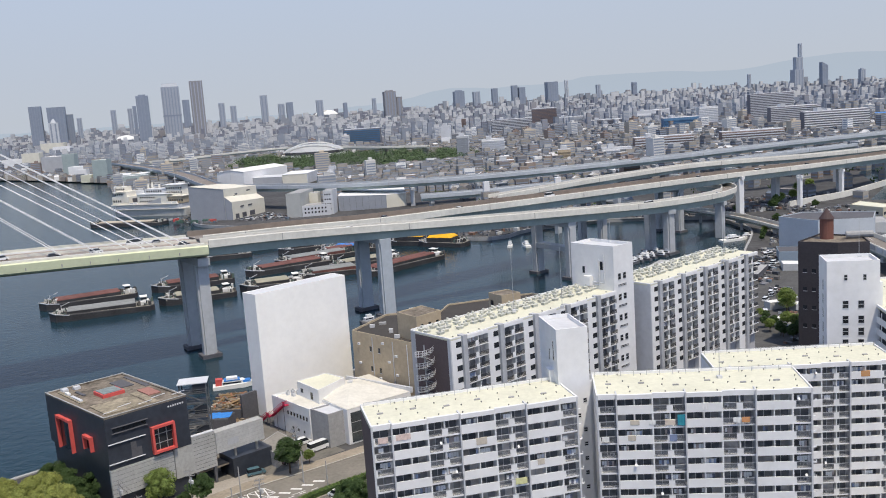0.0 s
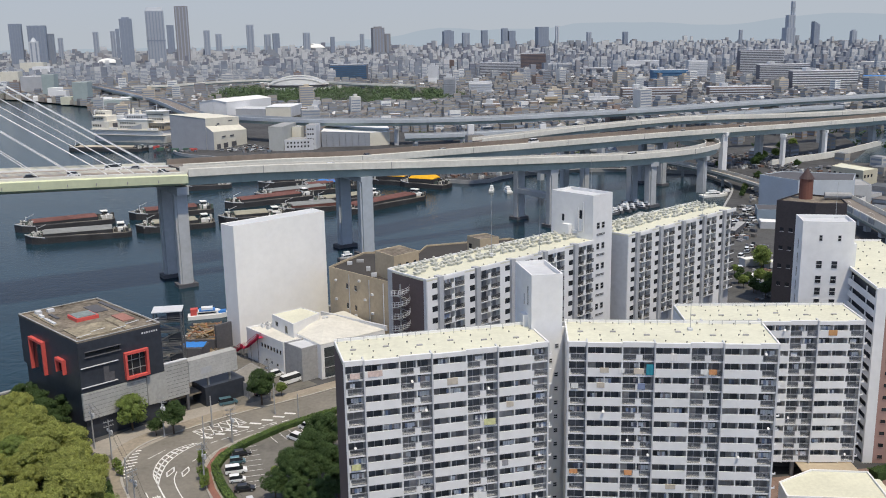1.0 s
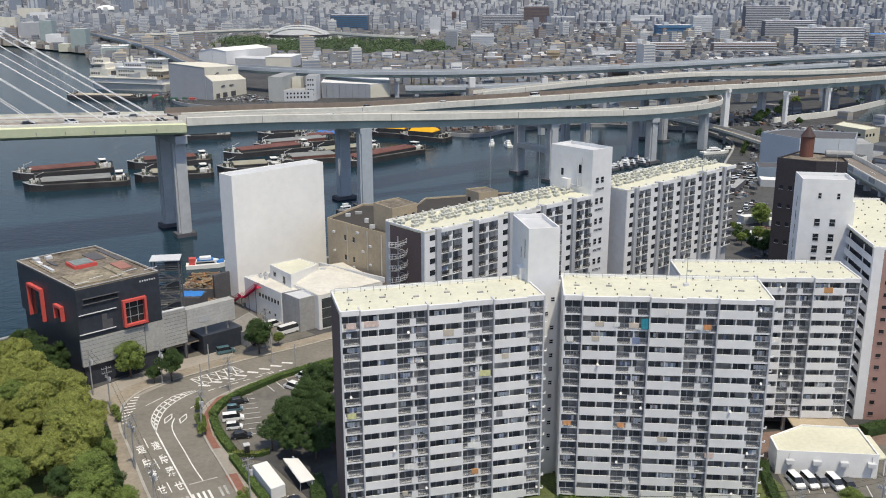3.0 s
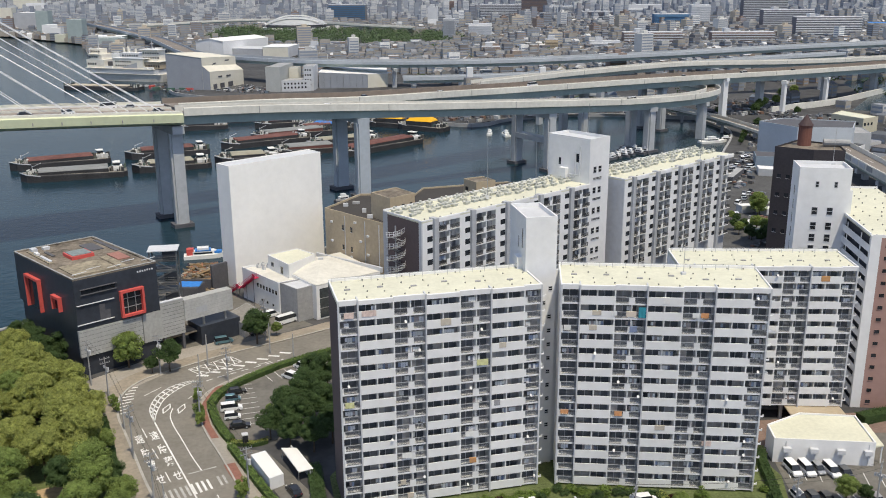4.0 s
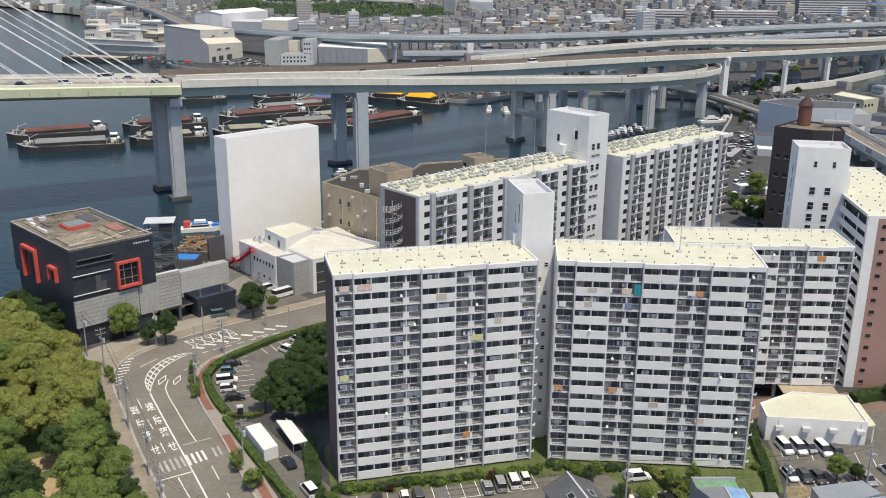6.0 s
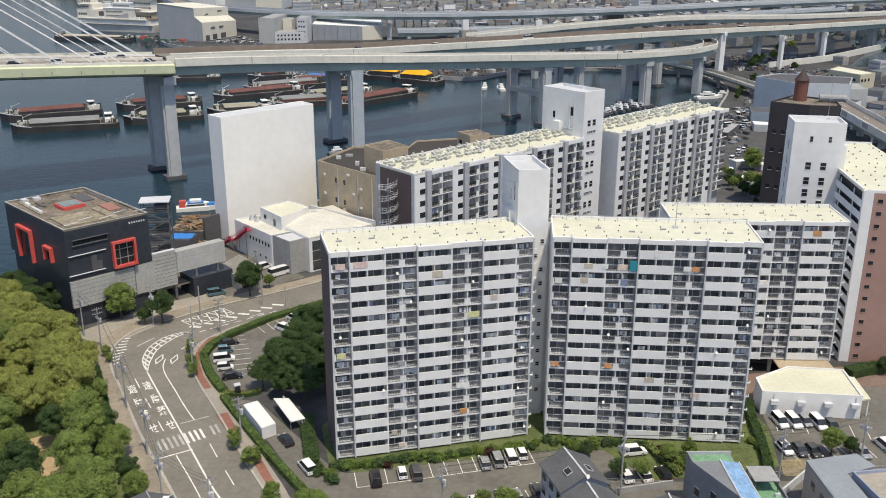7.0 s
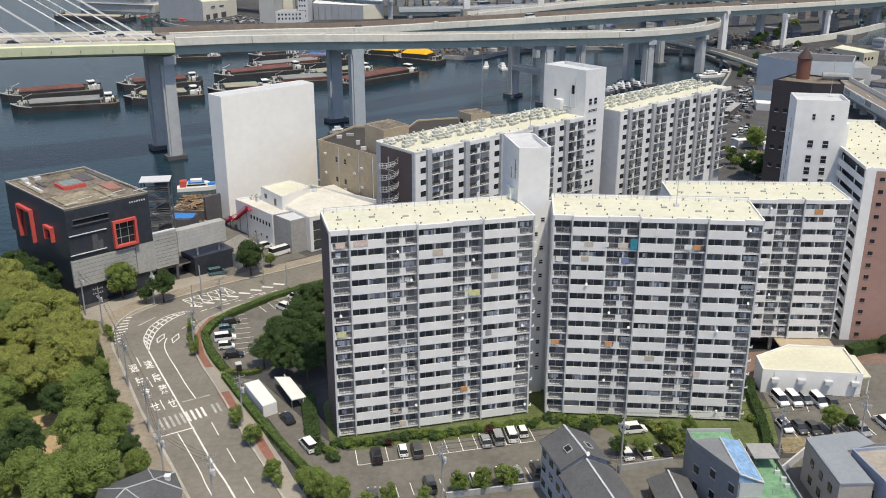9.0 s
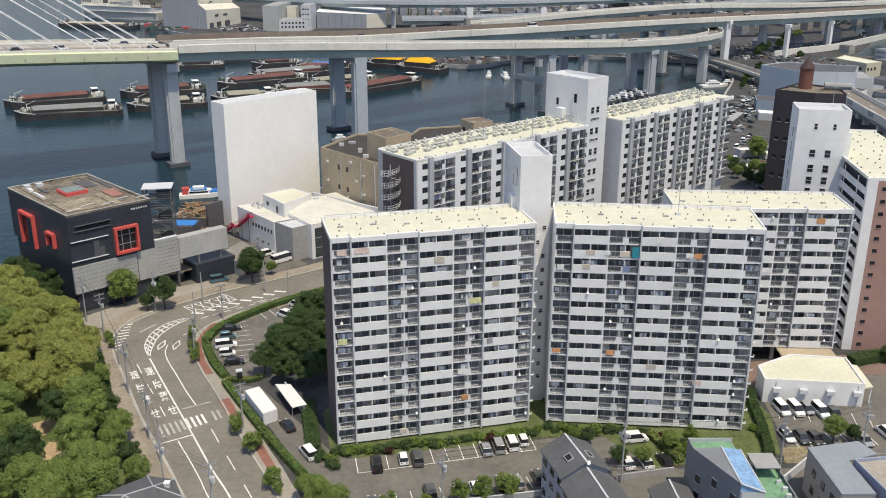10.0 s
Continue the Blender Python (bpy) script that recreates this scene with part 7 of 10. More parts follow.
# stall lines
for name, a, b, n, deep in (("car_park_front", (-10.1, 137.3), (20.3, 143.8), 12, (0.7, -4.5)), ("car_park_front", (-5.6, 126.6), (18.3, 131.2), 10, (0.7, -3.4)), ("car_park_east", (66.5, 143.4), (90, 143.6), 10, (0.6, -4.4)), ("car_park_east", (68.2, 153.4), (84, 149.8), 6, (-0.9, -4.6)), ("car_park_west", (-42.8, 193.6), (-36.8, 174.6), 8, (4.6, 1.2)), ("car_park_west", (-36, 199.8), (-24, 209), 6, (2.4, -3.8))):
    lot = bpy.data.objects[name]
    a, b, d = Vector(a), Vector(b), Vector(deep)
    for k in range(n + 1):
        p = a.lerp(b, k / n)
        bm = bmesh.new()
        s = (b - a).normalized() * 0.07
        bm.faces.new([bm.verts.new((*q, 0.062)) for q in (p - s, p + s, p + d + s, p + d - s)])
        part("stall_line", bm, PAINT, lot)
# thin line along the open ends of the rear row
bm = bmesh.new()
bm.faces.new([bm.verts.new((x, y, 0.064)) for x, y in ((-9.4, 132.74), (-9.4, 132.88), (21.0, 139.37), (21.0, 139.23))])
part("bay_line", bm, PAINT, bpy.data.objects["car_park_front"])
# low wall and pale rail on the near side of the front car park
wl = thing("low_wall", "low grey rendered wall edging the car park", "wall", pose(4.9, 123.2, 0, 0, 0, math.degrees(math.atan2(2.5, 15.0))), kind="structure")
bm = bmesh.new()
box(bm, 0, 15.2, -0.09, 0.09, -0.05, 1.0)
part("wall_body", bm, GREY, wl)
bm = bmesh.new()
box(bm, -0.02, 15.22, -0.13, 0.13, 1.0, 1.08)
part("coping", bm, OFFWHITE, wl)

# ---------------------------------------------------------------- poles and lamps
def pole(x, y, h, arms=2, lean=0, box_=True, turn=0, group="utility poles"):
    p = thing("utility_pole", "grey concrete utility pole with crossarms" if arms else "slender grey street lamp pole", "pole", pose(x, y, 0, 0, lean, turn), group=group)
    bm = bmesh.new()
    tube(bm, (0, 0, -0.2), (0, 0, h), 0.19, 0.11, n=8)
    part("shaft", bm, GREY, p)
    for k in range(arms):
        bm = bmesh.new()
        z = h - 0.5 - k * 1.0
        box(bm, -1.1, 1.1, -0.06, 0.06, z, z + 0.12)
        for u in (-1.0, -0.5, 0.5, 1.0):
            tube(bm, (u, 0, z + 0.12), (u, 0, z + 0.4), 0.06, n=6)
        part("crossarm", bm, STEEL, p)
    if arms:
        bm = bmesh.new()
        box(bm, -0.05, 0.05, -0.9, 0.9, h - 2.3, h - 2.18)
        for u in (-0.8, -0.4, 0.4, 0.8):
            box(bm, -0.16, 0.16, u - 0.14, u + 0.14, h - 2.75, h - 2.3)
        part("switch_gear", bm, FIN, p, "grey switch boxes on a side arm")
    if box_:
        bm = bmesh.new()
        tube(bm, (0.45, 0, h - 3.6), (0.45, 0, h - 2.6), 0.28, n=8)
        part("transformer", bm, OFFWHITE, p)
    return p


pole(-74.3, 195.5, 11, turn=40)
pole(-68.1, 188.1, 10, turn=40)
for x, y, h in ((-55.0, 161.0, 11.4), (-46.6, 144.2, 10.5), (-39.8, 127.5, 11), (-43.7, 196.3, 8.6), (-45.4, 175.3, 9.9), (-60.2, 201.1, 9.9), (-30.8, 147.4, 9.5), (4.2, 121.5, 11), (33.6, 129.0, 11.5), (60.4, 131.0, 11), (76.0, 135.0, 11), (-39.0, 221.6, 11), (-30.4, 119.5, 11)):
    pole(x, y, h, turn=rng.uniform(0, 60))
for x, y, h in ((-42.6, 136.6, 9), (-60.4, 173.4, 8), (-49.4, 193.6, 8), (-50.2, 205.5, 8), (-36.5, 212.5, 8), (-30.2, 207.8, 7)):
    pole(x, y, h, 0, box_=False, group="lamp posts")
for x, y, z0, h in ((16.5, 213.5, 38.6, 17), (28, 214, 38.6, 18), (46.2, 153.5, 38.4, 8), (45, 240, 48.8, 8), (94, 204, 47.5, 8), (80, 256, 38.6, 15)):
    a = thing("antenna_mast", "thin steel antenna mast on the roof", "antenna", pose(x, y, z0), group="antennas")
    bm = bmesh.new()
    tube(bm, (0, 0, -0.6), (0, 0, h), 0.07, 0.04, n=6)
    part("rod", bm, STEEL, a)
    bm = bmesh.new()
    box(bm, -0.4, 0.4, -0.4, 0.4, -0.6, 0.1)
    part("foot", bm, OFFWHITE, a)

# ---------------------------------------------------------------- sheds and houses in the foreground
def gable_house(name, label, ridge_a, ridge_b, half, eave, top, wall, roof, over=0.4, windows=2):
    a, b = Vector(ridge_a), Vector(ridge_b)
    L = (b - a).length
    turn = math.degrees(math.atan2(b.y - a.y, b.x - a.x))
    h = thing(name, label, "house", pose(a.x, a.y, 0, 0, 0, turn), group="houses")
    bm = bmesh.new()
    box(bm, 0.3, L - 0.3, -half + over, half - over, 0, eave)
    pts = [(0.3, -half + over, eave), (0.3, half - over, eave), (0.3, 0, top - 0.15)]
    other = [(L - 0.3, p[1], p[2]) for p in pts]
    for tri in (pts, other):
        bm.faces.new([bm.verts.new(p) for p in tri])
    part("wall", bm, wall, h)
    for s in (-1, 1):
        bm = bmesh.new()
        lo = [(0, s * half, eave - 0.15), (L, s * half, eave - 0.15), (L, 0, top), (0, 0, top)]
        v = [bm.verts.new(p) for p in lo] + [bm.verts.new((p[0], p[1], p[2] + 0.16)) for p in lo]
        for q in ((0, 1, 2, 3), (7, 6, 5, 4), (0, 4, 5, 1), (1, 5, 6, 2), (2, 6, 7, 3), (3, 7, 4, 0)):
            bm.faces.new([v[i] for i in q])
        part("roof_slope", bm, roof, h)
    bm = bmesh.new()
    box(bm, 0, L, -0.14, 0.14, top + 0.1, top + 0.3)
    part("ridge_cap", bm, OFFWHITE, h)
    for s in (-1, 1):
        for k in range(windows):
            for z in ([1.0, 3.8, 6.3] if eave > 7.5 else [1.0, 3.8] if eave > 5 else [1.0]):
                x = L * (k + 0.5) / windows
                bm = bmesh.new()
                y = s * (half - over)
                box(bm, x - 0.7, x + 0.7, y - 0.05, y + 0.05, z, z + 1.2)
                w = part("window", bm, GLASS, h)
                bm = bmesh.new()
                box(bm, x - 0.8, x + 0.8, y - 0.09, y + 0.09, z - 0.12, z - 0.01)
                part("sill", bm, OFFWHITE, w)
    return h


gable_house("house", "tall grey-tiled gabled house with pale blue-grey walls", (23.5, 126.8), (25.6, 118.6), 4.1, 8.5, 10.5, HOUSEWALL, SLATE, windows=3)
gable_house("house", "grey-tiled gabled house wing with pale blue-grey walls", (25.6, 118.4), (28.2, 105.5), 4.3, 7.7, 9.7, HOUSEWALL, SLATE, windows=4)
for x, y, tip in ((23.3, 121.1, 26), (26.5, 121.9, -26)):
    sk = thing("roof_window", "small roof window in the tiled slope", "roof window", pose(x, y, 9.88, tip, 0, -76), group="roof windows")
    bm = bmesh.new()
    box(bm, -0.7, 0.7, -0.45, 0.45, 0.0, 0.14)
    part("glass", bm, GLASS, sk)
    bm = bmesh.new()
    for r in ((-0.8, 0.8, -0.55, -0.45, 0, 0.2), (-0.8, 0.8, 0.45, 0.55, 0, 0.2), (-0.8, -0.7, -0.45, 0.45, 0, 0.2), (0.7, 0.8, -0.45, 0.45, 0, 0.2)):
        box(bm, *r)
    part("frame", bm, FIN, sk)
dd = thing("satellite_dish", "white satellite dish at the end of the ridge", "satellite dish", pose(25.7, 118.5, 10.2))
bm = bmesh.new()
tube(bm, (0, 0, -0.5), (0, 0, 0.5), 0.04, n=6)
part("bracket", bm, STEEL, dd)
bm = bmesh.new()
tube(bm, (0, -0.05, 0.5), (0.1, -0.2, 0.58), 0.15, 0.36, n=12)
part("reflector", bm, WHITE_CLEAN, dd)
gable_house("house", "small outbuilding with a grey roof beside the road", (39.6, 123.2), (39.9, 112.0), 3.3, 2.9, 4.2, SOUND, SLATE, windows=2)
plain_building("house", "flat-roofed blue-grey house with a sandy flat roof", "house", [(68.9, 108), (80, 108), (80, 122.9), (67.4, 121.5)], 8.2, surf("dusty_blue_siding", (0.29, 0.33, 0.43), 0.8, var=0.1), surf("sandy_roofing", (0.36, 0.325, 0.28), 0.9, var=0.2), 0.6, [(3, 2, 12, 4.4, 1.2, 1.3, 2.4)], "houses")


def hipped_house():
    h = thing("house", "house with a hipped roof of dark grey tiles", "house", pose(-41, 117, 0), group="houses")
    o = Vector((-41, 117))
    eave = [Vector(p) - o for p in ((-47.5, 120.0), (-46.0, 110.5), (-33.6, 110.5), (-34.8, 119.5), (-37.0, 124.1), (-41.4, 125.1))]
    r1, r2 = (2.1, 2.6, 6.8), (-1.5, 0.4, 6.8)
    bm = bmesh.new()
    prism(bm, [p * 0.93 for p in eave], 0, 4.95)
    part("wall", bm, PALEWALL, h)
    v = [(p.x, p.y, 5.0) for p in eave]
    for f in ((v[0], v[1], r2), (v[1], v[2], r2), (v[2], v[3], r1, r2), (v[3], v[4], r1), (v[4], v[5], r1), (v[5], v[0], r2, r1)):
        bm = bmesh.new()
        low = [bm.verts.new(p) for p in f]
        high = [bm.verts.new((p[0], p[1], p[2] + 0.14)) for p in f]
        bm.faces.new(low[::-1]), bm.faces.new(high)
        for k in range(len(f)):
            bm.faces.new((low[k], low[(k + 1) % len(f)], high[(k + 1) % len(f)], high[k]))
        part("roof_slope", bm, SLATE, h)
    for a, b in ((v[0], r2), (v[1], r2), (v[2], r2), (v[3], r1), (v[4], r1), (v[5], r1), (r1, r2)):
        bm = bmesh.new()
        tube(bm, (a[0], a[1], a[2] + 0.16), (b[0], b[1], b[2] + 0.16), 0.1, n=6)
        part("ridge_tile", bm, FIN, h)
    bm = bmesh.new()
    box(bm, 3.4, 4.1, 3.6, 4.3, 5.6, 6.6), box(bm, 3.3, 4.2, 3.5, 4.4, 6.6, 6.75)
    part("chimney", bm, WHITE, h)
    for x in (-3, 0, 3):
        bm = bmesh.new()
        box(bm, x, x + 1.4, 6.2, 6.5, 1.2, 2.6)
        part("window", bm, GLASS, h)


hipped_house()
# tall blue-grey house with a blue sheet roof and a green terrace
th = thing("house", "tall blue-grey house with faded blue roof and green terrace", "house", pose(43.7, 126.2, 0, 0, 0, -1), group="houses")
for nm, r, mt in (("lower_wall", (6.4, 12.4, -19, -3.4, 0, 6.4), PALEWALL), 
                  ("terrace", (6.402, 12.2, -18.8, -3.6, 6.402, 6.5), GREENROOF), ("terrace_parapet", (12.2, 12.4, -19, -3.4, 6.404, 7.2), BLUEWALL), ("terrace_parapet", (6.42, 12.2, -3.6, -3.4, 6.404, 7.2), BLUEWALL),
                  ("green_flat", (-0.4, 6.2, -2.4, 0.4, 8.952, 9.02), GREENROOF), ("parapet", (-0.6, 6.4, 0.4, 0.6, 8.952, 9.6), FIN), ("parapet", (-0.6, -0.4, -2.3, 0.4, 8.952, 9.6), BLUEWALL), ("end_wall", (3.6, 7.0, -13.3, -13.2, 6.5, 8.9), PALEWALL),
                  ("carport_roof", (7.9, 11.8, -6.6, -2.4, 8.6, 8.7), GREY), ("glass_screen", (7.4, 10.4, -17.6, -16.4, 6.5, 7.5), surf("greenhouse_glass", (0.30, 0.42, 0.40), 0.2, var=0.2)), ("gutter", (6.95, 7.15, -13.2, -1.6, 8.5, 8.62), OFFWHITE)):
    bm = bmesh.new()
    box(bm, *r)
    part(nm, bm, mt, th)
bm = bmesh.new()
prism(bm, [(3.4, -13.2), (7.0, -13.2), (7.0, -1.8), (3.4, -3.4)], 8.5, [10.4, 8.9, 8.9, 10.4])
part("blue_roof", bm, BLUEROOF, th, "faded blue sheet roof slope")
for nm, pts, z0, z1, mt in (("wall", [(-0.6, 0.6), (-0.6, -2.5), (3.35, -13.2), (6.4, -13.2), (6.4, 0.6)], 0, 8.95, BLUEWALL), ("gable_wall", [(-0.55, -2.5), (3.34, -13.1), (3.39, -3.4)], 8.952, [9.6, 10.36, 10.36], BLUEWALL),
                            ("front_wall", [(3.37, -13.21), (5.5, -19), (6.4, -19), (6.4, -13.21)], 0, 6.4, BLUEWALL), ("terrace", [(3.5, -13.3), (5.6, -18.9), (6.4, -18.9), (6.4, -13.3)], 6.402, 6.5, GREENROOF)):
    bm = bmesh.new()
    prism(bm, pts, z0, z1)
    part(nm, bm, mt, th)
bm = bmesh.new()
tube(bm, (3.4, -13.3, 10.45), (3.4, -3.3, 10.45), 0.14, n=6), tube(bm, (3.4, -13.3, 10.42), (7.1, -13.3, 8.95), 0.14, n=6), tube(bm, (7.05, -13.3, 8.95), (7.05, -1.7, 8.95), 0.12, n=6)
part("roof_trim", bm, OFFWHITE, th)
for x in (8.1, 11.6):
    for y in (-6.4, -2.6):
        bm = bmesh.new()
        box(bm, x - 0.06, x + 0.06, y - 0.06, y + 0.06, 6.5, 8.6)
        part("carport_post", bm, DARKGREY, th)
for k, z in ((0.16, 4.6), (0.16, 1.6), (0.5, 6.2), (0.52, 2.6), (0.85, 3.4), (0.88, 6.4)):
    bm = bmesh.new()
    box(bm, -0.55, 0.55, -0.07, 0.1, z, z + 1.4)
    win = part("window", bm, GLASS, th, m=pose(-0.6 + 3.95 * k, -2.5 - 10.7 * k, 0, 0, 0, -69.7))
    bm = bmesh.new()
    box(bm, -0.65, 0.65, -0.14, 0.06, z - 0.12, z - 0.004), box(bm, -0.65, 0.65, -0.12, 0.06, z + 1.404, z + 1.5)
    part("window_frame", bm, FIN, win)
for x, y in ((10.9, -7.6), (11.2, -9.4), (11.1, -11.2)):
    bm = bmesh.new()
    box(bm, x, x + 0.8, y, y + 0.35, 6.5, 7.1)
    part("air_unit", bm, OFFWHITE, th)
bm = bmesh.new()
for k in range(6):
    tube(bm, (6.6 + k * 1.1, -12.5, 6.5), (6.6 + k * 1.1, -12.5, 7.6), 0.03, n=5)
tube(bm, (6.6, -12.5, 7.6), (12.1, -12.5, 7.6), 0.03, n=5)
part("terrace_rail", bm, STEEL, th)
shed_pts = [[(-32.1, 157.6), (-27.3, 148.7), (-25.0, 150.4), (-29.6, 159.1)], [(-26.8, 160.4), (-22.4, 151.3), (-19.9, 152.6), (-23.9, 160.6)]]
plain_building("shed", "white flat-roofed bicycle shed", "shed", shed_pts[0], 2.3, WHITE, WHITE_CLEAN, 0.1, group="sheds")
carport = thing("bicycle_shelter", "white sheet roof on posts over parked bicycles", "shelter", pose(0, 0, 0), group="sheds")
bm = bmesh.new()
prism(bm, shed_pts[1], 1.98, [2.2, 2.2, 2.05, 2.05])
part("roof", bm, WHITE_CLEAN, carport)
for x, y in shed_pts[1]:
    bm = bmesh.new()
    cx, cy = x * 0.93 - 23.5 * 0.07, y * 0.93 + 156.4 * 0.07
    box(bm, cx - 0.06, cx + 0.06, cy - 0.06, cy + 0.06, 0, 1.98)
    part("post", bm, STEEL, carport)
bm = bmesh.new()
prism(bm, [(-20.5, 152.4), (-20.3, 152.6), (-25.0, 161.8), (-25.2, 161.6)], 0, 1.97)
part("back_wall", bm, PALEWALL, carport)
booth = thing("booth", "narrow grey telephone booth beside the hedge", "booth", pose(-34.6, 165.8, 0.05, 0, 0, 20))
bm = bmesh.new()
box(bm, -0.5, 0.5, -0.5, 0.5, 0, 2.3)
part("cabin", bm, GLASS, booth)
bm = bmesh.new()
box(bm, -0.6, 0.6, -0.6, 0.6, 2.3, 2.5)
part("roof", bm, OFFWHITE, booth)


def fence(pts, h, label="thin grey wire fence"):
    f = thing("fence", label, "fence", group="fences")
    for a, b in zip(pts, pts[1:]):
        a, b = Vector((*a, 0)), Vector((*b, 0))
        n = max(1, round((b - a).length / 2))
        for k in range(n):
            p = a.lerp(b, k / n)
            bm = bmesh.new()
            tube(bm, p, p + Vector((0, 0, h)), 0.04, n=6)
            part("post", bm, STEEL, f)
        for z in (h, h * 0.5):
            bm = bmesh.new()
            tube(bm, a + Vector((0, 0, z)), b + Vector((0, 0, z)), 0.03, n=6)
            part("rail", bm, STEEL, f)


fence([(21.5, 133.5), (42, 131.5)], 1.2)
fence([(58, 133), (66, 134.5), (90, 135)], 1.2)
fence([(-50.5, 131.5), (-57, 145), (-64.5, 163)], 1.1)
slab("low_wall", [(33, 129.5), (43, 131.6), (43, 131.9), (33, 129.8)], 0, 1.1, GREY, "low grey concrete block wall", "wall")
slab("low_wall", [(58, 126.0), (66, 133.2), (66, 133.6), (58, 126.4)], 0, 1.6, OFFWHITE, "low pale rendered garden wall", "wall")

# ---------------------------------------------------------------- harbour craft
BARGEDECK = surf("barge_deck_plate", (0.20, 0.19, 0.17), 0.8, var=0.35, big=0.3, fine=1.5)
GEAR = ramp_island("deck_clutter", [(0.06, 0.065, 0.07), (0.40, 0.39, 0.36), (0.12, 0.11, 0.10), (0.05, 0.05, 0.05), (0.60, 0.59, 0.56), (0.17, 0.09, 0.06), (0.10, 0.14, 0.12), (0.25, 0.24, 0.22)])
SANDDECK = surf("sandy_pontoon_deck", (0.42, 0.37, 0.29), 0.9, var=0.25, big=0.1, fine=0.6)
OLIVE = surf("olive_hold_cover", (0.30, 0.285, 0.225), 0.85, var=0.15)


def barge(a, b, width, cover, label, house=True, cover_h=1.8):
    a, b = Vector(a), Vector(b)
    L = (b - a).length
    c = (a + b) / 2
    g = thing("barge", label, "barge", pose(c.x, c.y, -2.0, 0, 0, math.degrees(math.atan2(b.y - a.y, b.x - a.x))) @ Matrix.Diagonal((1, 1, 1.55, 1)), group="moored barges")
    w = width * 0.62
    outline = [(-L / 2, 0), (-L / 2 + 3, -w * 0.8), (-L / 2 + 6, -w), (L / 2 - 2, -w), (L / 2, -w * 0.7), (L / 2, w * 0.7), (L / 2 - 2, w), (-L / 2 + 6, w), (-L / 2 + 3, w * 0.8)]
    r = random.Random(int(abs(c.x * 7 + c.y * 3)))
    bm = bmesh.new()
    prism(bm, outline, -0.8, [2.6, 2.3, 1.9, 1.5, 1.7, 1.7, 1.5, 1.9, 2.3])
    hull = part("hull", bm, HULL, g, "dark painted steel hull")
    inner = [(x * 0.985, y * 0.93) for x, y in outline]
    bm = bmesh.new()
    prism(bm, inner, 1.2, [2.68, 2.38, 1.98, 1.58, 1.78, 1.78, 1.58, 1.98, 2.38])
    part("deck", bm, BARGEDECK, hull, "scuffed pale deck plating")
    bm = bmesh.new()
    tube(bm, (-L / 2 - 0.05, 0, 2.62), (-L / 2 + 3, -w * 0.82, 2.4), 0.18, n=6), tube(bm, (-L / 2 + 3, -w * 0.82, 2.4), (-L / 2 + 9, -w * 1.02, 1.85), 0.16, n=6)
    part("bow_rail", bm, OFFWHITE, hull)
    x0, x1 = -L / 2 + 8, L / 2 - 8.5
    top = 2.0 + cover_h * 0.45
    bm = bmesh.new()
    prism(bm, [(x0, -w * 0.84), (x1, -w * 0.84), (x1, w * 0.84), (x0, w * 0.84)], 1.6, top)
    part("coaming", bm, RUST if cover is HOLD and r.random() < 0.7 else HULL, g)
    for lo, hi in ((-0.82, -0.3), (-0.27, 0.27), (0.3, 0.82)) if cover is not YELLOW else ((-0.82, 0.82),):
        bm = bmesh.new()
        mid = (lo + hi) / 2
        rise = cover_h * (0.55 if cover is YELLOW else 0.22)
        rings = []
        n = 9
        for k in range(n):
            u = k / (n - 1)
            e = math.sin(math.pi * min(1, max(0, u))) ** 0.35 if cover is YELLOW else 1.0
            e = max(0.15, e) + (r.uniform(-0.12, 0.12) if cover in (YELLOW, BLUETARP) else 0)
            rings.append([bm.verts.new((x0 + 0.2 + (x1 - x0 - 0.4) * u, y * w, z)) for y, z in ((lo, top - 0.3), (lo, top + 0.1), (mid - (hi - lo) * 0.2, top + rise * e + 0.1), (mid + (hi - lo) * 0.2, top + rise * e + 0.1), (hi, top + 0.1), (hi, top - 0.3))])
        for p, q in zip(rings, rings[1:]):
            for m in range(5):
                bm.faces.new((p[m], p[m + 1], q[m + 1], q[m]))
        bm.faces.new(rings[0][::-1]), bm.faces.new(rings[-1])
        part("hold_cover", bm, cover, g)
    if house:
        bm = bmesh.new()
        box(bm, L / 2 - 6.8, L / 2 - 2.2, -w * 0.6, w * 0.6, 1.7, 2.9)
        bmesh.ops.bevel(bm, geom=list(bm.edges), offset=0.15, segments=1, affect="EDGES")
        deckhouse = part("deckhouse", bm, WHITE, g, "white deckhouse")
        bm = bmesh.new()
        box(bm, L / 2 - 6.0, L / 2 - 3.4, -w * 0.4, w * 0.4, 2.9, 4.1)
        box(bm, L / 2 - 6.4, L / 2 - 3.0, -w * 0.45, w * 0.45, 4.1, 4.2)
        part("wheelhouse", bm, WHITE_CLEAN, deckhouse)
        bm = bmesh.new()
        box(bm, L / 2 - 6.08, L / 2 - 3.32, -w * 0.42, w * 0.42, 3.3, 3.9)
        part("wheelhouse_windows", bm, GLASS, deckhouse)
    bm = bmesh.new()
    tube(bm, (-L / 2 + 5.5, 0, 2.0), (-L / 2 + 5.5, 0, 4.6), 0.14, n=6)
    tube(bm, (-L / 2 + 5.5, 0, 4.2), (-L / 2 + 9.5, 0, 5.2), 0.09, n=6)
    part("derrick", bm, OFFWHITE, g)
    bm = bmesh.new()
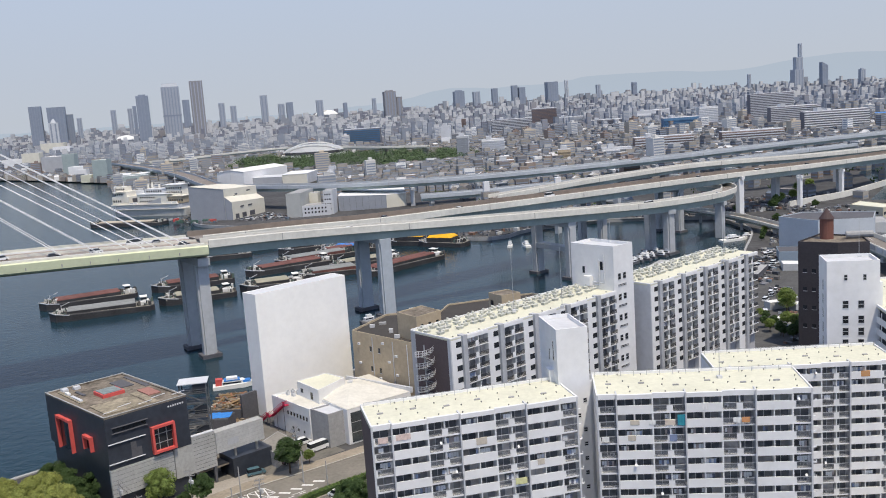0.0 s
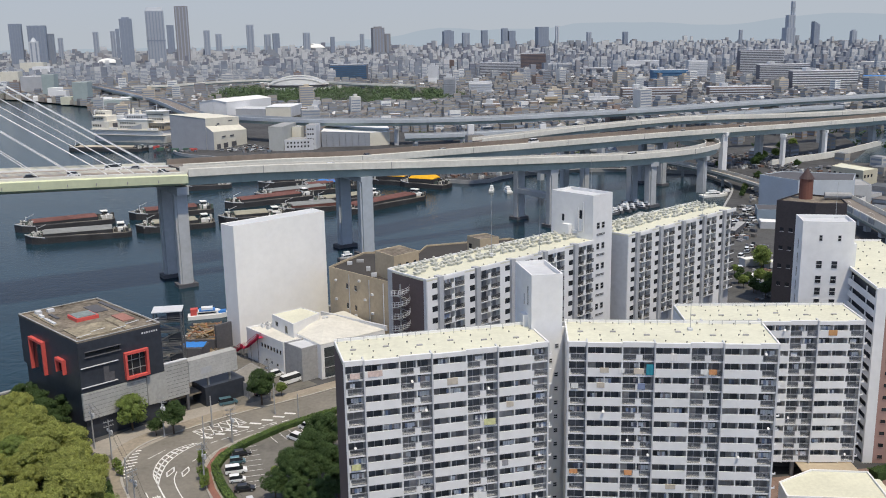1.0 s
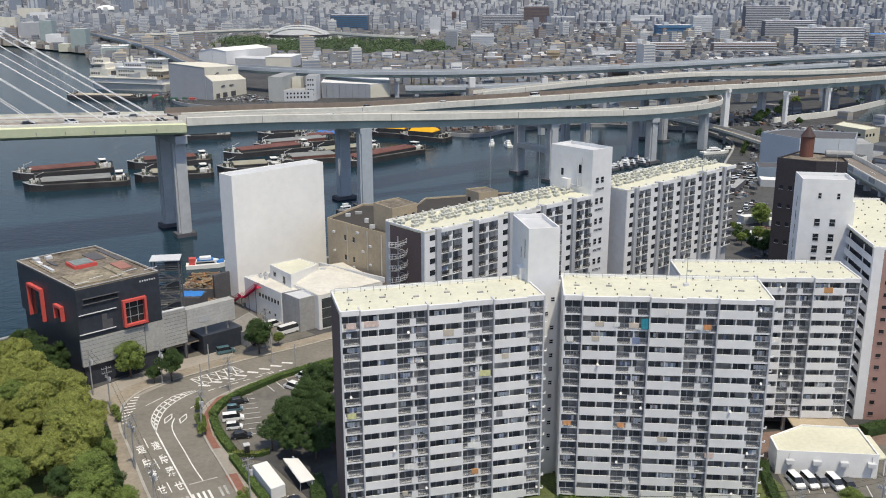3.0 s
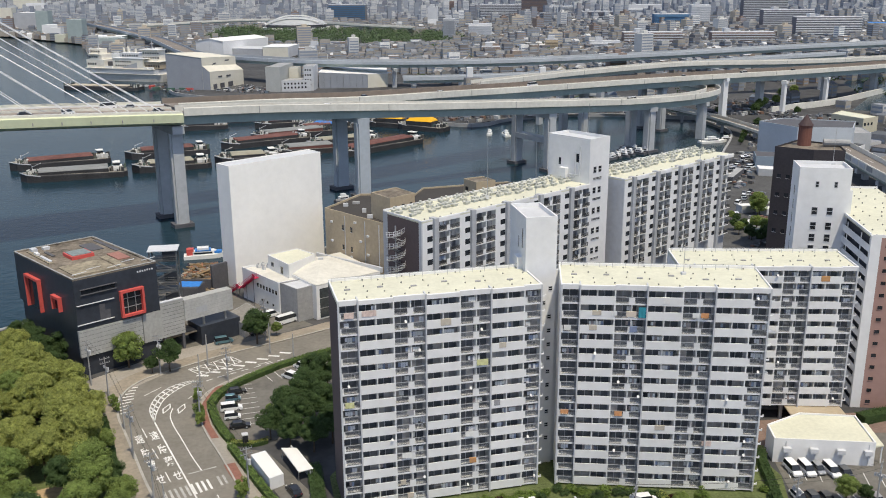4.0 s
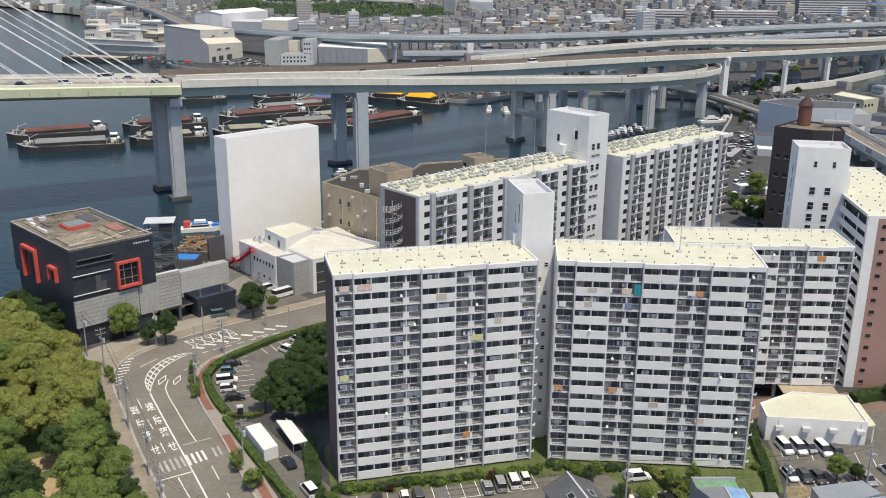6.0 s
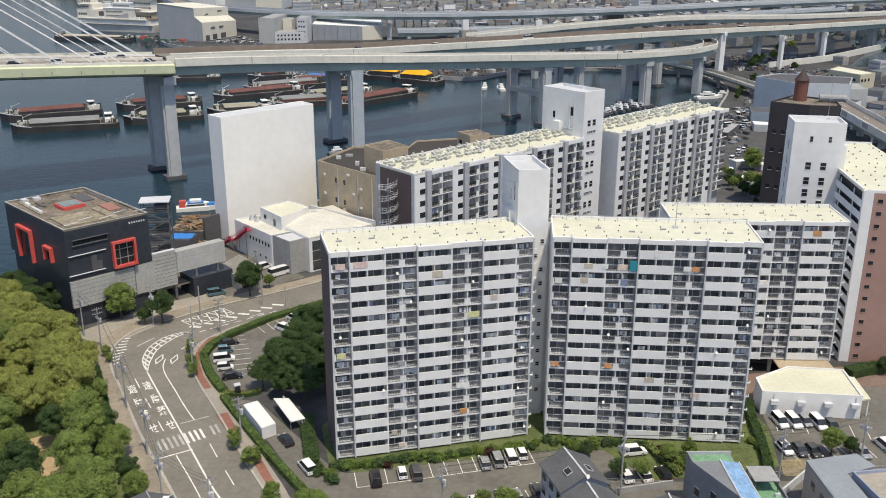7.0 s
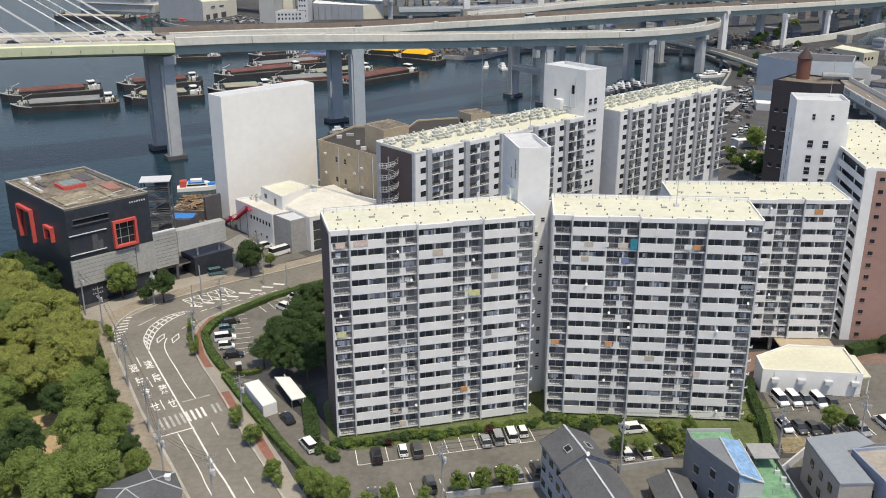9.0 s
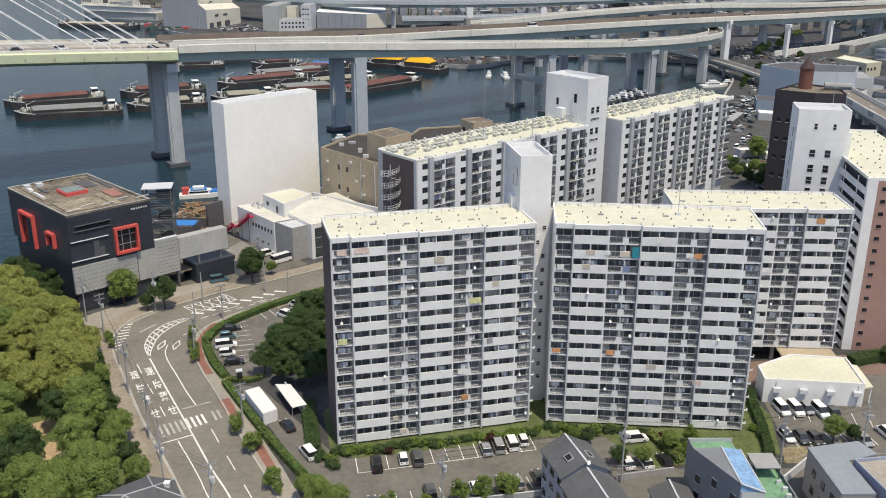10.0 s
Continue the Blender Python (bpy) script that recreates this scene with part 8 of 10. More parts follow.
    for k in range(90):
        aft = r.random() < 0.4
        x = L / 2 - r.uniform(0.6, 8.4) if aft else -L / 2 + r.uniform(3, 8.4)
        y = r.uniform(-0.8, 0.8) * w
        e, f_, h_ = r.uniform(0.15, 0.8), r.uniform(0.12, 0.6), r.uniform(0.3, 1.5)
        box(bm, x - e, x + e, y - f_, y + f_, 1.7, 1.9 + h_)
    tagged(part("deck_gear", bm, GEAR, g, "winches, drums and boxes on deck"), kind="stuff")
    return g


for a, b, w, cov, lab, hs in (((-184, 431), (-139, 446), 10, HOLD, "grey-covered cargo barge moored in the basin", True), ((-200, 458), (-158, 480), 9, RUST, "red-covered cargo barge moored alongside", True), ((-152, 486), (-112, 503), 9, RUST, "red cargo barge with white deckhouse", True),
                              ((-138, 450), (-103, 464), 9, OLIVE, "grey cargo barge moored in the basin", True), ((-102, 470), (-70, 480), 10, OLIVE, "olive-grey covered barge moored in the basin", True), ((-107, 512), (-62, 541), 9, RUST, "red-hold barge moored midstream", True),
                              ((-76, 492), (-38, 507), 10, HOLD, "dark cargo barge moored midstream", True), ((-42, 484), (2, 530), 9, RUST, "red-hold barge near the viaduct pier", True), ((-95, 540), (-50, 566), 9, HOLD, "dark barge moored midstream", False), ((-60, 512), (-22, 534), 9, OLIVE, "grey barge moored midstream", True),
                              ((-30, 596), (2, 582), 10, YELLOW, "barge heaped under yellow tarpaulins", False), ((-10, 583), (20, 567), 10, YELLOW, "barge heaped under yellow tarpaulins", False), ((-70, 580), (-36, 575), 8, BLUETARP, "barge under a blue tarpaulin", False), ((-74, 560), (-40, 588), 8, RUST, "red-hold barge beside the far quay", True),
                              ((-130, 610), (-90, 625), 8, HOLD, "dark barge at the far quay", True), ((-150, 580), (-118, 590), 8, HULL, "dark barge at the far quay", True), ((-100, 585), (-72, 600), 7, RUST, "red barge at the far quay", True)):
    barge(a, b, w, cov, lab, hs, 3.6 if cov is YELLOW else 1.8)


def motor_boat(x, y, turn, L, label):
    g = thing("motor_boat", label, "boat", pose(x, y, -2.0, 0, 0, turn), group="motor boats")
    bm = bmesh.new()
    w = L * 0.14
    prism(bm, [(-L / 2, -w), (L * 0.2, -w), (L / 2, 0), (L * 0.2, w), (-L / 2, w)], -0.3, [1.2, 1.4, 1.9, 1.4, 1.2])
    part("hull", bm, WHITE_CLEAN if L > 9 else DARKGREY, g)
    bm = bmesh.new()
    prism(bm, [(-L * 0.3, -w * 0.75), (L * 0.15, -w * 0.75), (L * 0.22, 0), (L * 0.15, w * 0.75), (-L * 0.3, w * 0.75)], 1.2, 2.5)
    prism(bm, [(-L * 0.2, -w * 0.6), (L * 0.05, -w * 0.6), (L * 0.05, w * 0.6), (-L * 0.2, w * 0.6)], 2.5, 3.6)
    part("cabin", bm, WHITE, g)
    bm = bmesh.new()
    prism(bm, [(-L * 0.28, -w * 0.78), (L * 0.12, -w * 0.78), (L * 0.12, w * 0.78), (-L * 0.28, w * 0.78)], 1.7, 2.2)
    part("window_band", bm, GLASS, g)
    return g


wb = motor_boat(-71, 303, 12, 15, "white work boat with blue covers at the quay")
for r, mt in (((-6.5, -4.2, -1.2, 1.2, 1.3, 3.4), RED), ((-3.8, 1.5, -1.6, 1.6, 2.6, 2.9), BLUETARP), ((2.5, 5.0, -1.2, 1.2, 1.5, 2.2), BLUETARP)):
    bm = bmesh.new()
    box(bm, *r)
    part("deck_cover", bm, mt, wb)
motor_boat(169, 517, 14, 17, "white motor yacht moored in the inner basin")
for x, y, a, L in ((104.6, 474.5, 122, 7), (108.9, 477.4, 126, 8), (113.2, 481.3, 121, 7), (118.6, 484.4, 129, 9), (122.8, 488.4, 124, 7), (110.9, 487.4, 131, 8), (118.2, 492.3, 120, 7), (178, 520, 0, 10), (102, 470, 40, 9), (96, 462, 40, 9), (109, 480, 40, 10), (54, 548, 100, 12), (45, 552, 80, 10), (-30, 382, 30, 9), (-12, 388, 20, 8), (-72, 690, 30, 14), (62, 545, 60, 9)):
    motor_boat(x, y, a, L, "small white boat moored at the quay")
sheet("pontoon", [(86, 430), (92, 428), (122, 470), (116, 474)], -1.6, GREY, "grey floating pontoon for small boats", "pontoon", "")

# large white ship at the far quay
ship = thing("white_ship", "large cream-white ship with stepped decks at the far quay", "ship", pose(-267, 889, -2, 0, 0, -22))
SHIPWHITE = surf("ship_cream", (0.76, 0.72, 0.63), 0.6, var=0.14)
SHIPHULL = surf("ship_hull_paint", (0.46, 0.45, 0.42), 0.6, var=0.2)
bm = bmesh.new()
prism(bm, [(-44, 0), (-38, -7), (38, -8), (43, -6), (43, 6), (38, 8), (-38, 7)], -1, [8, 7, 6.5, 6.5, 6.5, 6.5, 7])
part("hull", bm, SHIPHULL, ship)
for nm, r, mt in (("promenade_deck", (-38, 42, -9, 9, 6.5, 7.1), SHIPWHITE), ("lower_wall", (-36, 40, -7.6, 7.6, 7.1, 11), OFFWHITE), ("boat_deck", (-40, 36, -9.2, 9, 11, 11.7), SHIPWHITE), ("forward_house", (-39, -19, -8, 8, 11.7, 19), SHIPWHITE),
                  ("bridge", (-36, -22, -7, 7, 19, 23.5), SHIPWHITE), ("bridge_wing", (-37, -24, -9, 9, 23.5, 24.1), SHIPWHITE), ("wheelhouse", (-34.5, -26, -6, 6, 24.1, 28.4), SHIPWHITE), ("well_wall", (-19, -9, -3, 6, 11.7, 17), DARKGREY),
                  ("midship_house", (-9, 25, -8.2, 8, 11.7, 20.6), SHIPWHITE), ("awning_deck", (-9, 30, -8.6, 8, 20.6, 21.2), WHITE), ("upper_house", (-2, 24, -5, 7, 21.2, 25.5), OFFWHITE), ("aft_house", (25, 41, -6.5, 7, 11.7, 18), TAN),
                  ("aft_deck", (22, 42, -7.5, 7.5, 18, 18.6), SHIPWHITE), ("aft_top", (22, 39, -5, 6.5, 18.6, 28.5), SHIPWHITE), ("aft_roof", (20, 40.5, -6.5, 7, 28.5, 29.1), WHITE)):
    bm = bmesh.new()
    box(bm, *r)
    part(nm, bm, mt, ship)
for x, z0, z1, y in ((-37.5, 14, 16, -8.1), (-36, 20.5, 22, -7.1), (-34, 25.4, 27, -6.1), (-6, 13.5, 15, -8.3), (-6, 17.2, 18.6, -8.3), (24, 13.2, 15.2, -6.6), (23, 21, 22.5, -5.1), (23, 25, 26.4, -5.1), (0, 22.2, 24, -5.1)):
    n = 4 if x < -20 else 7
    for k in range(n):
        bm = bmesh.new()
        box(bm, x + k * 2.6, x + 1.5 + k * 2.6, y, y + 0.3, z0, z1)
        part("window", bm, GLASS, ship)
bm = bmesh.new()
prism(bm, [(2, -8.35), (18, -8.35), (18, -8.2), (2, -8.2)], 12.2, [12.9, 17.4, 17.4, 12.9])
part("deck_stair", bm, FIN, ship)
for x, h in ((-3, 30), (2, 31), (10, 29)):
    bm = bmesh.new()
    tube(bm, (x, 2, 20.6), (x, 2, h), 1.3, 1.0, n=10)
    part("funnel", bm, SHIPWHITE, ship)
for x, z0, z1 in ((-30, 28, 40), (30, 29, 37), (-41, 7, 14)):
    bm = bmesh.new()
    tube(bm, (x, 0, z0), (x, 0, z1), 0.45, 0.2, n=6)
    tube(bm, (x, -3, z1 - 3), (x, 3, z1 - 3), 0.2, n=6)
    part("mast", bm, OFFWHITE, ship)
for x in (-16, -12, 27, 33):
    bm = bmesh.new()
    prism(bm, [(x - 2.6, -8.4), (x + 2.2, -8.8), (x + 2.8, -7.6), (x + 2.2, -6.6), (x - 2.6, -6.8)], 11.7, 13.4)
    part("lifeboat", bm, WHITE_CLEAN, ship)

# warehouses on the far shore
WH_GREY, WH_CREAM = surf("warehouse_grey", (0.29, 0.31, 0.345), 0.8, var=0.1), surf("warehouse_cream", (0.66, 0.63, 0.54), 0.8, var=0.08)


def sloped_hall(name, label, category, pts, tops, wall, roof, faces=(), group="warehouses"):
    """A hall whose roof falls from corner to corner; faces gives some sides a cladding of their own."""
    g = thing(name, label, category, pose(*pts[0], 0), group=group)
    loc = [Vector(p) - Vector(pts[0]) for p in pts]
    bm = bmesh.new()
    prism(bm, loc, 0, tops)
    part("wall", bm, wall, g)
    bm = bmesh.new()
    n = len(loc)
    c = sum(loc, Vector((0, 0))) / n
    big = [c + (p - c) * 1.012 for p in loc]
    lo, hi = [bm.verts.new((*p, z + 0.05)) for p, z in zip(big, tops)], [bm.verts.new((*p, z + 0.4)) for p, z in zip(big, tops)]
    bm.faces.new(lo[::-1]), bm.faces.new(hi)
    for i in range(n):
        bm.faces.new((lo[i], lo[(i + 1) % n], hi[(i + 1) % n], hi[i]))
    part("roof", bm, roof, g)
    for side, mat_ in faces:
        p, q = loc[side], loc[(side + 1) % n]
        way = (q - p).normalized()
        out = Vector((way.y, -way.x))
        bm = bmesh.new()
        prism(bm, [p - out * 0.05, p + out * 0.25, q + out * 0.25, q - out * 0.05][::-1], 0, [tops[side], tops[side], tops[(side + 1) % n], tops[(side + 1) % n]][::-1])
        part("cladding", bm, mat_, g)
    return g


def wall_marks(g, a, b, rows, mat_):
    """Openings and stairs on the wall from a to b: from, to, low, high."""
    way = (Vector(b) - Vector(a)).normalized()
    out = Vector((way.y, -way.x))
    o = g.matrix_basis.translation.xy
    for s0, s1, z0, z1 in rows:
        p, q = Vector(a) - o + way * s0, Vector(a) - o + way * s1
        bm = bmesh.new()
        prism(bm, [p + out * 0.1, p + out * 0.4, q + out * 0.4, q + out * 0.1], z0, z1)
        part("opening", bm, mat_, g)


big_hall = sloped_hall("warehouse", "large grey warehouse with a cream side and sloping roof", "warehouse", [(-206, 793), (-174.5, 784), (-155.5, 831), (-187, 840)], [29.4, 26, 23.4, 26.5], WH_GREY, WH_CREAM, [(1, WH_CREAM)])
wall_marks(big_hall, (-174.5, 784), (-155.5, 831), [(16, 20, 19.6, 20.8), (28, 32, 17, 18), (34, 40, 21, 22), (12, 14, 17, 18.4), (14, 16, 18.2, 19.6), (10, 12, 15.8, 17.2)], DARKGREY)
side_hall = sloped_hall("warehouse", "low cream wing along the grey warehouse", "warehouse", [(-174, 783.4), (-167.9, 781.6), (-148.7, 828.1), (-155, 830.6)], [19.5, 14.8, 12.4, 16.4], WH_CREAM, WH_CREAM, [(0, WH_GREY)])
wall_marks(side_hall, (-167.9, 781.6), (-148.7, 828.1), [(12, 17, 9.5, 10.6), (24, 30, 9.2, 10.3), (4, 9, 0.5, 4.5), (14, 20, 0.5, 4.5), (26, 33, 0.5, 4.5)], DARKGREY)
sloped_hall("warehouse", "white gabled warehouse with tall grey doors", "warehouse", [(-257, 1133), (-239, 1123), (-198, 1199), (-216, 1209)], [17.5, 21.5, 21.5, 17.5], WHITE, WHITE, [(1, OFFWHITE)])
sloped_hall("warehouse", "white gabled warehouse with a pale roof", "warehouse", [(-238.6, 1122.6), (-221, 1114), (-180, 1190), (-197.6, 1198.6)], [21.5, 18.5, 18.5, 21.5], WHITE, WHITE_CLEAN)
sloped_hall("warehouse", "long blue-grey warehouse behind the quay", "warehouse", [(-217, 1129), (-176.4, 1117.6), (-172, 1140), (-213, 1152)], [9.6, 9.4, 10.5, 10.8], FIN, OFFWHITE)
sloped_hall("warehouse", "pale cream warehouse with a wide roof", "warehouse", [(-176, 1117), (-146, 1115), (-138, 1158), (-171, 1160)], [11.6, 11.6, 12.5, 12.5], WH_CREAM, WHITE, [(1, OFFWHITE)])
plain_building("factory", "tall blank grey factory block", "factory", [(-120, 767), (-107.7, 766.3), (-102, 806), (-114, 807)], 19.6, surf("factory_grey", (0.40, 0.41, 0.40), 0.8, var=0.1), GREY, 0.4, group="warehouses")
plain_building("factory", "grey factory with rows of small windows", "factory", [(-107.4, 766.6), (-84, 770.6), (-86, 788), (-104.6, 786)], 8.5, OFFWHITE, GREY, 0.5, [(0, 2, 22, 2.4, 1.3, 1.6, 1.5), (0, 2, 22, 5.6, 1.3, 1.5, 1.5)], group="warehouses")
plain_building("factory", "cream stair block between factories", "factory", [(-103.8, 790), (-96, 789), (-95, 800), (-102.4, 801)], 17, WH_CREAM, GREY, 0.4, group="warehouses")
plain_building("factory", "grey windowed office block beside the factory", "factory", [(-90, 774), (-82, 773), (-80, 792), (-89, 793)], 19.5, OFFWHITE, GREY, 0.4, [(0, 1, 8, z, 1.2, 1.3, 0.8) for z in (4, 8, 12, 16)], group="warehouses")
wh = sloped_hall("factory", "long grey factory with a white roof and a cream end", "factory", [(-79, 789), (-38.3, 790.3), (-21.8, 797.8), (-24, 824), (-77, 818)], [13, 11, 11, 13.5, 15], WH_GREY, WHITE, [(1, WH_CREAM)])
for k in range(7):
    wall_marks(wh, (-79, 789), (-38.3, 790.3), [(4 + k * 5.4, 4.12 + k * 5.4, 0.2, 11)], DARKGREY)
for k, (x, y, a) in enumerate(((-160, 776, 20), (-154, 779, 15), (-148, 783, 70), (-145, 790, 70), (-141, 797, 72), (-138, 806, 70), (-150, 774, 10), (-135, 780, 80), (-131, 790, 80), (-128, 776, 0))):
    park(("van", "bus", "car")[k % 3], 0 if k % 4 else 1, x, y, a)
for k, (x, y, a) in enumerate(((-190, 778, -14), (-184, 776, -14), (-214, 786, 60), (-221, 800, 70), (-200, 779, -10))):
    cb = thing("container", ("rust-red" if k % 2 else "dark green") + " steel shipping container on the far quay", "container", pose(x, y, 0.02, 0, 0, a), group="containers")
    bm = bmesh.new()
    box(bm, -3, 3, -1.2, 1.2, 0, 2.6)
    bmesh.ops.bevel(bm, geom=list(bm.edges), offset=0.08, segments=1, affect="EDGES")
    part("shell", bm, RED if k % 2 else surf("container_green", (0.06, 0.14, 0.10), 0.6, var=0.2) if "container_green" not in bpy.data.materials else bpy.data.materials["container_green"], cb)
    for j in range(9):
        bm = bmesh.new()
        box(bm, -2.7 + j * 0.62, -2.5 + j * 0.62, -1.24, -1.18, 0.2, 2.4)
        part("rib", bm, DARKGREY if not k % 2 else RUST, cb)
silo_green = surf("silo_green", (0.33, 0.39, 0.385), 0.8, var=0.1)
for x, y, r, h, mt, lab in ((-493, 1420, 11, 33, silo_green, "pale green silo block by the water"), (-566, 1520, 12, 21, WHITE, "white silo block by the water"), (-545, 1480, 9, 18, WHITE, "small white silo block by the water"), (-520, 1430, 8, 11, ROOFING, "low cream store by the water"), (-668, 1695, 20, 34, FIN, "dark netted structure by the water"), (-600, 1580, 10, 40, silo_green, "tall green hoist tower by the water"), (-424, 1345, 24, 13, silo_green, "pale green shed by the water")):
    plain_building("silo_block", lab, "silo", [(x - r, y - r), (x + r, y - r), (x + r, y + r), (x - r, y + r)], h, mt, WHITE, 0.5, group="silos")
barge((-302, 823), (-232, 806), 13, SANDDECK, "flat work pontoon before the white ship", False, 0.6)
for x, y, r, d, h, mt, lab in ((-822, 1963, 17, 14, 35, WH_CREAM, "cream store block with a pale roof beyond the water"), (-870, 1985, 20, 14, 24, WHITE, "white shed beyond the water"), (-1108, 2809, 32, 20, 37, WH_CREAM, "wide cream block among the far houses"), (-1040, 2700, 24, 16, 28, WHITE, "white block among the far houses"), (-400, 1262, 22, 10, 15, silo_green, "low mint green shed beside the white ship")):
    plain_building("store_block", lab, "warehouse", [(x - r, y - d), (x + r, y - d + r * 0.3), (x + r, y + d), (x - r, y + d)], h, mt, WHITE, 0.5, group="store blocks")
plain_building("long_shed", "long dark-roofed shed behind the quay", "shed", [(-418, 1654), (-328, 1646), (-324, 1676), (-414, 1684)], 12, FIN, DARKGREY, 0.3)

# arena with a rounded roof
arena = thing("arena", "pale arena with a low arched roof among trees", "arena", pose(-203, 1680, 0))
n = 36
def oval(rx, ry):
    return [(math.cos(k * math.tau / n) * rx, math.sin(k * math.tau / n) * ry) for k in range(n)]
for nm, rx, ry, z0, z1, mat_, said in (("plinth_wall", 54, 42, 0, 4, GREY, ""), ("outer_ring", 60, 46, 4, 7.5, WHITE_CLEAN, "white projecting ring"), ("glazing", 52, 40, 7.5, 12.5, DARKGREY, "dark glazed band"), ("eaves_ring", 55, 43, 12.5, 14.2, WHITE, "")):
    bm = bmesh.new()
    prism(bm, oval(rx, ry), z0, z1)
    part(nm, bm, mat_, arena, said)
bm = bmesh.new()
rings = [[bm.verts.new((x, y, z)) for x, y in oval(rx, ry)] for rx, ry, z in ((53, 41, 14.2), (46, 36, 18.5), (34, 28, 22), (18, 16, 24.2), (4, 4, 24.8))]
for a, b in zip(rings, rings[1:]):
    for k in range(n):
        bm.faces.new((a[k], a[(k + 1) % n], b[(k + 1) % n], b[k]))
bm.faces.new(rings[-1])
part("roof", bm, surf("arena_roof_sheet", (0.40, 0.41, 0.42), 0.5, var=0.1), arena, "grey domed sheet roof")
for off, h in ((-26, 24), (0, 27.5)):
    bm = bmesh.new()
    sweep(bm, spline([(-50, off, 13), (-28, off * 1.05, h - 3.5), (0, off * 1.1, h), (28, off * 1.05, h - 3.5), (50, off, 13)], 6), [(-1.6, -1), (1.6, -1), (1.6, 1), (-1.6, 1)])
    part("arch_rib", bm, WHITE_CLEAN, arena, "white arched rib")

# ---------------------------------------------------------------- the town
# window glass lightened: the low contrast of haze is put into its colour
FARGLASS = surf("far_hazed_glass", (0.255, 0.29, 0.345), 0.4, var=0.06)
RIVER = [*NEAR_BANK, *FAR_BANK]
WOOD = [(-300, 1400), (-190, 1300), (-60, 1255), (60, 1290), (80, 1400), (40, 1520), (-60, 1600), (-240, 1720), (-340, 1700)]
LINES = [[(p[0], p[1]) for p in l] for l in (
    [(-54.9, 385), (17, 440), (133, 540), (252, 627), (363, 709), (520, 830), (760, 1000)], [(-330, 1120), (-173, 872), (-99, 815), (-16, 784), (55, 783), (162, 818), (329, 888), (492, 963), (800, 1090)],
    [(40, 560), (142, 650), (196, 695), (310, 738), (420, 800), (600, 920)], [(-640, 2050), (-330, 1700), (-120, 1600), (0, 1560)], [(-130, 780), (52, 747), (190, 790), (420, 905)], [(115, 476), (175, 538), (188, 585), (186, 625)])]


def near_line(x, y, gap):
    p = Vector((x, y))
    for l in LINES:
        for a, b in zip(l, l[1:]):
            a, b = Vector(a), Vector(b)
            t = max(0, min(1, (p - a).dot(b - a) / (b - a).length_squared))
            if (a.lerp(b, t) - p).length < gap:
                return True
    return False


class Heap:
    """Many plain buildings gathered in one mesh."""
    def __init__(self):
        self.v, self.f, self.s = [], [], []

    def add(self, x, y, w, d, h, turn, gable=False, storeys=0):
        c, s = math.cos(turn), math.sin(turn)
        base = len(self.v)
        def put(a, b, z):
            self.v.append((x + a * c - b * s, y + a * s + b * c, z))
        for z in (0, h):
            for a, b in ((-w, -d), (w, -d), (w, d), (-w, d)):
                put(a / 2, b / 2, z)
        for q in ((0, 1, 5, 4), (1, 2, 6, 5), (2, 3, 7, 6), (3, 0, 4, 7)):
            self.f.append(tuple(base + i for i in q)), self.s.append(0)
        if gable:
            put(-w / 2, 0, h + d * 0.28), put(w / 2, 0, h + d * 0.28)
            for q in ((4, 5, 9, 8), (6, 7, 8, 9)):
                self.f.append(tuple(base + i for i in q)), self.s.append(1)
            for q in ((4, 8, 7), (5, 6, 9)):
                self.f.append(tuple(base + i for i in q)), self.s.append(0)
        else:
            self.f.append((base + 4, base + 5, base + 6, base + 7)), self.s.append(1)
        for k in range(storeys):
            z = 1.0 + k * 3.0
            if z + 1.5 > h:
                break
            for side in (-1, 1):
                b0 = len(self.v)
                e = side * (d / 2 + 0.12)
                for a, zz in ((-w / 2 + 0.6, z), (w / 2 - 0.6, z), (w / 2 - 0.6, z + 1.35), (-w / 2 + 0.6, z + 1.35)):
                    put(a, e, zz)
                self.f.append((b0, b0 + 1, b0 + 2, b0 + 3)), self.s.append(2)
                b0 = len(self.v)
                e = side * (w / 2 + 0.12)
                for a, zz in ((-d / 2 + 0.8, z), (d / 2 - 0.8, z), (d / 2 - 0.8, z + 1.35), (-d / 2 + 0.8, z + 1.35)):
                    put(e, a, zz)
                self.f.append((b0, b0 + 1, b0 + 2, b0 + 3)), self.s.append(2)

    def build(self, name, label, *mats):
        me = bpy.data.meshes.new(name)
        me.from_pydata(self.v, [], self.f)
        me.polygons.foreach_set("material_index", self.s)
        for m in mats:
            me.materials.append(m)
        me.update()
        return thing(name, label, "buildings", kind="stuff", data=me)


def seen(x, y, margin=60):
    return abs(x - 0.05 * y) < 0.53 * y + margin


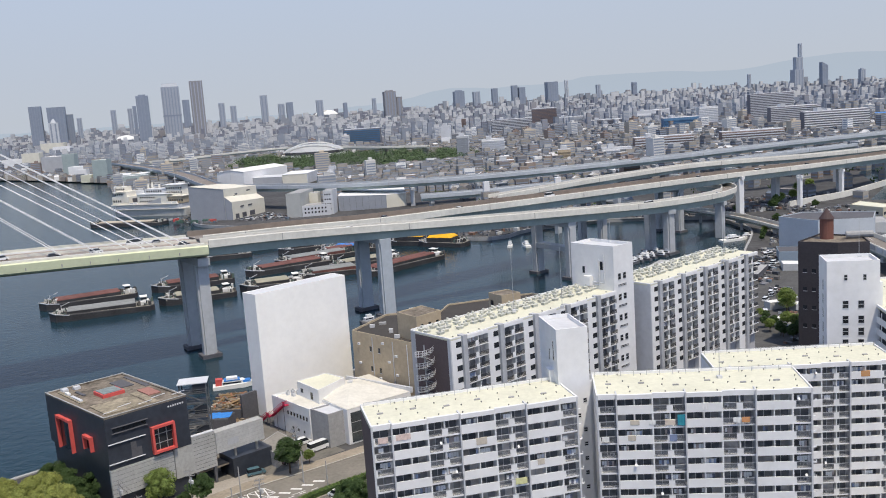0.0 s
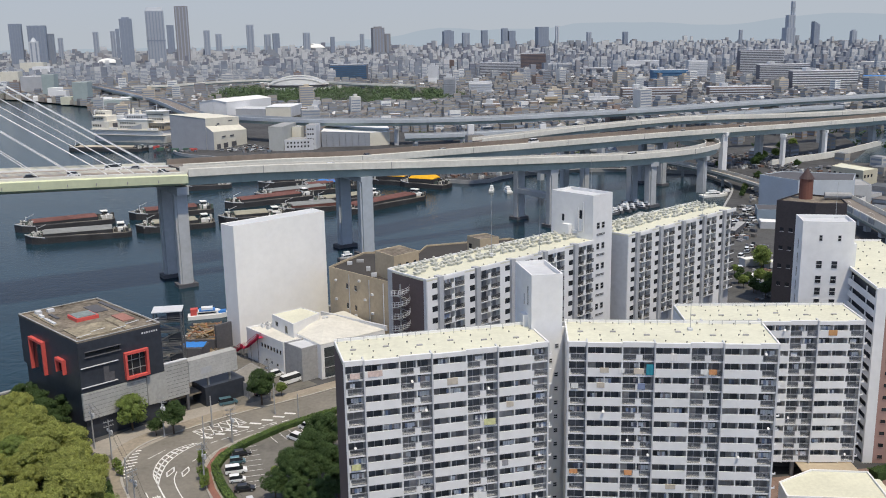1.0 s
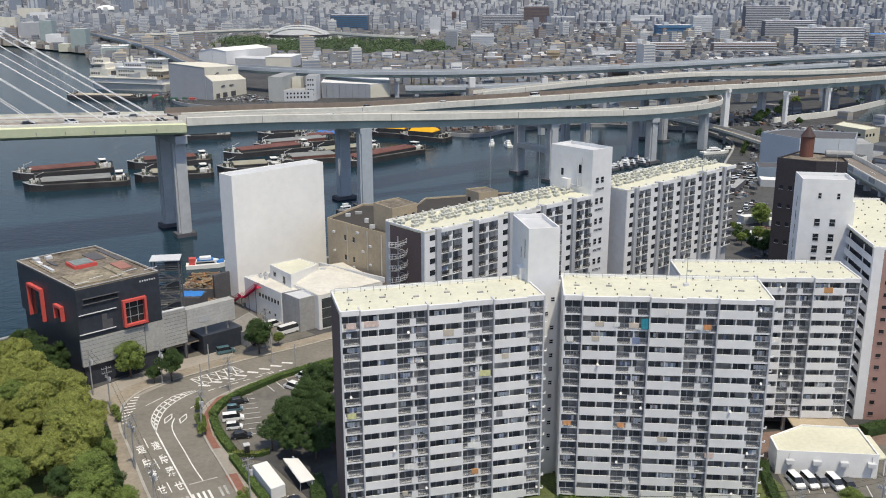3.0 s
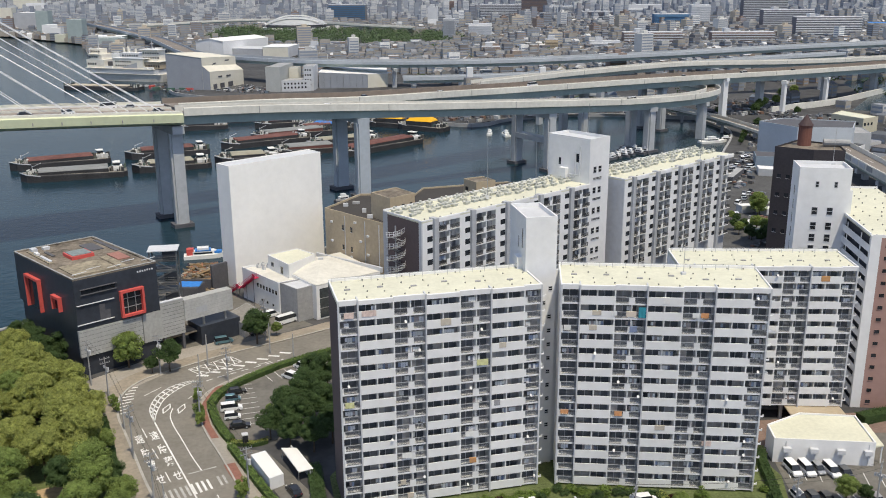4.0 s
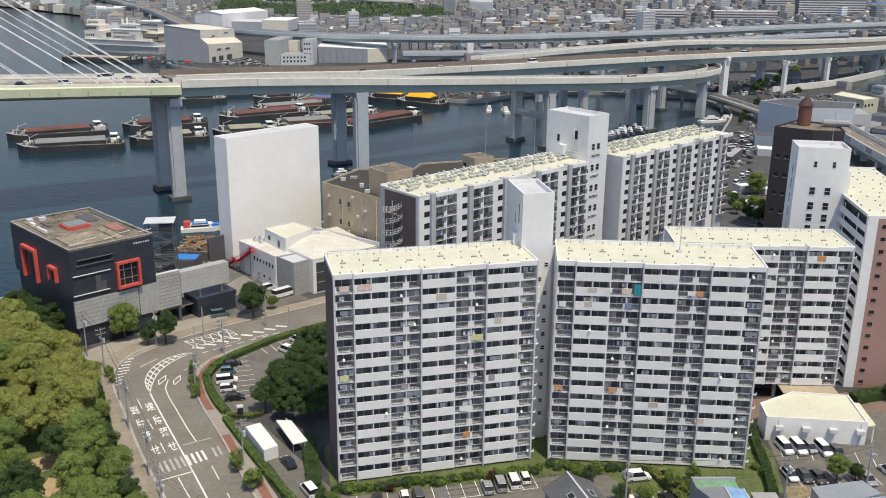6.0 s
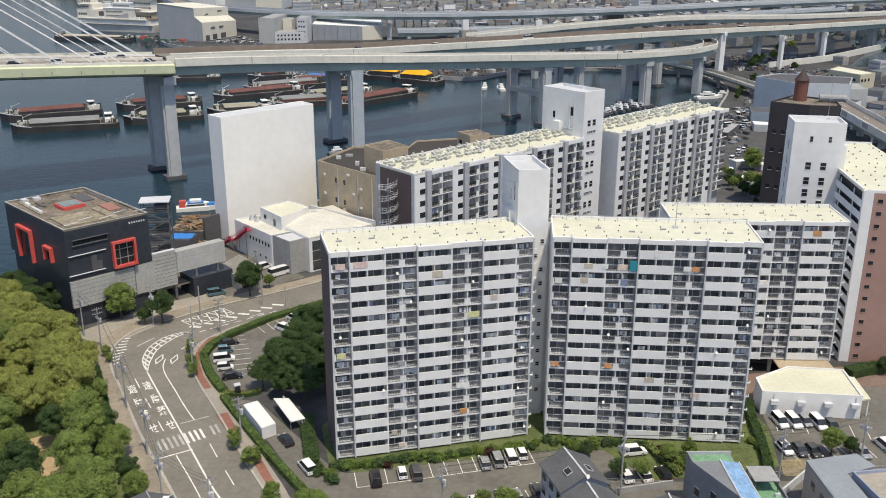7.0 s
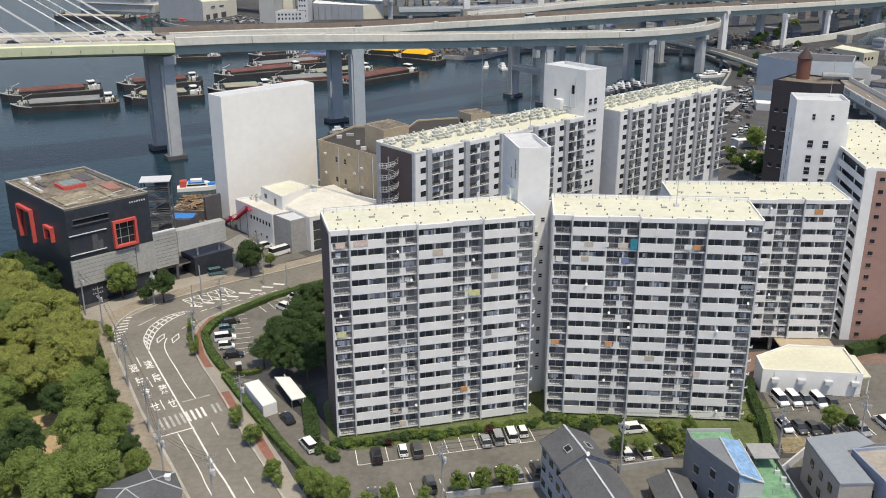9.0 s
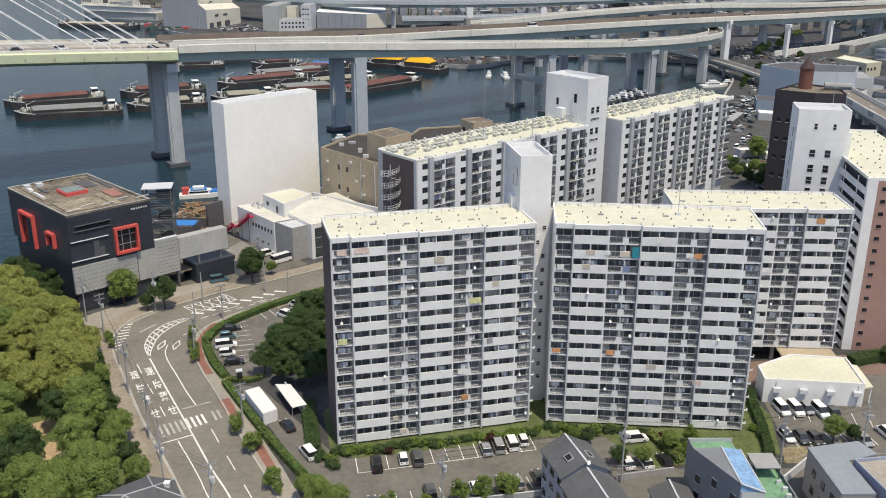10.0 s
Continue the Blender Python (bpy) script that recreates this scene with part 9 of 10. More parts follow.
near_town, far_town = Heap(), Heap()
flats = []
rng = random.Random(5)
y = 610.0
while y < 1950:
    pitch = 10.0 + (y - 610) * 0.0030
    x = -0.56 * y
    while x < 0.62 * y:
        px, py = x + rng.uniform(-3, 3), y + rng.uniform(-3, 3)
        x += pitch * rng.uniform(0.8, 1.25)
        if not seen(px, py, 20) or inside(px, py, RIVER) or inside(px, py, WOOD) or near_line(px, py, 17) or ((px + 203) ** 2 + (py - 1680) ** 2 < 80 ** 2):
            continue
        if py < 900 and (px < 20 or rng.random() < (0.9 if px > 150 and py < 800 else 0.55)):
            continue
        if -290 < px < -125 and py < 1215 or px < -10 and py < 900:
            continue
        tall = rng.random()
        turn = 0.18 + rng.uniform(-0.06, 0.06) + (0.35 if px > 200 else 0)
        if tall < 0.89:
            near_town.add(px, py, rng.uniform(6, 9.5), rng.uniform(5.5, 8.5), rng.uniform(5, 9.5), turn + (math.pi / 2 if rng.random() < 0.5 else 0), rng.random() < 0.5, 3 if py < 1350 else 0)
        elif tall < 0.98 or py < 1250 and tall < 0.994:
            near_town.add(px, py, rng.uniform(8, 13), rng.uniform(7, 10), rng.uniform(9, 16), turn, False, 4)
        elif tall < 0.994:
            near_town.add(px, py, rng.uniform(9, 20), rng.uniform(8, 12), rng.uniform(14, 27), turn, False, 9)
        else:
            flats.append((px, py, rng.uniform(10, 22), rng.uniform(9, 13), rng.uniform(15, 32), math.degrees(turn)))
    y += pitch * 0.95
y = 1950.0
while y < 4750:
    pitch = 15 + (y - 1950) * 0.006
    x = -0.55 * y
    while x < 0.62 * y:
        px, py = x + rng.uniform(-6, 6), y + rng.uniform(-6, 6)
        x += pitch * rng.uniform(0.7, 1.3)
        if not seen(px, py) or inside(px, py, RIVER):
            continue
        tall = rng.random()
        turn = 0.2 + rng.uniform(-0.1, 0.1)
        h = rng.uniform(4, 9) if tall < 0.70 else rng.uniform(8, 18) if tall < 0.94 else rng.uniform(16, 40)
        slim = 1.0
        if py > 3000 and tall > 0.965:
            h, slim = rng.uniform(18, 34), 0.75
        h += max(0, py - 3300) / 1400 * 46 * rng.uniform(0.5, 1.1)
        far_town.add(px, py, rng.uniform(0.4, 0.9) * pitch * slim, rng.uniform(0.4, 0.7) * pitch * slim, h, turn, False, 10 if (h > 14 and py < 3000) else 0)
    y += pitch
for _ in range(900):
    px, py = rng.uniform(190, 460), rng.uniform(330, 640)
    if inside(px, py, [(206, 486), (250, 520), (300, 600), (360, 640), (480, 660), (330, 440), (230, 330), (210, 330)]) and not near_line(px, py, 14) and not (240 < px < 280 and 515 < py < 575) and all((px - a) ** 2 + (py - b) ** 2 > 200 for a, b in spots):
        spots.append((px, py))
        near_town.add(px, py, rng.uniform(7, 15), rng.uniform(5, 10), rng.uniform(3, 6.5), 0.7 + rng.uniform(-0.1, 0.1), False, 2)
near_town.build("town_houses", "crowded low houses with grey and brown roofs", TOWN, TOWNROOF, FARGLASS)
FLATTONE = [surf("flats_" + n, c, 0.85, var=0.1) for n, c in (("white", (0.60, 0.59, 0.57)), ("grey", (0.42, 0.42, 0.42)), ("beige", (0.50, 0.44, 0.36)), ("brown", (0.27, 0.21, 0.18)))]
for px, py, w, d, h, a in flats:
    if py < 1000 and rng.random() < 0.5:
        continue
    g = thing("flats", "mid-rise block of flats among low houses", "apartment block", pose(px, py, 0, 0, 0, a), group="mid-rise flats")
    tone = rng.choice(FLATTONE)
    bm = bmesh.new()
    box(bm, -w / 2, w / 2, -d / 2, d / 2, 0, h)
    part("wall", bm, tone, g)
    bm = bmesh.new()
    box(bm, -w * 0.15, w * 0.2, -d * 0.2, d * 0.3, h, h + 3)
    part("lift_house", bm, tone, g)
    for k in range(int(h / 3.0)):
        bm = bmesh.new()
        box(bm, -w / 2 + 0.5, w / 2 - 0.5, -d / 2 - 0.15, -d / 2, 1 + k * 3.0, 2.4 + k * 3.0)
        part("window_band", bm, FARGLASS, g)
far_town.build("far_city", "dense city blocks with haze-blue walls towards the horizon", FARWALL, TOWNROOF, FARGLASS)

# gardens and street trees among the houses
bm = bmesh.new()
rng = random.Random(19)
for _ in range(620):
    y = rng.uniform(640, 1950)
    x = rng.uniform(-0.5, 0.6) * y
    if not inside(x, y, RIVER) and not near_line(x, y, 12) and not (x < -10 and y < 900) and not (-290 < x < -125 and y < 1215):
        leaf_cloud(bm, (x, y, rng.uniform(4, 7)), rng.uniform(2.5, 5), 26, 1.1, rng)
thing("town_trees", "dark green trees between the town houses", "trees", kind="stuff", data=finish(bm, "town_trees", LEAF[2]))

# woods round the arena
bm = bmesh.new()
rng = random.Random(9)
count = 0
while count < 700:
    x, y = rng.uniform(-345, 85), rng.uniform(1250, 1730)
    if inside(x, y, WOOD) and (x + 203) ** 2 + (y - 1680) ** 2 > 66 ** 2:
        count += 1
        leaf_cloud(bm, (x, y, rng.uniform(5, 9)), rng.uniform(4, 7), 62, 1.0, rng)
thing("woods", "green park woods round the arena", "trees", kind="stuff", data=finish(bm, "woods", WOODLEAF))


def far_slab(label, a, b, depth, h, wall, floors, band=None):
    """A long block of flats far off: body, one gallery a floor, roof."""
    a, b = Vector(a), Vector(b)
    L = (b - a).length
    g = thing("far_block", label, "apartment block", pose(a.x, a.y, 0, 0, 0, math.degrees(math.atan2(b.y - a.y, b.x - a.x))), group="far blocks")
    bm = bmesh.new()
    box(bm, 0, L, 0.6, depth, 0, h)
    part("wall", bm, wall, g)
    bm = bmesh.new()
    box(bm, 0, L, 0.6, depth, h, h + 0.8)
    part("roof", bm, OFFWHITE, g)
    step = h / floors
    for k in range(floors):
        bm = bmesh.new()
        box(bm, 0.2, L - 0.2, -0.8, 0.58, k * step + 0.1, k * step + step * 0.45)
        part("gallery", bm, band or OFFWHITE, g)
    bm = bmesh.new()
    box(bm, L * 0.2, L * 0.2 + 8, 2, depth - 2, h + 0.8, h + 5)
    part("lift_house", bm, OFFWHITE, g)
    return g


dark = surf("far_dark_wall", (0.17, 0.17, 0.19), 0.8, var=0.1)
brown = surf("far_brown_wall", (0.24, 0.18, 0.16), 0.8, var=0.1)
blue = surf("far_blue_netting", (0.09, 0.19, 0.31), 0.8, var=0.1)
for lab, a_, b_, dp, h, wl, n, bd in (
        ("long cream slab block of flats", (545, 1339), (637, 1332), 20, 33, dark, 10, WHITE), ("tall dark slab of flats with pale floors", (635, 1818), (718, 1812), 24, 55, dark, 17, OFFWHITE), ("wide dark slab of flats", (576, 1552), (658, 1546), 22, 36, dark, 12, OFFWHITE),
        ("long dark block of flats with pale ends", (390, 1228), (471, 1222), 18, 19, brown, 6, OFFWHITE), ("brown block of flats with pale galleries", (272, 1217), (348, 1213), 18, 20, brown, 6, OFFWHITE), ("building wrapped in blue netting", (433, 1693), (496, 1688), 30, 25, blue, 5, blue),
        ("block of flats with white galleries", (525, 1786), (561, 1784), 24, 38, OFFWHITE, 12, WHITE), ("long white shed with plain walls", (509, 2289), (611, 2280), 40, 25, OFFWHITE, 2, WHITE), ("dark block of flats with brown galleries", (266, 2322), (327, 2316), 26, 47, dark, 14, brown),
        ("grey-green block of flats", (305, 2182), (375, 2176), 22, 26, OFFWHITE, 8, FIN), ("long dark low block", (364, 2112), (469, 2103), 30, 16, dark, 4, dark), ("brown low block of flats", (333, 1704), (383, 1700), 16, 17, brown, 5, TAN),
        ("tan block of flats with plain walls", (159, 1133), (174, 1132), 12, 17, TAN, 5, TAN), ("cream low block of flats", (215, 1146), (252, 1144), 12, 14, OFFWHITE, 4, WHITE), ("blue-grey glazed office block", (-166, 1911), (-93, 1906), 28, 39, dark, 10, blue),
        ("long block of flats with pale galleries", (142, 1999), (228, 1992), 22, 35, dark, 11, OFFWHITE), ("slender pale block of flats", (28, 1737), (46, 1735), 16, 38, OFFWHITE, 1, WHITE), ("white office block among the houses", (83, 1408), (117, 1405), 18, 23, WHITE, 6, OFFWHITE),
        ("slim blue-grey block of flats", (44, 1373), (61, 1371), 14, 32, FIN, 10, FIN), ("brown block of flats far off", (78, 2347), (103, 2345), 20, 35, brown, 10, brown), ("brown brick block of flats", (78, 1074), (99, 1072), 12, 13, brown, 4, TAN), ("slim white block of flats", (-117, 1074), (-110, 1073), 8, 16, WHITE, 5, OFFWHITE)):
    far_slab(lab, a_, b_, dp, h, wl, n, bd)


def skyscraper(label, x, y, w, d, h, tone, strips, kind, turn=15):
    """kind: 0 flat top, 1 pointed, 2 raised core, 3 crown and belt, 4 striped shaft, 5 slanting top."""
    g = thing("skyscraper", label + " far off in the city", "skyscraper", pose(x, y, 0, 0, 0, turn), group="skyscrapers")
    top = h - (0.12 * h if kind == 1 else 5 if kind == 2 else 12 if kind == 3 else 0)
    bm = bmesh.new()
    box(bm, -w / 2, w / 2, -d / 2, d / 2, 0, top)
    if kind == 5:
        for v in bm.verts:
            if v.co.z > 1 and v.co.x > 0:
                v.co.z -= 14
    part("shaft", bm, tone, g)
    for k in range(strips):
        bm = bmesh.new()
        box(bm, -w / 2 + w * (k + 0.3) / strips, -w / 2 + w * (k + 0.62) / strips, -d / 2 - 0.5, -d / 2, 4, top - (20 if kind == 5 else 4))
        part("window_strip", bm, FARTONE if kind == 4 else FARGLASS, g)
    if kind in (1, 2, 3):
        bm = bmesh.new()
        e = 0.46 if kind == 3 else 0.3
        box(bm, -w * e, w * e, -d * e, d * e, top, h)
        if kind in (1, 3):
            for v in bm.verts:
                if v.co.z > top + 1:
                    v.co.x *= 0.25 if kind == 1 else 0.9
                    v.co.y *= 0.25 if kind == 1 else 0.9
        part("crown", bm, FARTONE2 if kind == 3 else tone, g)
    if kind == 3:
        bm = bmesh.new()
        box(bm, -w / 2 - 0.6, w / 2 + 0.6, -d / 2 - 0.8, d / 2 + 0.6, h * 0.44, h * 0.44 + 4)
        part("belt", bm, FARDARK, g, "dark plant floor belt")
    return g


# tower tones with distance haze painted in: lighter, bluer, less contrast
FARTONE = surf("far_tower_hazed_grey", (0.34, 0.372, 0.425), 0.8, var=0.06)
FARTONE2 = surf("far_tower_hazed_pale", (0.50, 0.52, 0.55), 0.8, var=0.06)
FARDARK = surf("far_tower_hazed_dark_glass", (0.235, 0.27, 0.33), 0.5, var=0.08)
FARBROWN = surf("far_tower_hazed_brown", (0.265, 0.26, 0.275), 0.8, var=0.06)
SKY_WEST = [("wide dark blue-grey tower", -1477, 3610, 44, 33, 165, "D", 5, 0),
    ("wide dark blue-grey tower", -1408, 3637, 64, 48, 158, "D", 5, 0),
    ("lower shoulder tower", -1378, 3681, 28, 21, 128, "D", 3, 0),
    ("pale tapering tower", -1350, 3445, 32, 24, 113, "P", 2, 1),
    ("small grey tower", -1472, 4041, 19, 14, 114, "G", 2, 0),
    ("grey tower", -1339, 4086, 22, 16, 137, "G", 2, 0),
    ("grey tower", -1288, 4155, 20, 15, 140, "G", 2, 0),
    ("dark slim tower", -1240, 4065, 15, 12, 148, "D", 2, 0),
    ("dark glass tower", -1007, 3403, 43, 32, 177, "D", 4, 2),
    ("pale grey tower with a white crown", -935, 3518, 65, 49, 213, "G", 6, 3),
    ("slim blue tower", -1069, 4268, 31, 23, 163, "D", 2, 0),
    ("brown tower with pale vertical stripes", -857, 3600, 48, 36, 219, "B", 4, 4),
    ("grey tower", -897, 4206, 26, 19, 137, "G", 2, 0),
    ("grey tower", -848, 4216, 26, 19, 121, "G", 2, 0)]
SKY_MIDDLE = [("slim grey tower", -730, 4339, 31, 23, 160, "G", 2, 0),
    ("dark twin tower", -647, 4302, 28, 21, 116, "G", 2, 0),
    ("dark twin tower", -610, 4307, 30, 23, 120, "D", 2, 0),
    ("grey tower", -491, 4473, 31, 23, 122, "G", 2, 0),
    ("small dark tower", -355, 4285, 18, 14, 101, "D", 1, 0),
    ("slim grey tower", -228, 4394, 18, 14, 112, "G", 1, 0),
    ("tall brown tower", -145, 4097, 51, 38, 140, "B", 4, 2),
    ("lower brown shoulder tower", -105, 4129, 24, 18, 110, "B", 1, 0),
    ("wide grey tower with a raised middle", 168, 4397, 47, 35, 122, "D", 3, 2),
    ("grey tower", 256, 4493, 32, 24, 110, "G", 2, 0),
    ("grey tower", 339, 4437, 27, 20, 119, "D", 2, 0),
    ("stepped grey tower", 427, 4379, 26, 20, 126, "D", 2, 0),
    ("stepped grey tower", 461, 4386, 31, 23, 115, "D", 2, 0)]
SKY_EAST = [("wide dark tower", 598, 4359, 52, 39, 130, "D", 4, 0),
    ("slim pale tower", 679, 4428, 15, 11, 134, "P", 1, 0),
    ("pale tower", 827, 4423, 19, 15, 103, "G", 1, 0),
    ("grey tower", 979, 4341, 21, 16, 102, "D", 2, 0),
    ("small tower", 1482, 4249, 14, 10, 102, "G", 1, 0),
    ("very tall stepped tower; its upper part", 1661, 4117, 15, 11, 218, "G", 1, 0),
    ("very tall stepped tower; its middle part", 1652, 4117, 33, 25, 160, "G", 2, 0),
    ("very tall stepped tower; its foot", 1647, 4116, 45, 34, 107, "G", 3, 0),
    ("rounded grey tower", 1742, 4062, 29, 22, 131, "D", 3, 5),
    ("low domed tower", 1906, 4054, 24, 18, 94, "G", 2, 2)]
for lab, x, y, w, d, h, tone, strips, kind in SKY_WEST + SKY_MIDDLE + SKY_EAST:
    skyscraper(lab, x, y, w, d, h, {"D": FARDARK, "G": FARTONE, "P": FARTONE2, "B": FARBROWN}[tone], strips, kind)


def dome(label, x, y, r, base, rise):
    """A round hall: drum wall and a low white dome."""
    g = thing("domed_hall", label, "hall", pose(x, y, 0), group="domed halls")
    bm = bmesh.new()
    prism(bm, [(math.cos(k * math.tau / 24) * r * 0.94, math.sin(k * math.tau / 24) * r * 0.94) for k in range(24)], 0, base)
    part("drum", bm, FIN, g)
    bm = bmesh.new()
    rings = [[bm.verts.new((math.cos(k * math.tau / 24) * r * math.cos(e * math.pi / 10.5), math.sin(k * math.tau / 24) * r * math.cos(e * math.pi / 10.5), base + rise * math.sin(e * math.pi / 10.5))) for k in range(24)] for e in range(6)]
    for a, b in zip(rings, rings[1:]):
        for k in range(24):
            bm.faces.new((a[k], a[(k + 1) % 24], b[(k + 1) % 24], b[k]))
    bm.faces.new(rings[-1])
    part("dome", bm, WHITE_CLEAN, g, "bright white domed roof")


for lab, x, y, r, base, rise in (("low white domed hall in the city", -1060, 3336, 34, 22, 16), ("wide white stadium roof near the horizon", -472, 4576, 59, 50, 22), ("round white storage dome", -314, 4489, 27, 14, 22), ("small white oval roof beside the arena", -104, 1700, 10.5, 3.4, 4.2)):
    dome(lab, x, y, r, base, rise)

plain_building("long_shed", "long white-roofed shed among the houses", "shed", [(1013, 2108), (1190, 2020), (1204, 2048), (1027, 2136)], 20, FIN, WHITE_CLEAN, 0.3)
plain_building("long_shed", "low shed with a bright blue roof", "shed", [(767, 1583), (830, 1552), (846, 1590), (783, 1621)], 13, PALEWALL, BLUETARP, 0.3)

# hills behind the city
bm = bmesh.new()
prev = None
for k in range(121):
    a = radians(-34 + 68 * k / 120)
    x, y = math.sin(a) * 4930, math.cos(a) * 4930
    u = math.degrees(a)
    h = 62 + 78 * max(0, min(1, (u + 7) / 12)) + 14 * math.sin(u * 0.55 + 1.0) * max(0, min(1, (u + 7) / 8)) + 14 * noise.noise((u * 0.35, 0, 0)) + 6 * noise.noise((u * 1.3, 3, 0)) + 22 * max(0, min(1, (u - 16) / 10))
    cur = (bm.verts.new((x, y, -20)), bm.verts.new((x, y, h)))
    if prev:
        bm.faces.new((prev[0], cur[0], cur[1], prev[1]))
    prev = cur
thing("hills", "pale blue hills along the horizon, their haze given as glow", "hills", kind="structure", data=finish(bm, "hills", HILLS))

# glowing ring added as pale summer haze; hides the sky low over the horizon, all round
bm = bmesh.new()
rings = [[bm.verts.new((math.sin(k * math.tau / 96) * 4985, math.cos(k * math.tau / 96) * 4985, z)) for k in range(96)] for z in (-60, 1000)]
for k in range(96):
    bm.faces.new((rings[0][k], rings[0][(k + 1) % 96], rings[1][(k + 1) % 96], rings[1][k]))
thing("backdrop", "glowing lavender backdrop ring as haze low in the summer sky", "sky", kind="structure", data=finish(bm, "backdrop", SKYHAZE))

# ---------------------------------------------------------------- the inner basin's shore
low_deck, deck_rows = viaduct("low dark road deck crossing the basin's mouth", [(120, 690, 7), (150, 640, 7), (178, 566, 7), (189, 500, 7), (191, 476, 7)], 8, wall=1.6, girder=1.6)
for k in range(5):
    single_pier(low_deck, along([q for q, _ in deck_rows], 20 + k * 44)[0].xy + Vector((4, 0)), 4.4, 1.6, 1.6, 70, 7)
for kind, x, y, sc in ((2, 184, 512, 0.5), (1, 187, 519, 0.55), (2, 181, 505, 0.45), (1, 192, 524, 0.5), (2, 178, 498, 0.4), (2, 226, 610, 0.9), (2, 234, 624, 1.0), (1, 243, 640, 0.9), (2, 214, 640, 0.8), (1, 256, 652, 0.9), (2, 200, 604, 0.8), (2, 275, 690, 1.0),
                       (1, 290, 705, 1.0), (2, 252, 604, 0.7), (2, 208, 556, 0.7), (1, 214, 548, 0.6)):
    plant(kind, x, y, sc, (x * 37) % 360)
plain_building("shed", "low dark open shed with a pale blue wall", "shed", [(163, 434), (176, 431), (179, 444), (167, 448)], 5.5, surf("shed_blue_wall", (0.24, 0.30, 0.36), 0.7, var=0.1), DARKGREY, 0.2, group="sheds")
plain_building("shed", "small white-roofed shed beside the street", "shed", [(158, 416), (167, 413), (169, 420), (160, 424)], 3.2, PALEWALL, WHITE_CLEAN, 0.1, group="sheds")
plain_building("shed", "dark flat store beside the basin wall", "shed", [(140, 398), (152, 418), (149, 420), (137, 400)], 3.0, DARKGREY, GREY, 0.2, group="sheds")
for k in range(16):
    park(("van", "car", "kei")[k % 3], (0, 1, 0, 4, 2)[k % 5], 150 + (k % 8) * 2.7, 428 + (k % 8) * 4.4 - (k // 8) * 12, 20 + (k * 53) % 9)
for k in range(10):
    park(("car", "van", "bus")[k % 3], (0, 4, 2, 1)[k % 4], 204 + k * 6.2, 552 + k * 7.4 + (k % 2) * 6, 50)

sheetroof = surf("blue_grey_sheet_roof", (0.27, 0.30, 0.33), 0.55, var=0.1, big=0.15)
grey_house = sloped_hall("house", "pale house with a wide blue-grey sheet roof", "house", [(62.5, 114.2), (67.2, 113.6), (66.9, 121.9), (72.2, 123.7), (71.1, 127.8), (62.4, 126.4)], [7.2, 7.6, 7.8, 7.8, 7.6, 7.4], surf("warm_grey_render", (0.43, 0.40, 0.37), 0.85, var=0.1), sheetroof, group="houses")
for y0 in (116.2, 119.4, 122.6):
    for z in (1.4, 4.4):
        bm = bmesh.new()
        box(bm, -0.14, 0.06, y0 - 114.2, y0 - 113.0, z, z + 1.3)
        part("window", bm, GLASS, grey_house)
for k in range(9):
    bm = bmesh.new()
    tube(bm, (0.1 + k * 0.95, 12.2 + k * 0.14, 7.84), (0.15 + k * 0.5, 1.0 + k * 0.85, 7.66 + k * 0.02), 0.03, n=5)
    part("roof_seam", bm, sheetroof, grey_house)
bm = bmesh.new()
box(bm, 6.6, 7.6, 10.6, 11.4, 7.9, 8.05)
part("roof_window", bm, GLASS, grey_house)

# overhead wires between the poles
def wire(a, b, sag):
    rows = []
    for k in range(9):
        t = k / 8
        rows.append(Vector(a).lerp(Vector(b), t) - Vector((0, 0, sag * 4 * t * (1 - t))))
    bm = bmesh.new()
    side = Vector((b[1] - a[1], a[0] - b[0], 0)).normalized()
    sweep(bm, [(p, side) for p in rows], [(-0.022, 0), (0, -0.022), (0.022, 0), (0, 0.022)])
    thing("overhead_wire", "thin black overhead wire between utility poles", "wire", group="overhead wires", data=finish(bm, "overhead_wire", TYRE))


for chain in ([(-74.3, 195.5, 11), (-68.1, 188.1, 10), (-55.0, 161.0, 11.4), (-46.6, 144.2, 10.5), (-39.8, 127.5, 11), (-30.4, 119.5, 11)], [(-39.0, 221.6, 11), (-43.7, 196.3, 8.6), (-45.4, 175.3, 9.9), (-30.8, 147.4, 9.5)], [(4.2, 121.5, 11), (33.6, 129.0, 11.5), (60.4, 131.0, 11), (76.0, 135.0, 11)]):
    for a, b in zip(chain, chain[1:]):
        for dx, dz in ((-0.5, -0.12), (0.5, -0.12), (0.0, -1.1)):
            wire((a[0] + dx, a[1], a[2] + dz), (b[0] + dx, b[1], b[2] + dz), 0.5)

for x, y, w_, lab in ((120.2, 321.1, 5.0, "white-roofed lean-to beside the street trees"), (133.9, 340.5, 4.0, "small pale hut among the street trees"), (126.2, 346.1, 6.0, "low pale shed beside the street"), (140.6, 345.6, 5.0, "pale hut with a flat roof by the trees")):
    plain_building("shed", lab, "shed", [(x, y), (x + w_, y + 1.2), (x + w_ - 1.0, y + 5.2), (x - 1.0, y + 4.0)], 2.7, PALEWALL, WHITE_CLEAN, 0.1, group="sheds")
for k, (x, y) in enumerate(((129.8, 360.9), (135.2, 368.7), (139.9, 376.8), (128.0, 327.2), (136.9, 333.6), (129.5, 353.3), (122.3, 340.9))):
    park(("van", "car", "kei")[k % 3], (0, 1, 0, 2)[k % 4], x, y, 55 + k * 4)

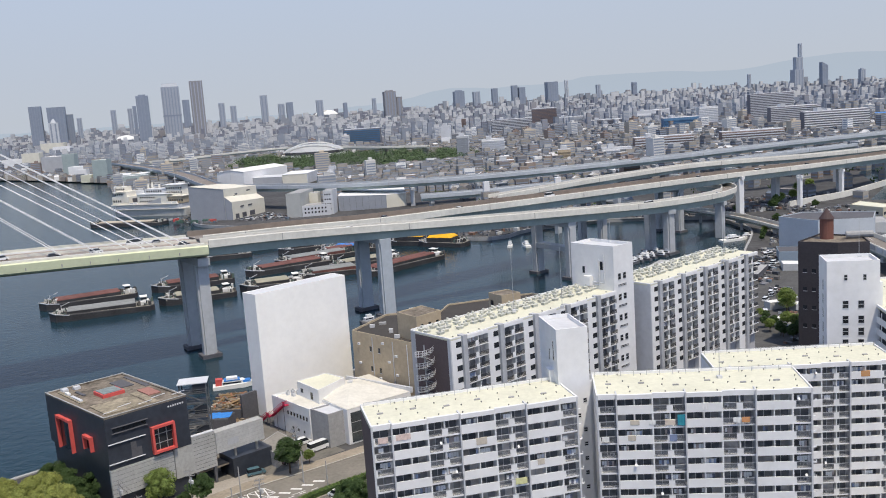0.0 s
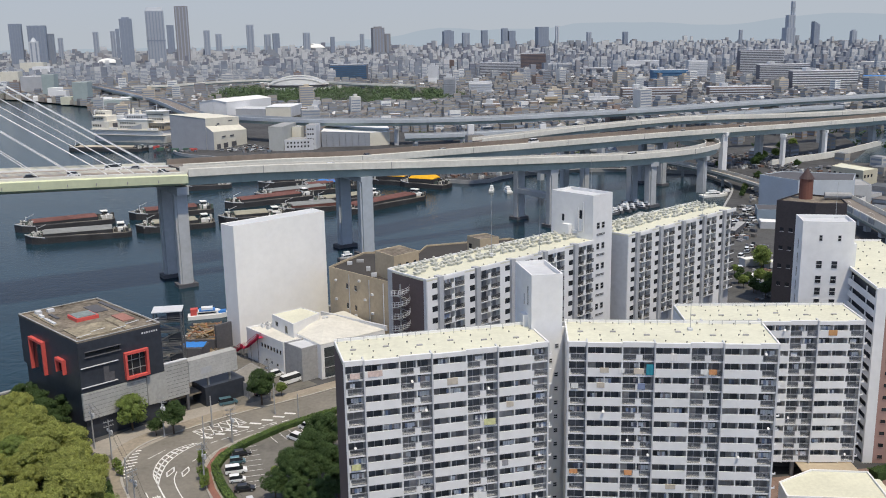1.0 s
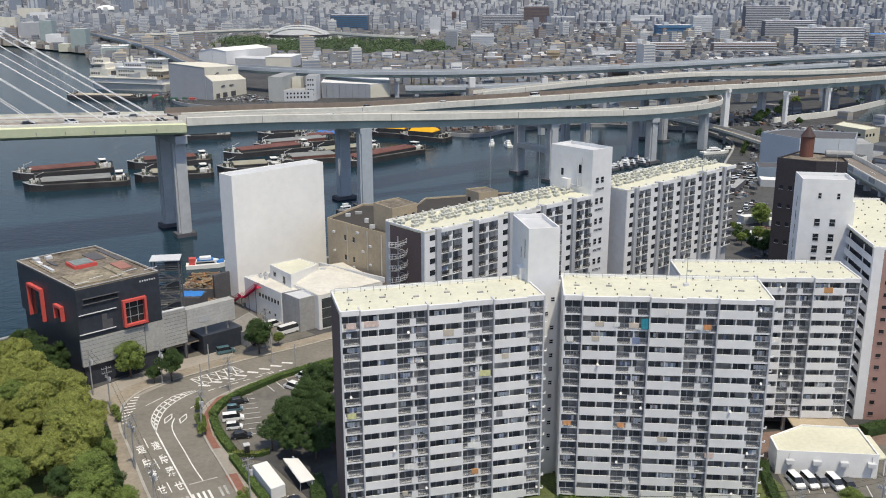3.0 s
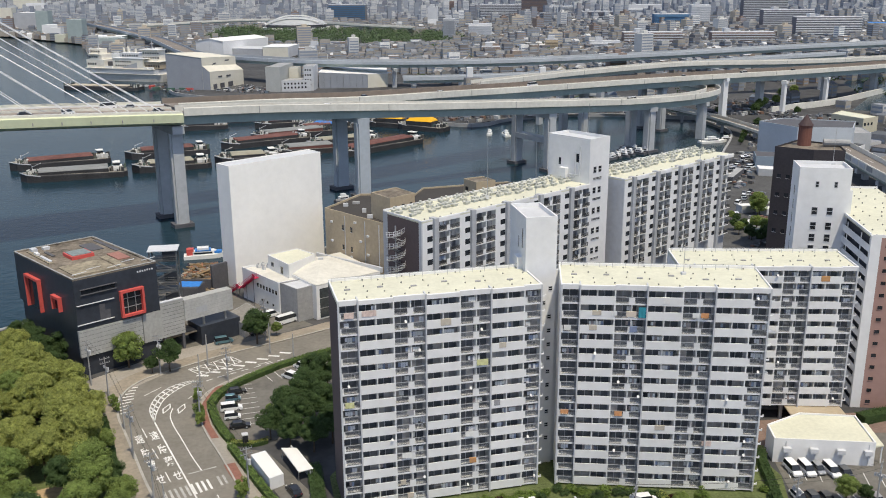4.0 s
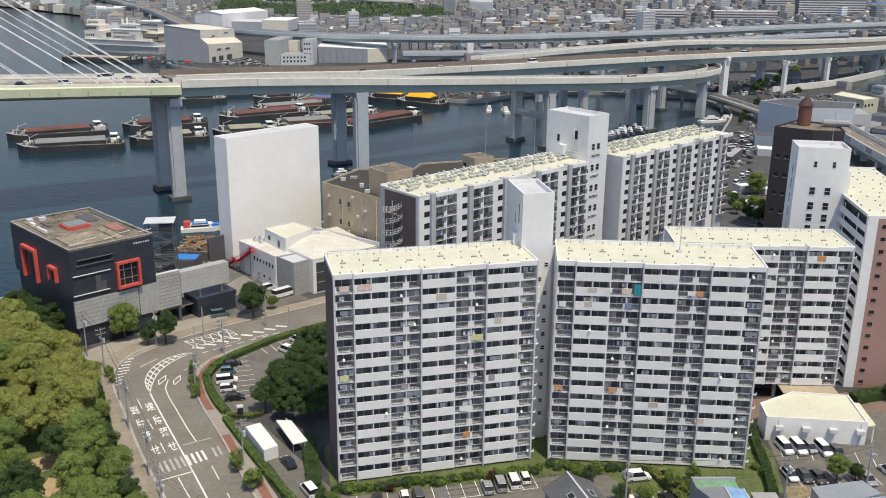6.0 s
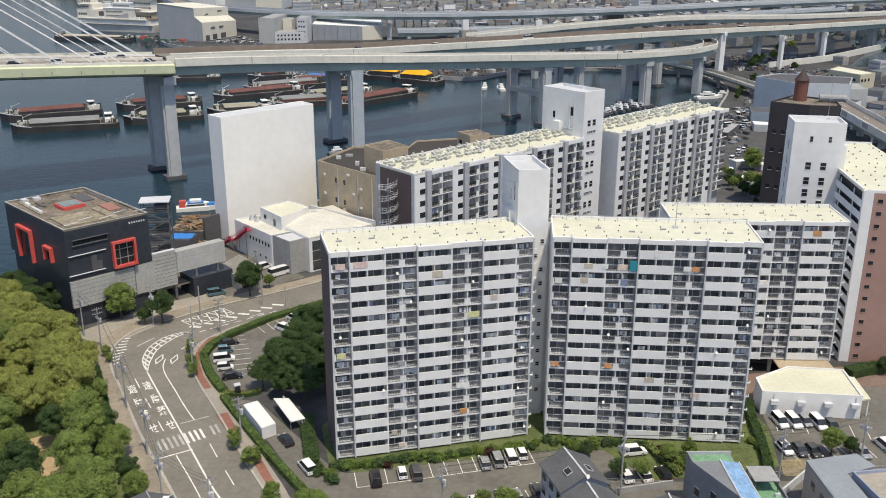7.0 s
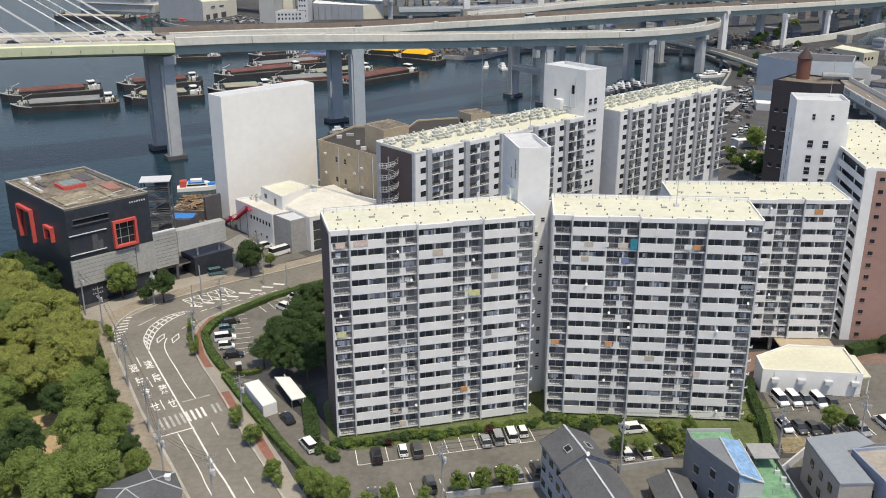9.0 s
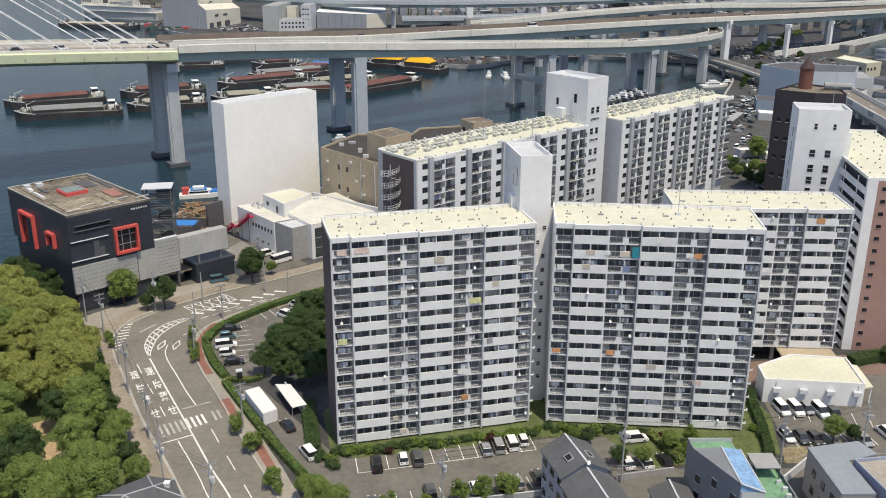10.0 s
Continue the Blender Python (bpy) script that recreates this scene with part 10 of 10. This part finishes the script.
# goods, bins and huts that fill the yards by the water
GOODS = ramp_island("stored_goods", [(0.08, 0.088, 0.10), (0.50, 0.50, 0.49), (0.13, 0.122, 0.115), (0.22, 0.22, 0.23), (0.06, 0.065, 0.07), (0.15, 0.19, 0.23), (0.20, 0.20, 0.21), (0.22, 0.17, 0.14), (0.12, 0.18, 0.16), (0.40, 0.38, 0.34), (0.20, 0.12, 0.09), (0.10, 0.18, 0.28)])


def clutter(name, label, areas, seed):
    r = random.Random(seed)
    bm = bmesh.new()
    for pts, n, big in areas:
        xs, ys = [p[0] for p in pts], [p[1] for p in pts]
        made = 0
        while made < n:
            x, y = r.uniform(min(xs), max(xs)), r.uniform(min(ys), max(ys))
            if not inside(x, y, pts):
                continue
            made += 1
            m = pose(x, y, 0.05, 0, 0, r.choice((35, 40, 125, 130)) + r.uniform(-8, 8))
            a, c, d = r.uniform(0.4, 1.6) * big, r.uniform(0.3, 1.0) * big, r.uniform(0.4, 1.5) * big
            for v in box(bm, -a, a, -c, c, 0, d):
                v.co = m @ v.co
    thing(name, label, "stored goods", kind="stuff", data=finish(bm, name, GOODS))


clutter("yard_goods", "jumble of stored goods, bins and small huts beside the basin", [([(138, 388), (150, 400), (166, 438), (176, 470), (168, 474), (150, 436), (134, 398)], 110, 1.0), ([(112, 296), (120, 294), (140, 352), (150, 386), (142, 388), (128, 350)], 70, 0.8),
        ([(176, 478), (200, 484), (204, 520), (196, 545), (190, 520)], 70, 0.9), ([(206, 490), (245, 520), (290, 600), (270, 612), (230, 590), (206, 550)], 240, 1.3), ([(190, 600), (240, 606), (300, 680), (250, 690), (200, 650)], 200, 1.5), ([(222, 400), (300, 470), (330, 560), (290, 560), (230, 470)], 150, 1.4)], 3)
clutter("quay_goods", "containers, bins and gear heaped along the far quay", [([(-236, 812), (-212, 788), (-190, 768), (-176, 772), (-208, 790), (-214, 836)], 70, 1.2), ([(-160, 772), (-126, 752), (-112, 758), (-128, 800), (-140, 806)], 60, 1.1), ([(-24, 626), (36, 586), (64, 612), (50, 660), (-20, 670)], 220, 1.5), ([(-110, 712), (-24, 630), (-24, 680), (-90, 750)], 150, 1.4), ([(66, 614), (122, 628), (180, 610), (184, 640), (100, 660)], 150, 1.4)], 4)
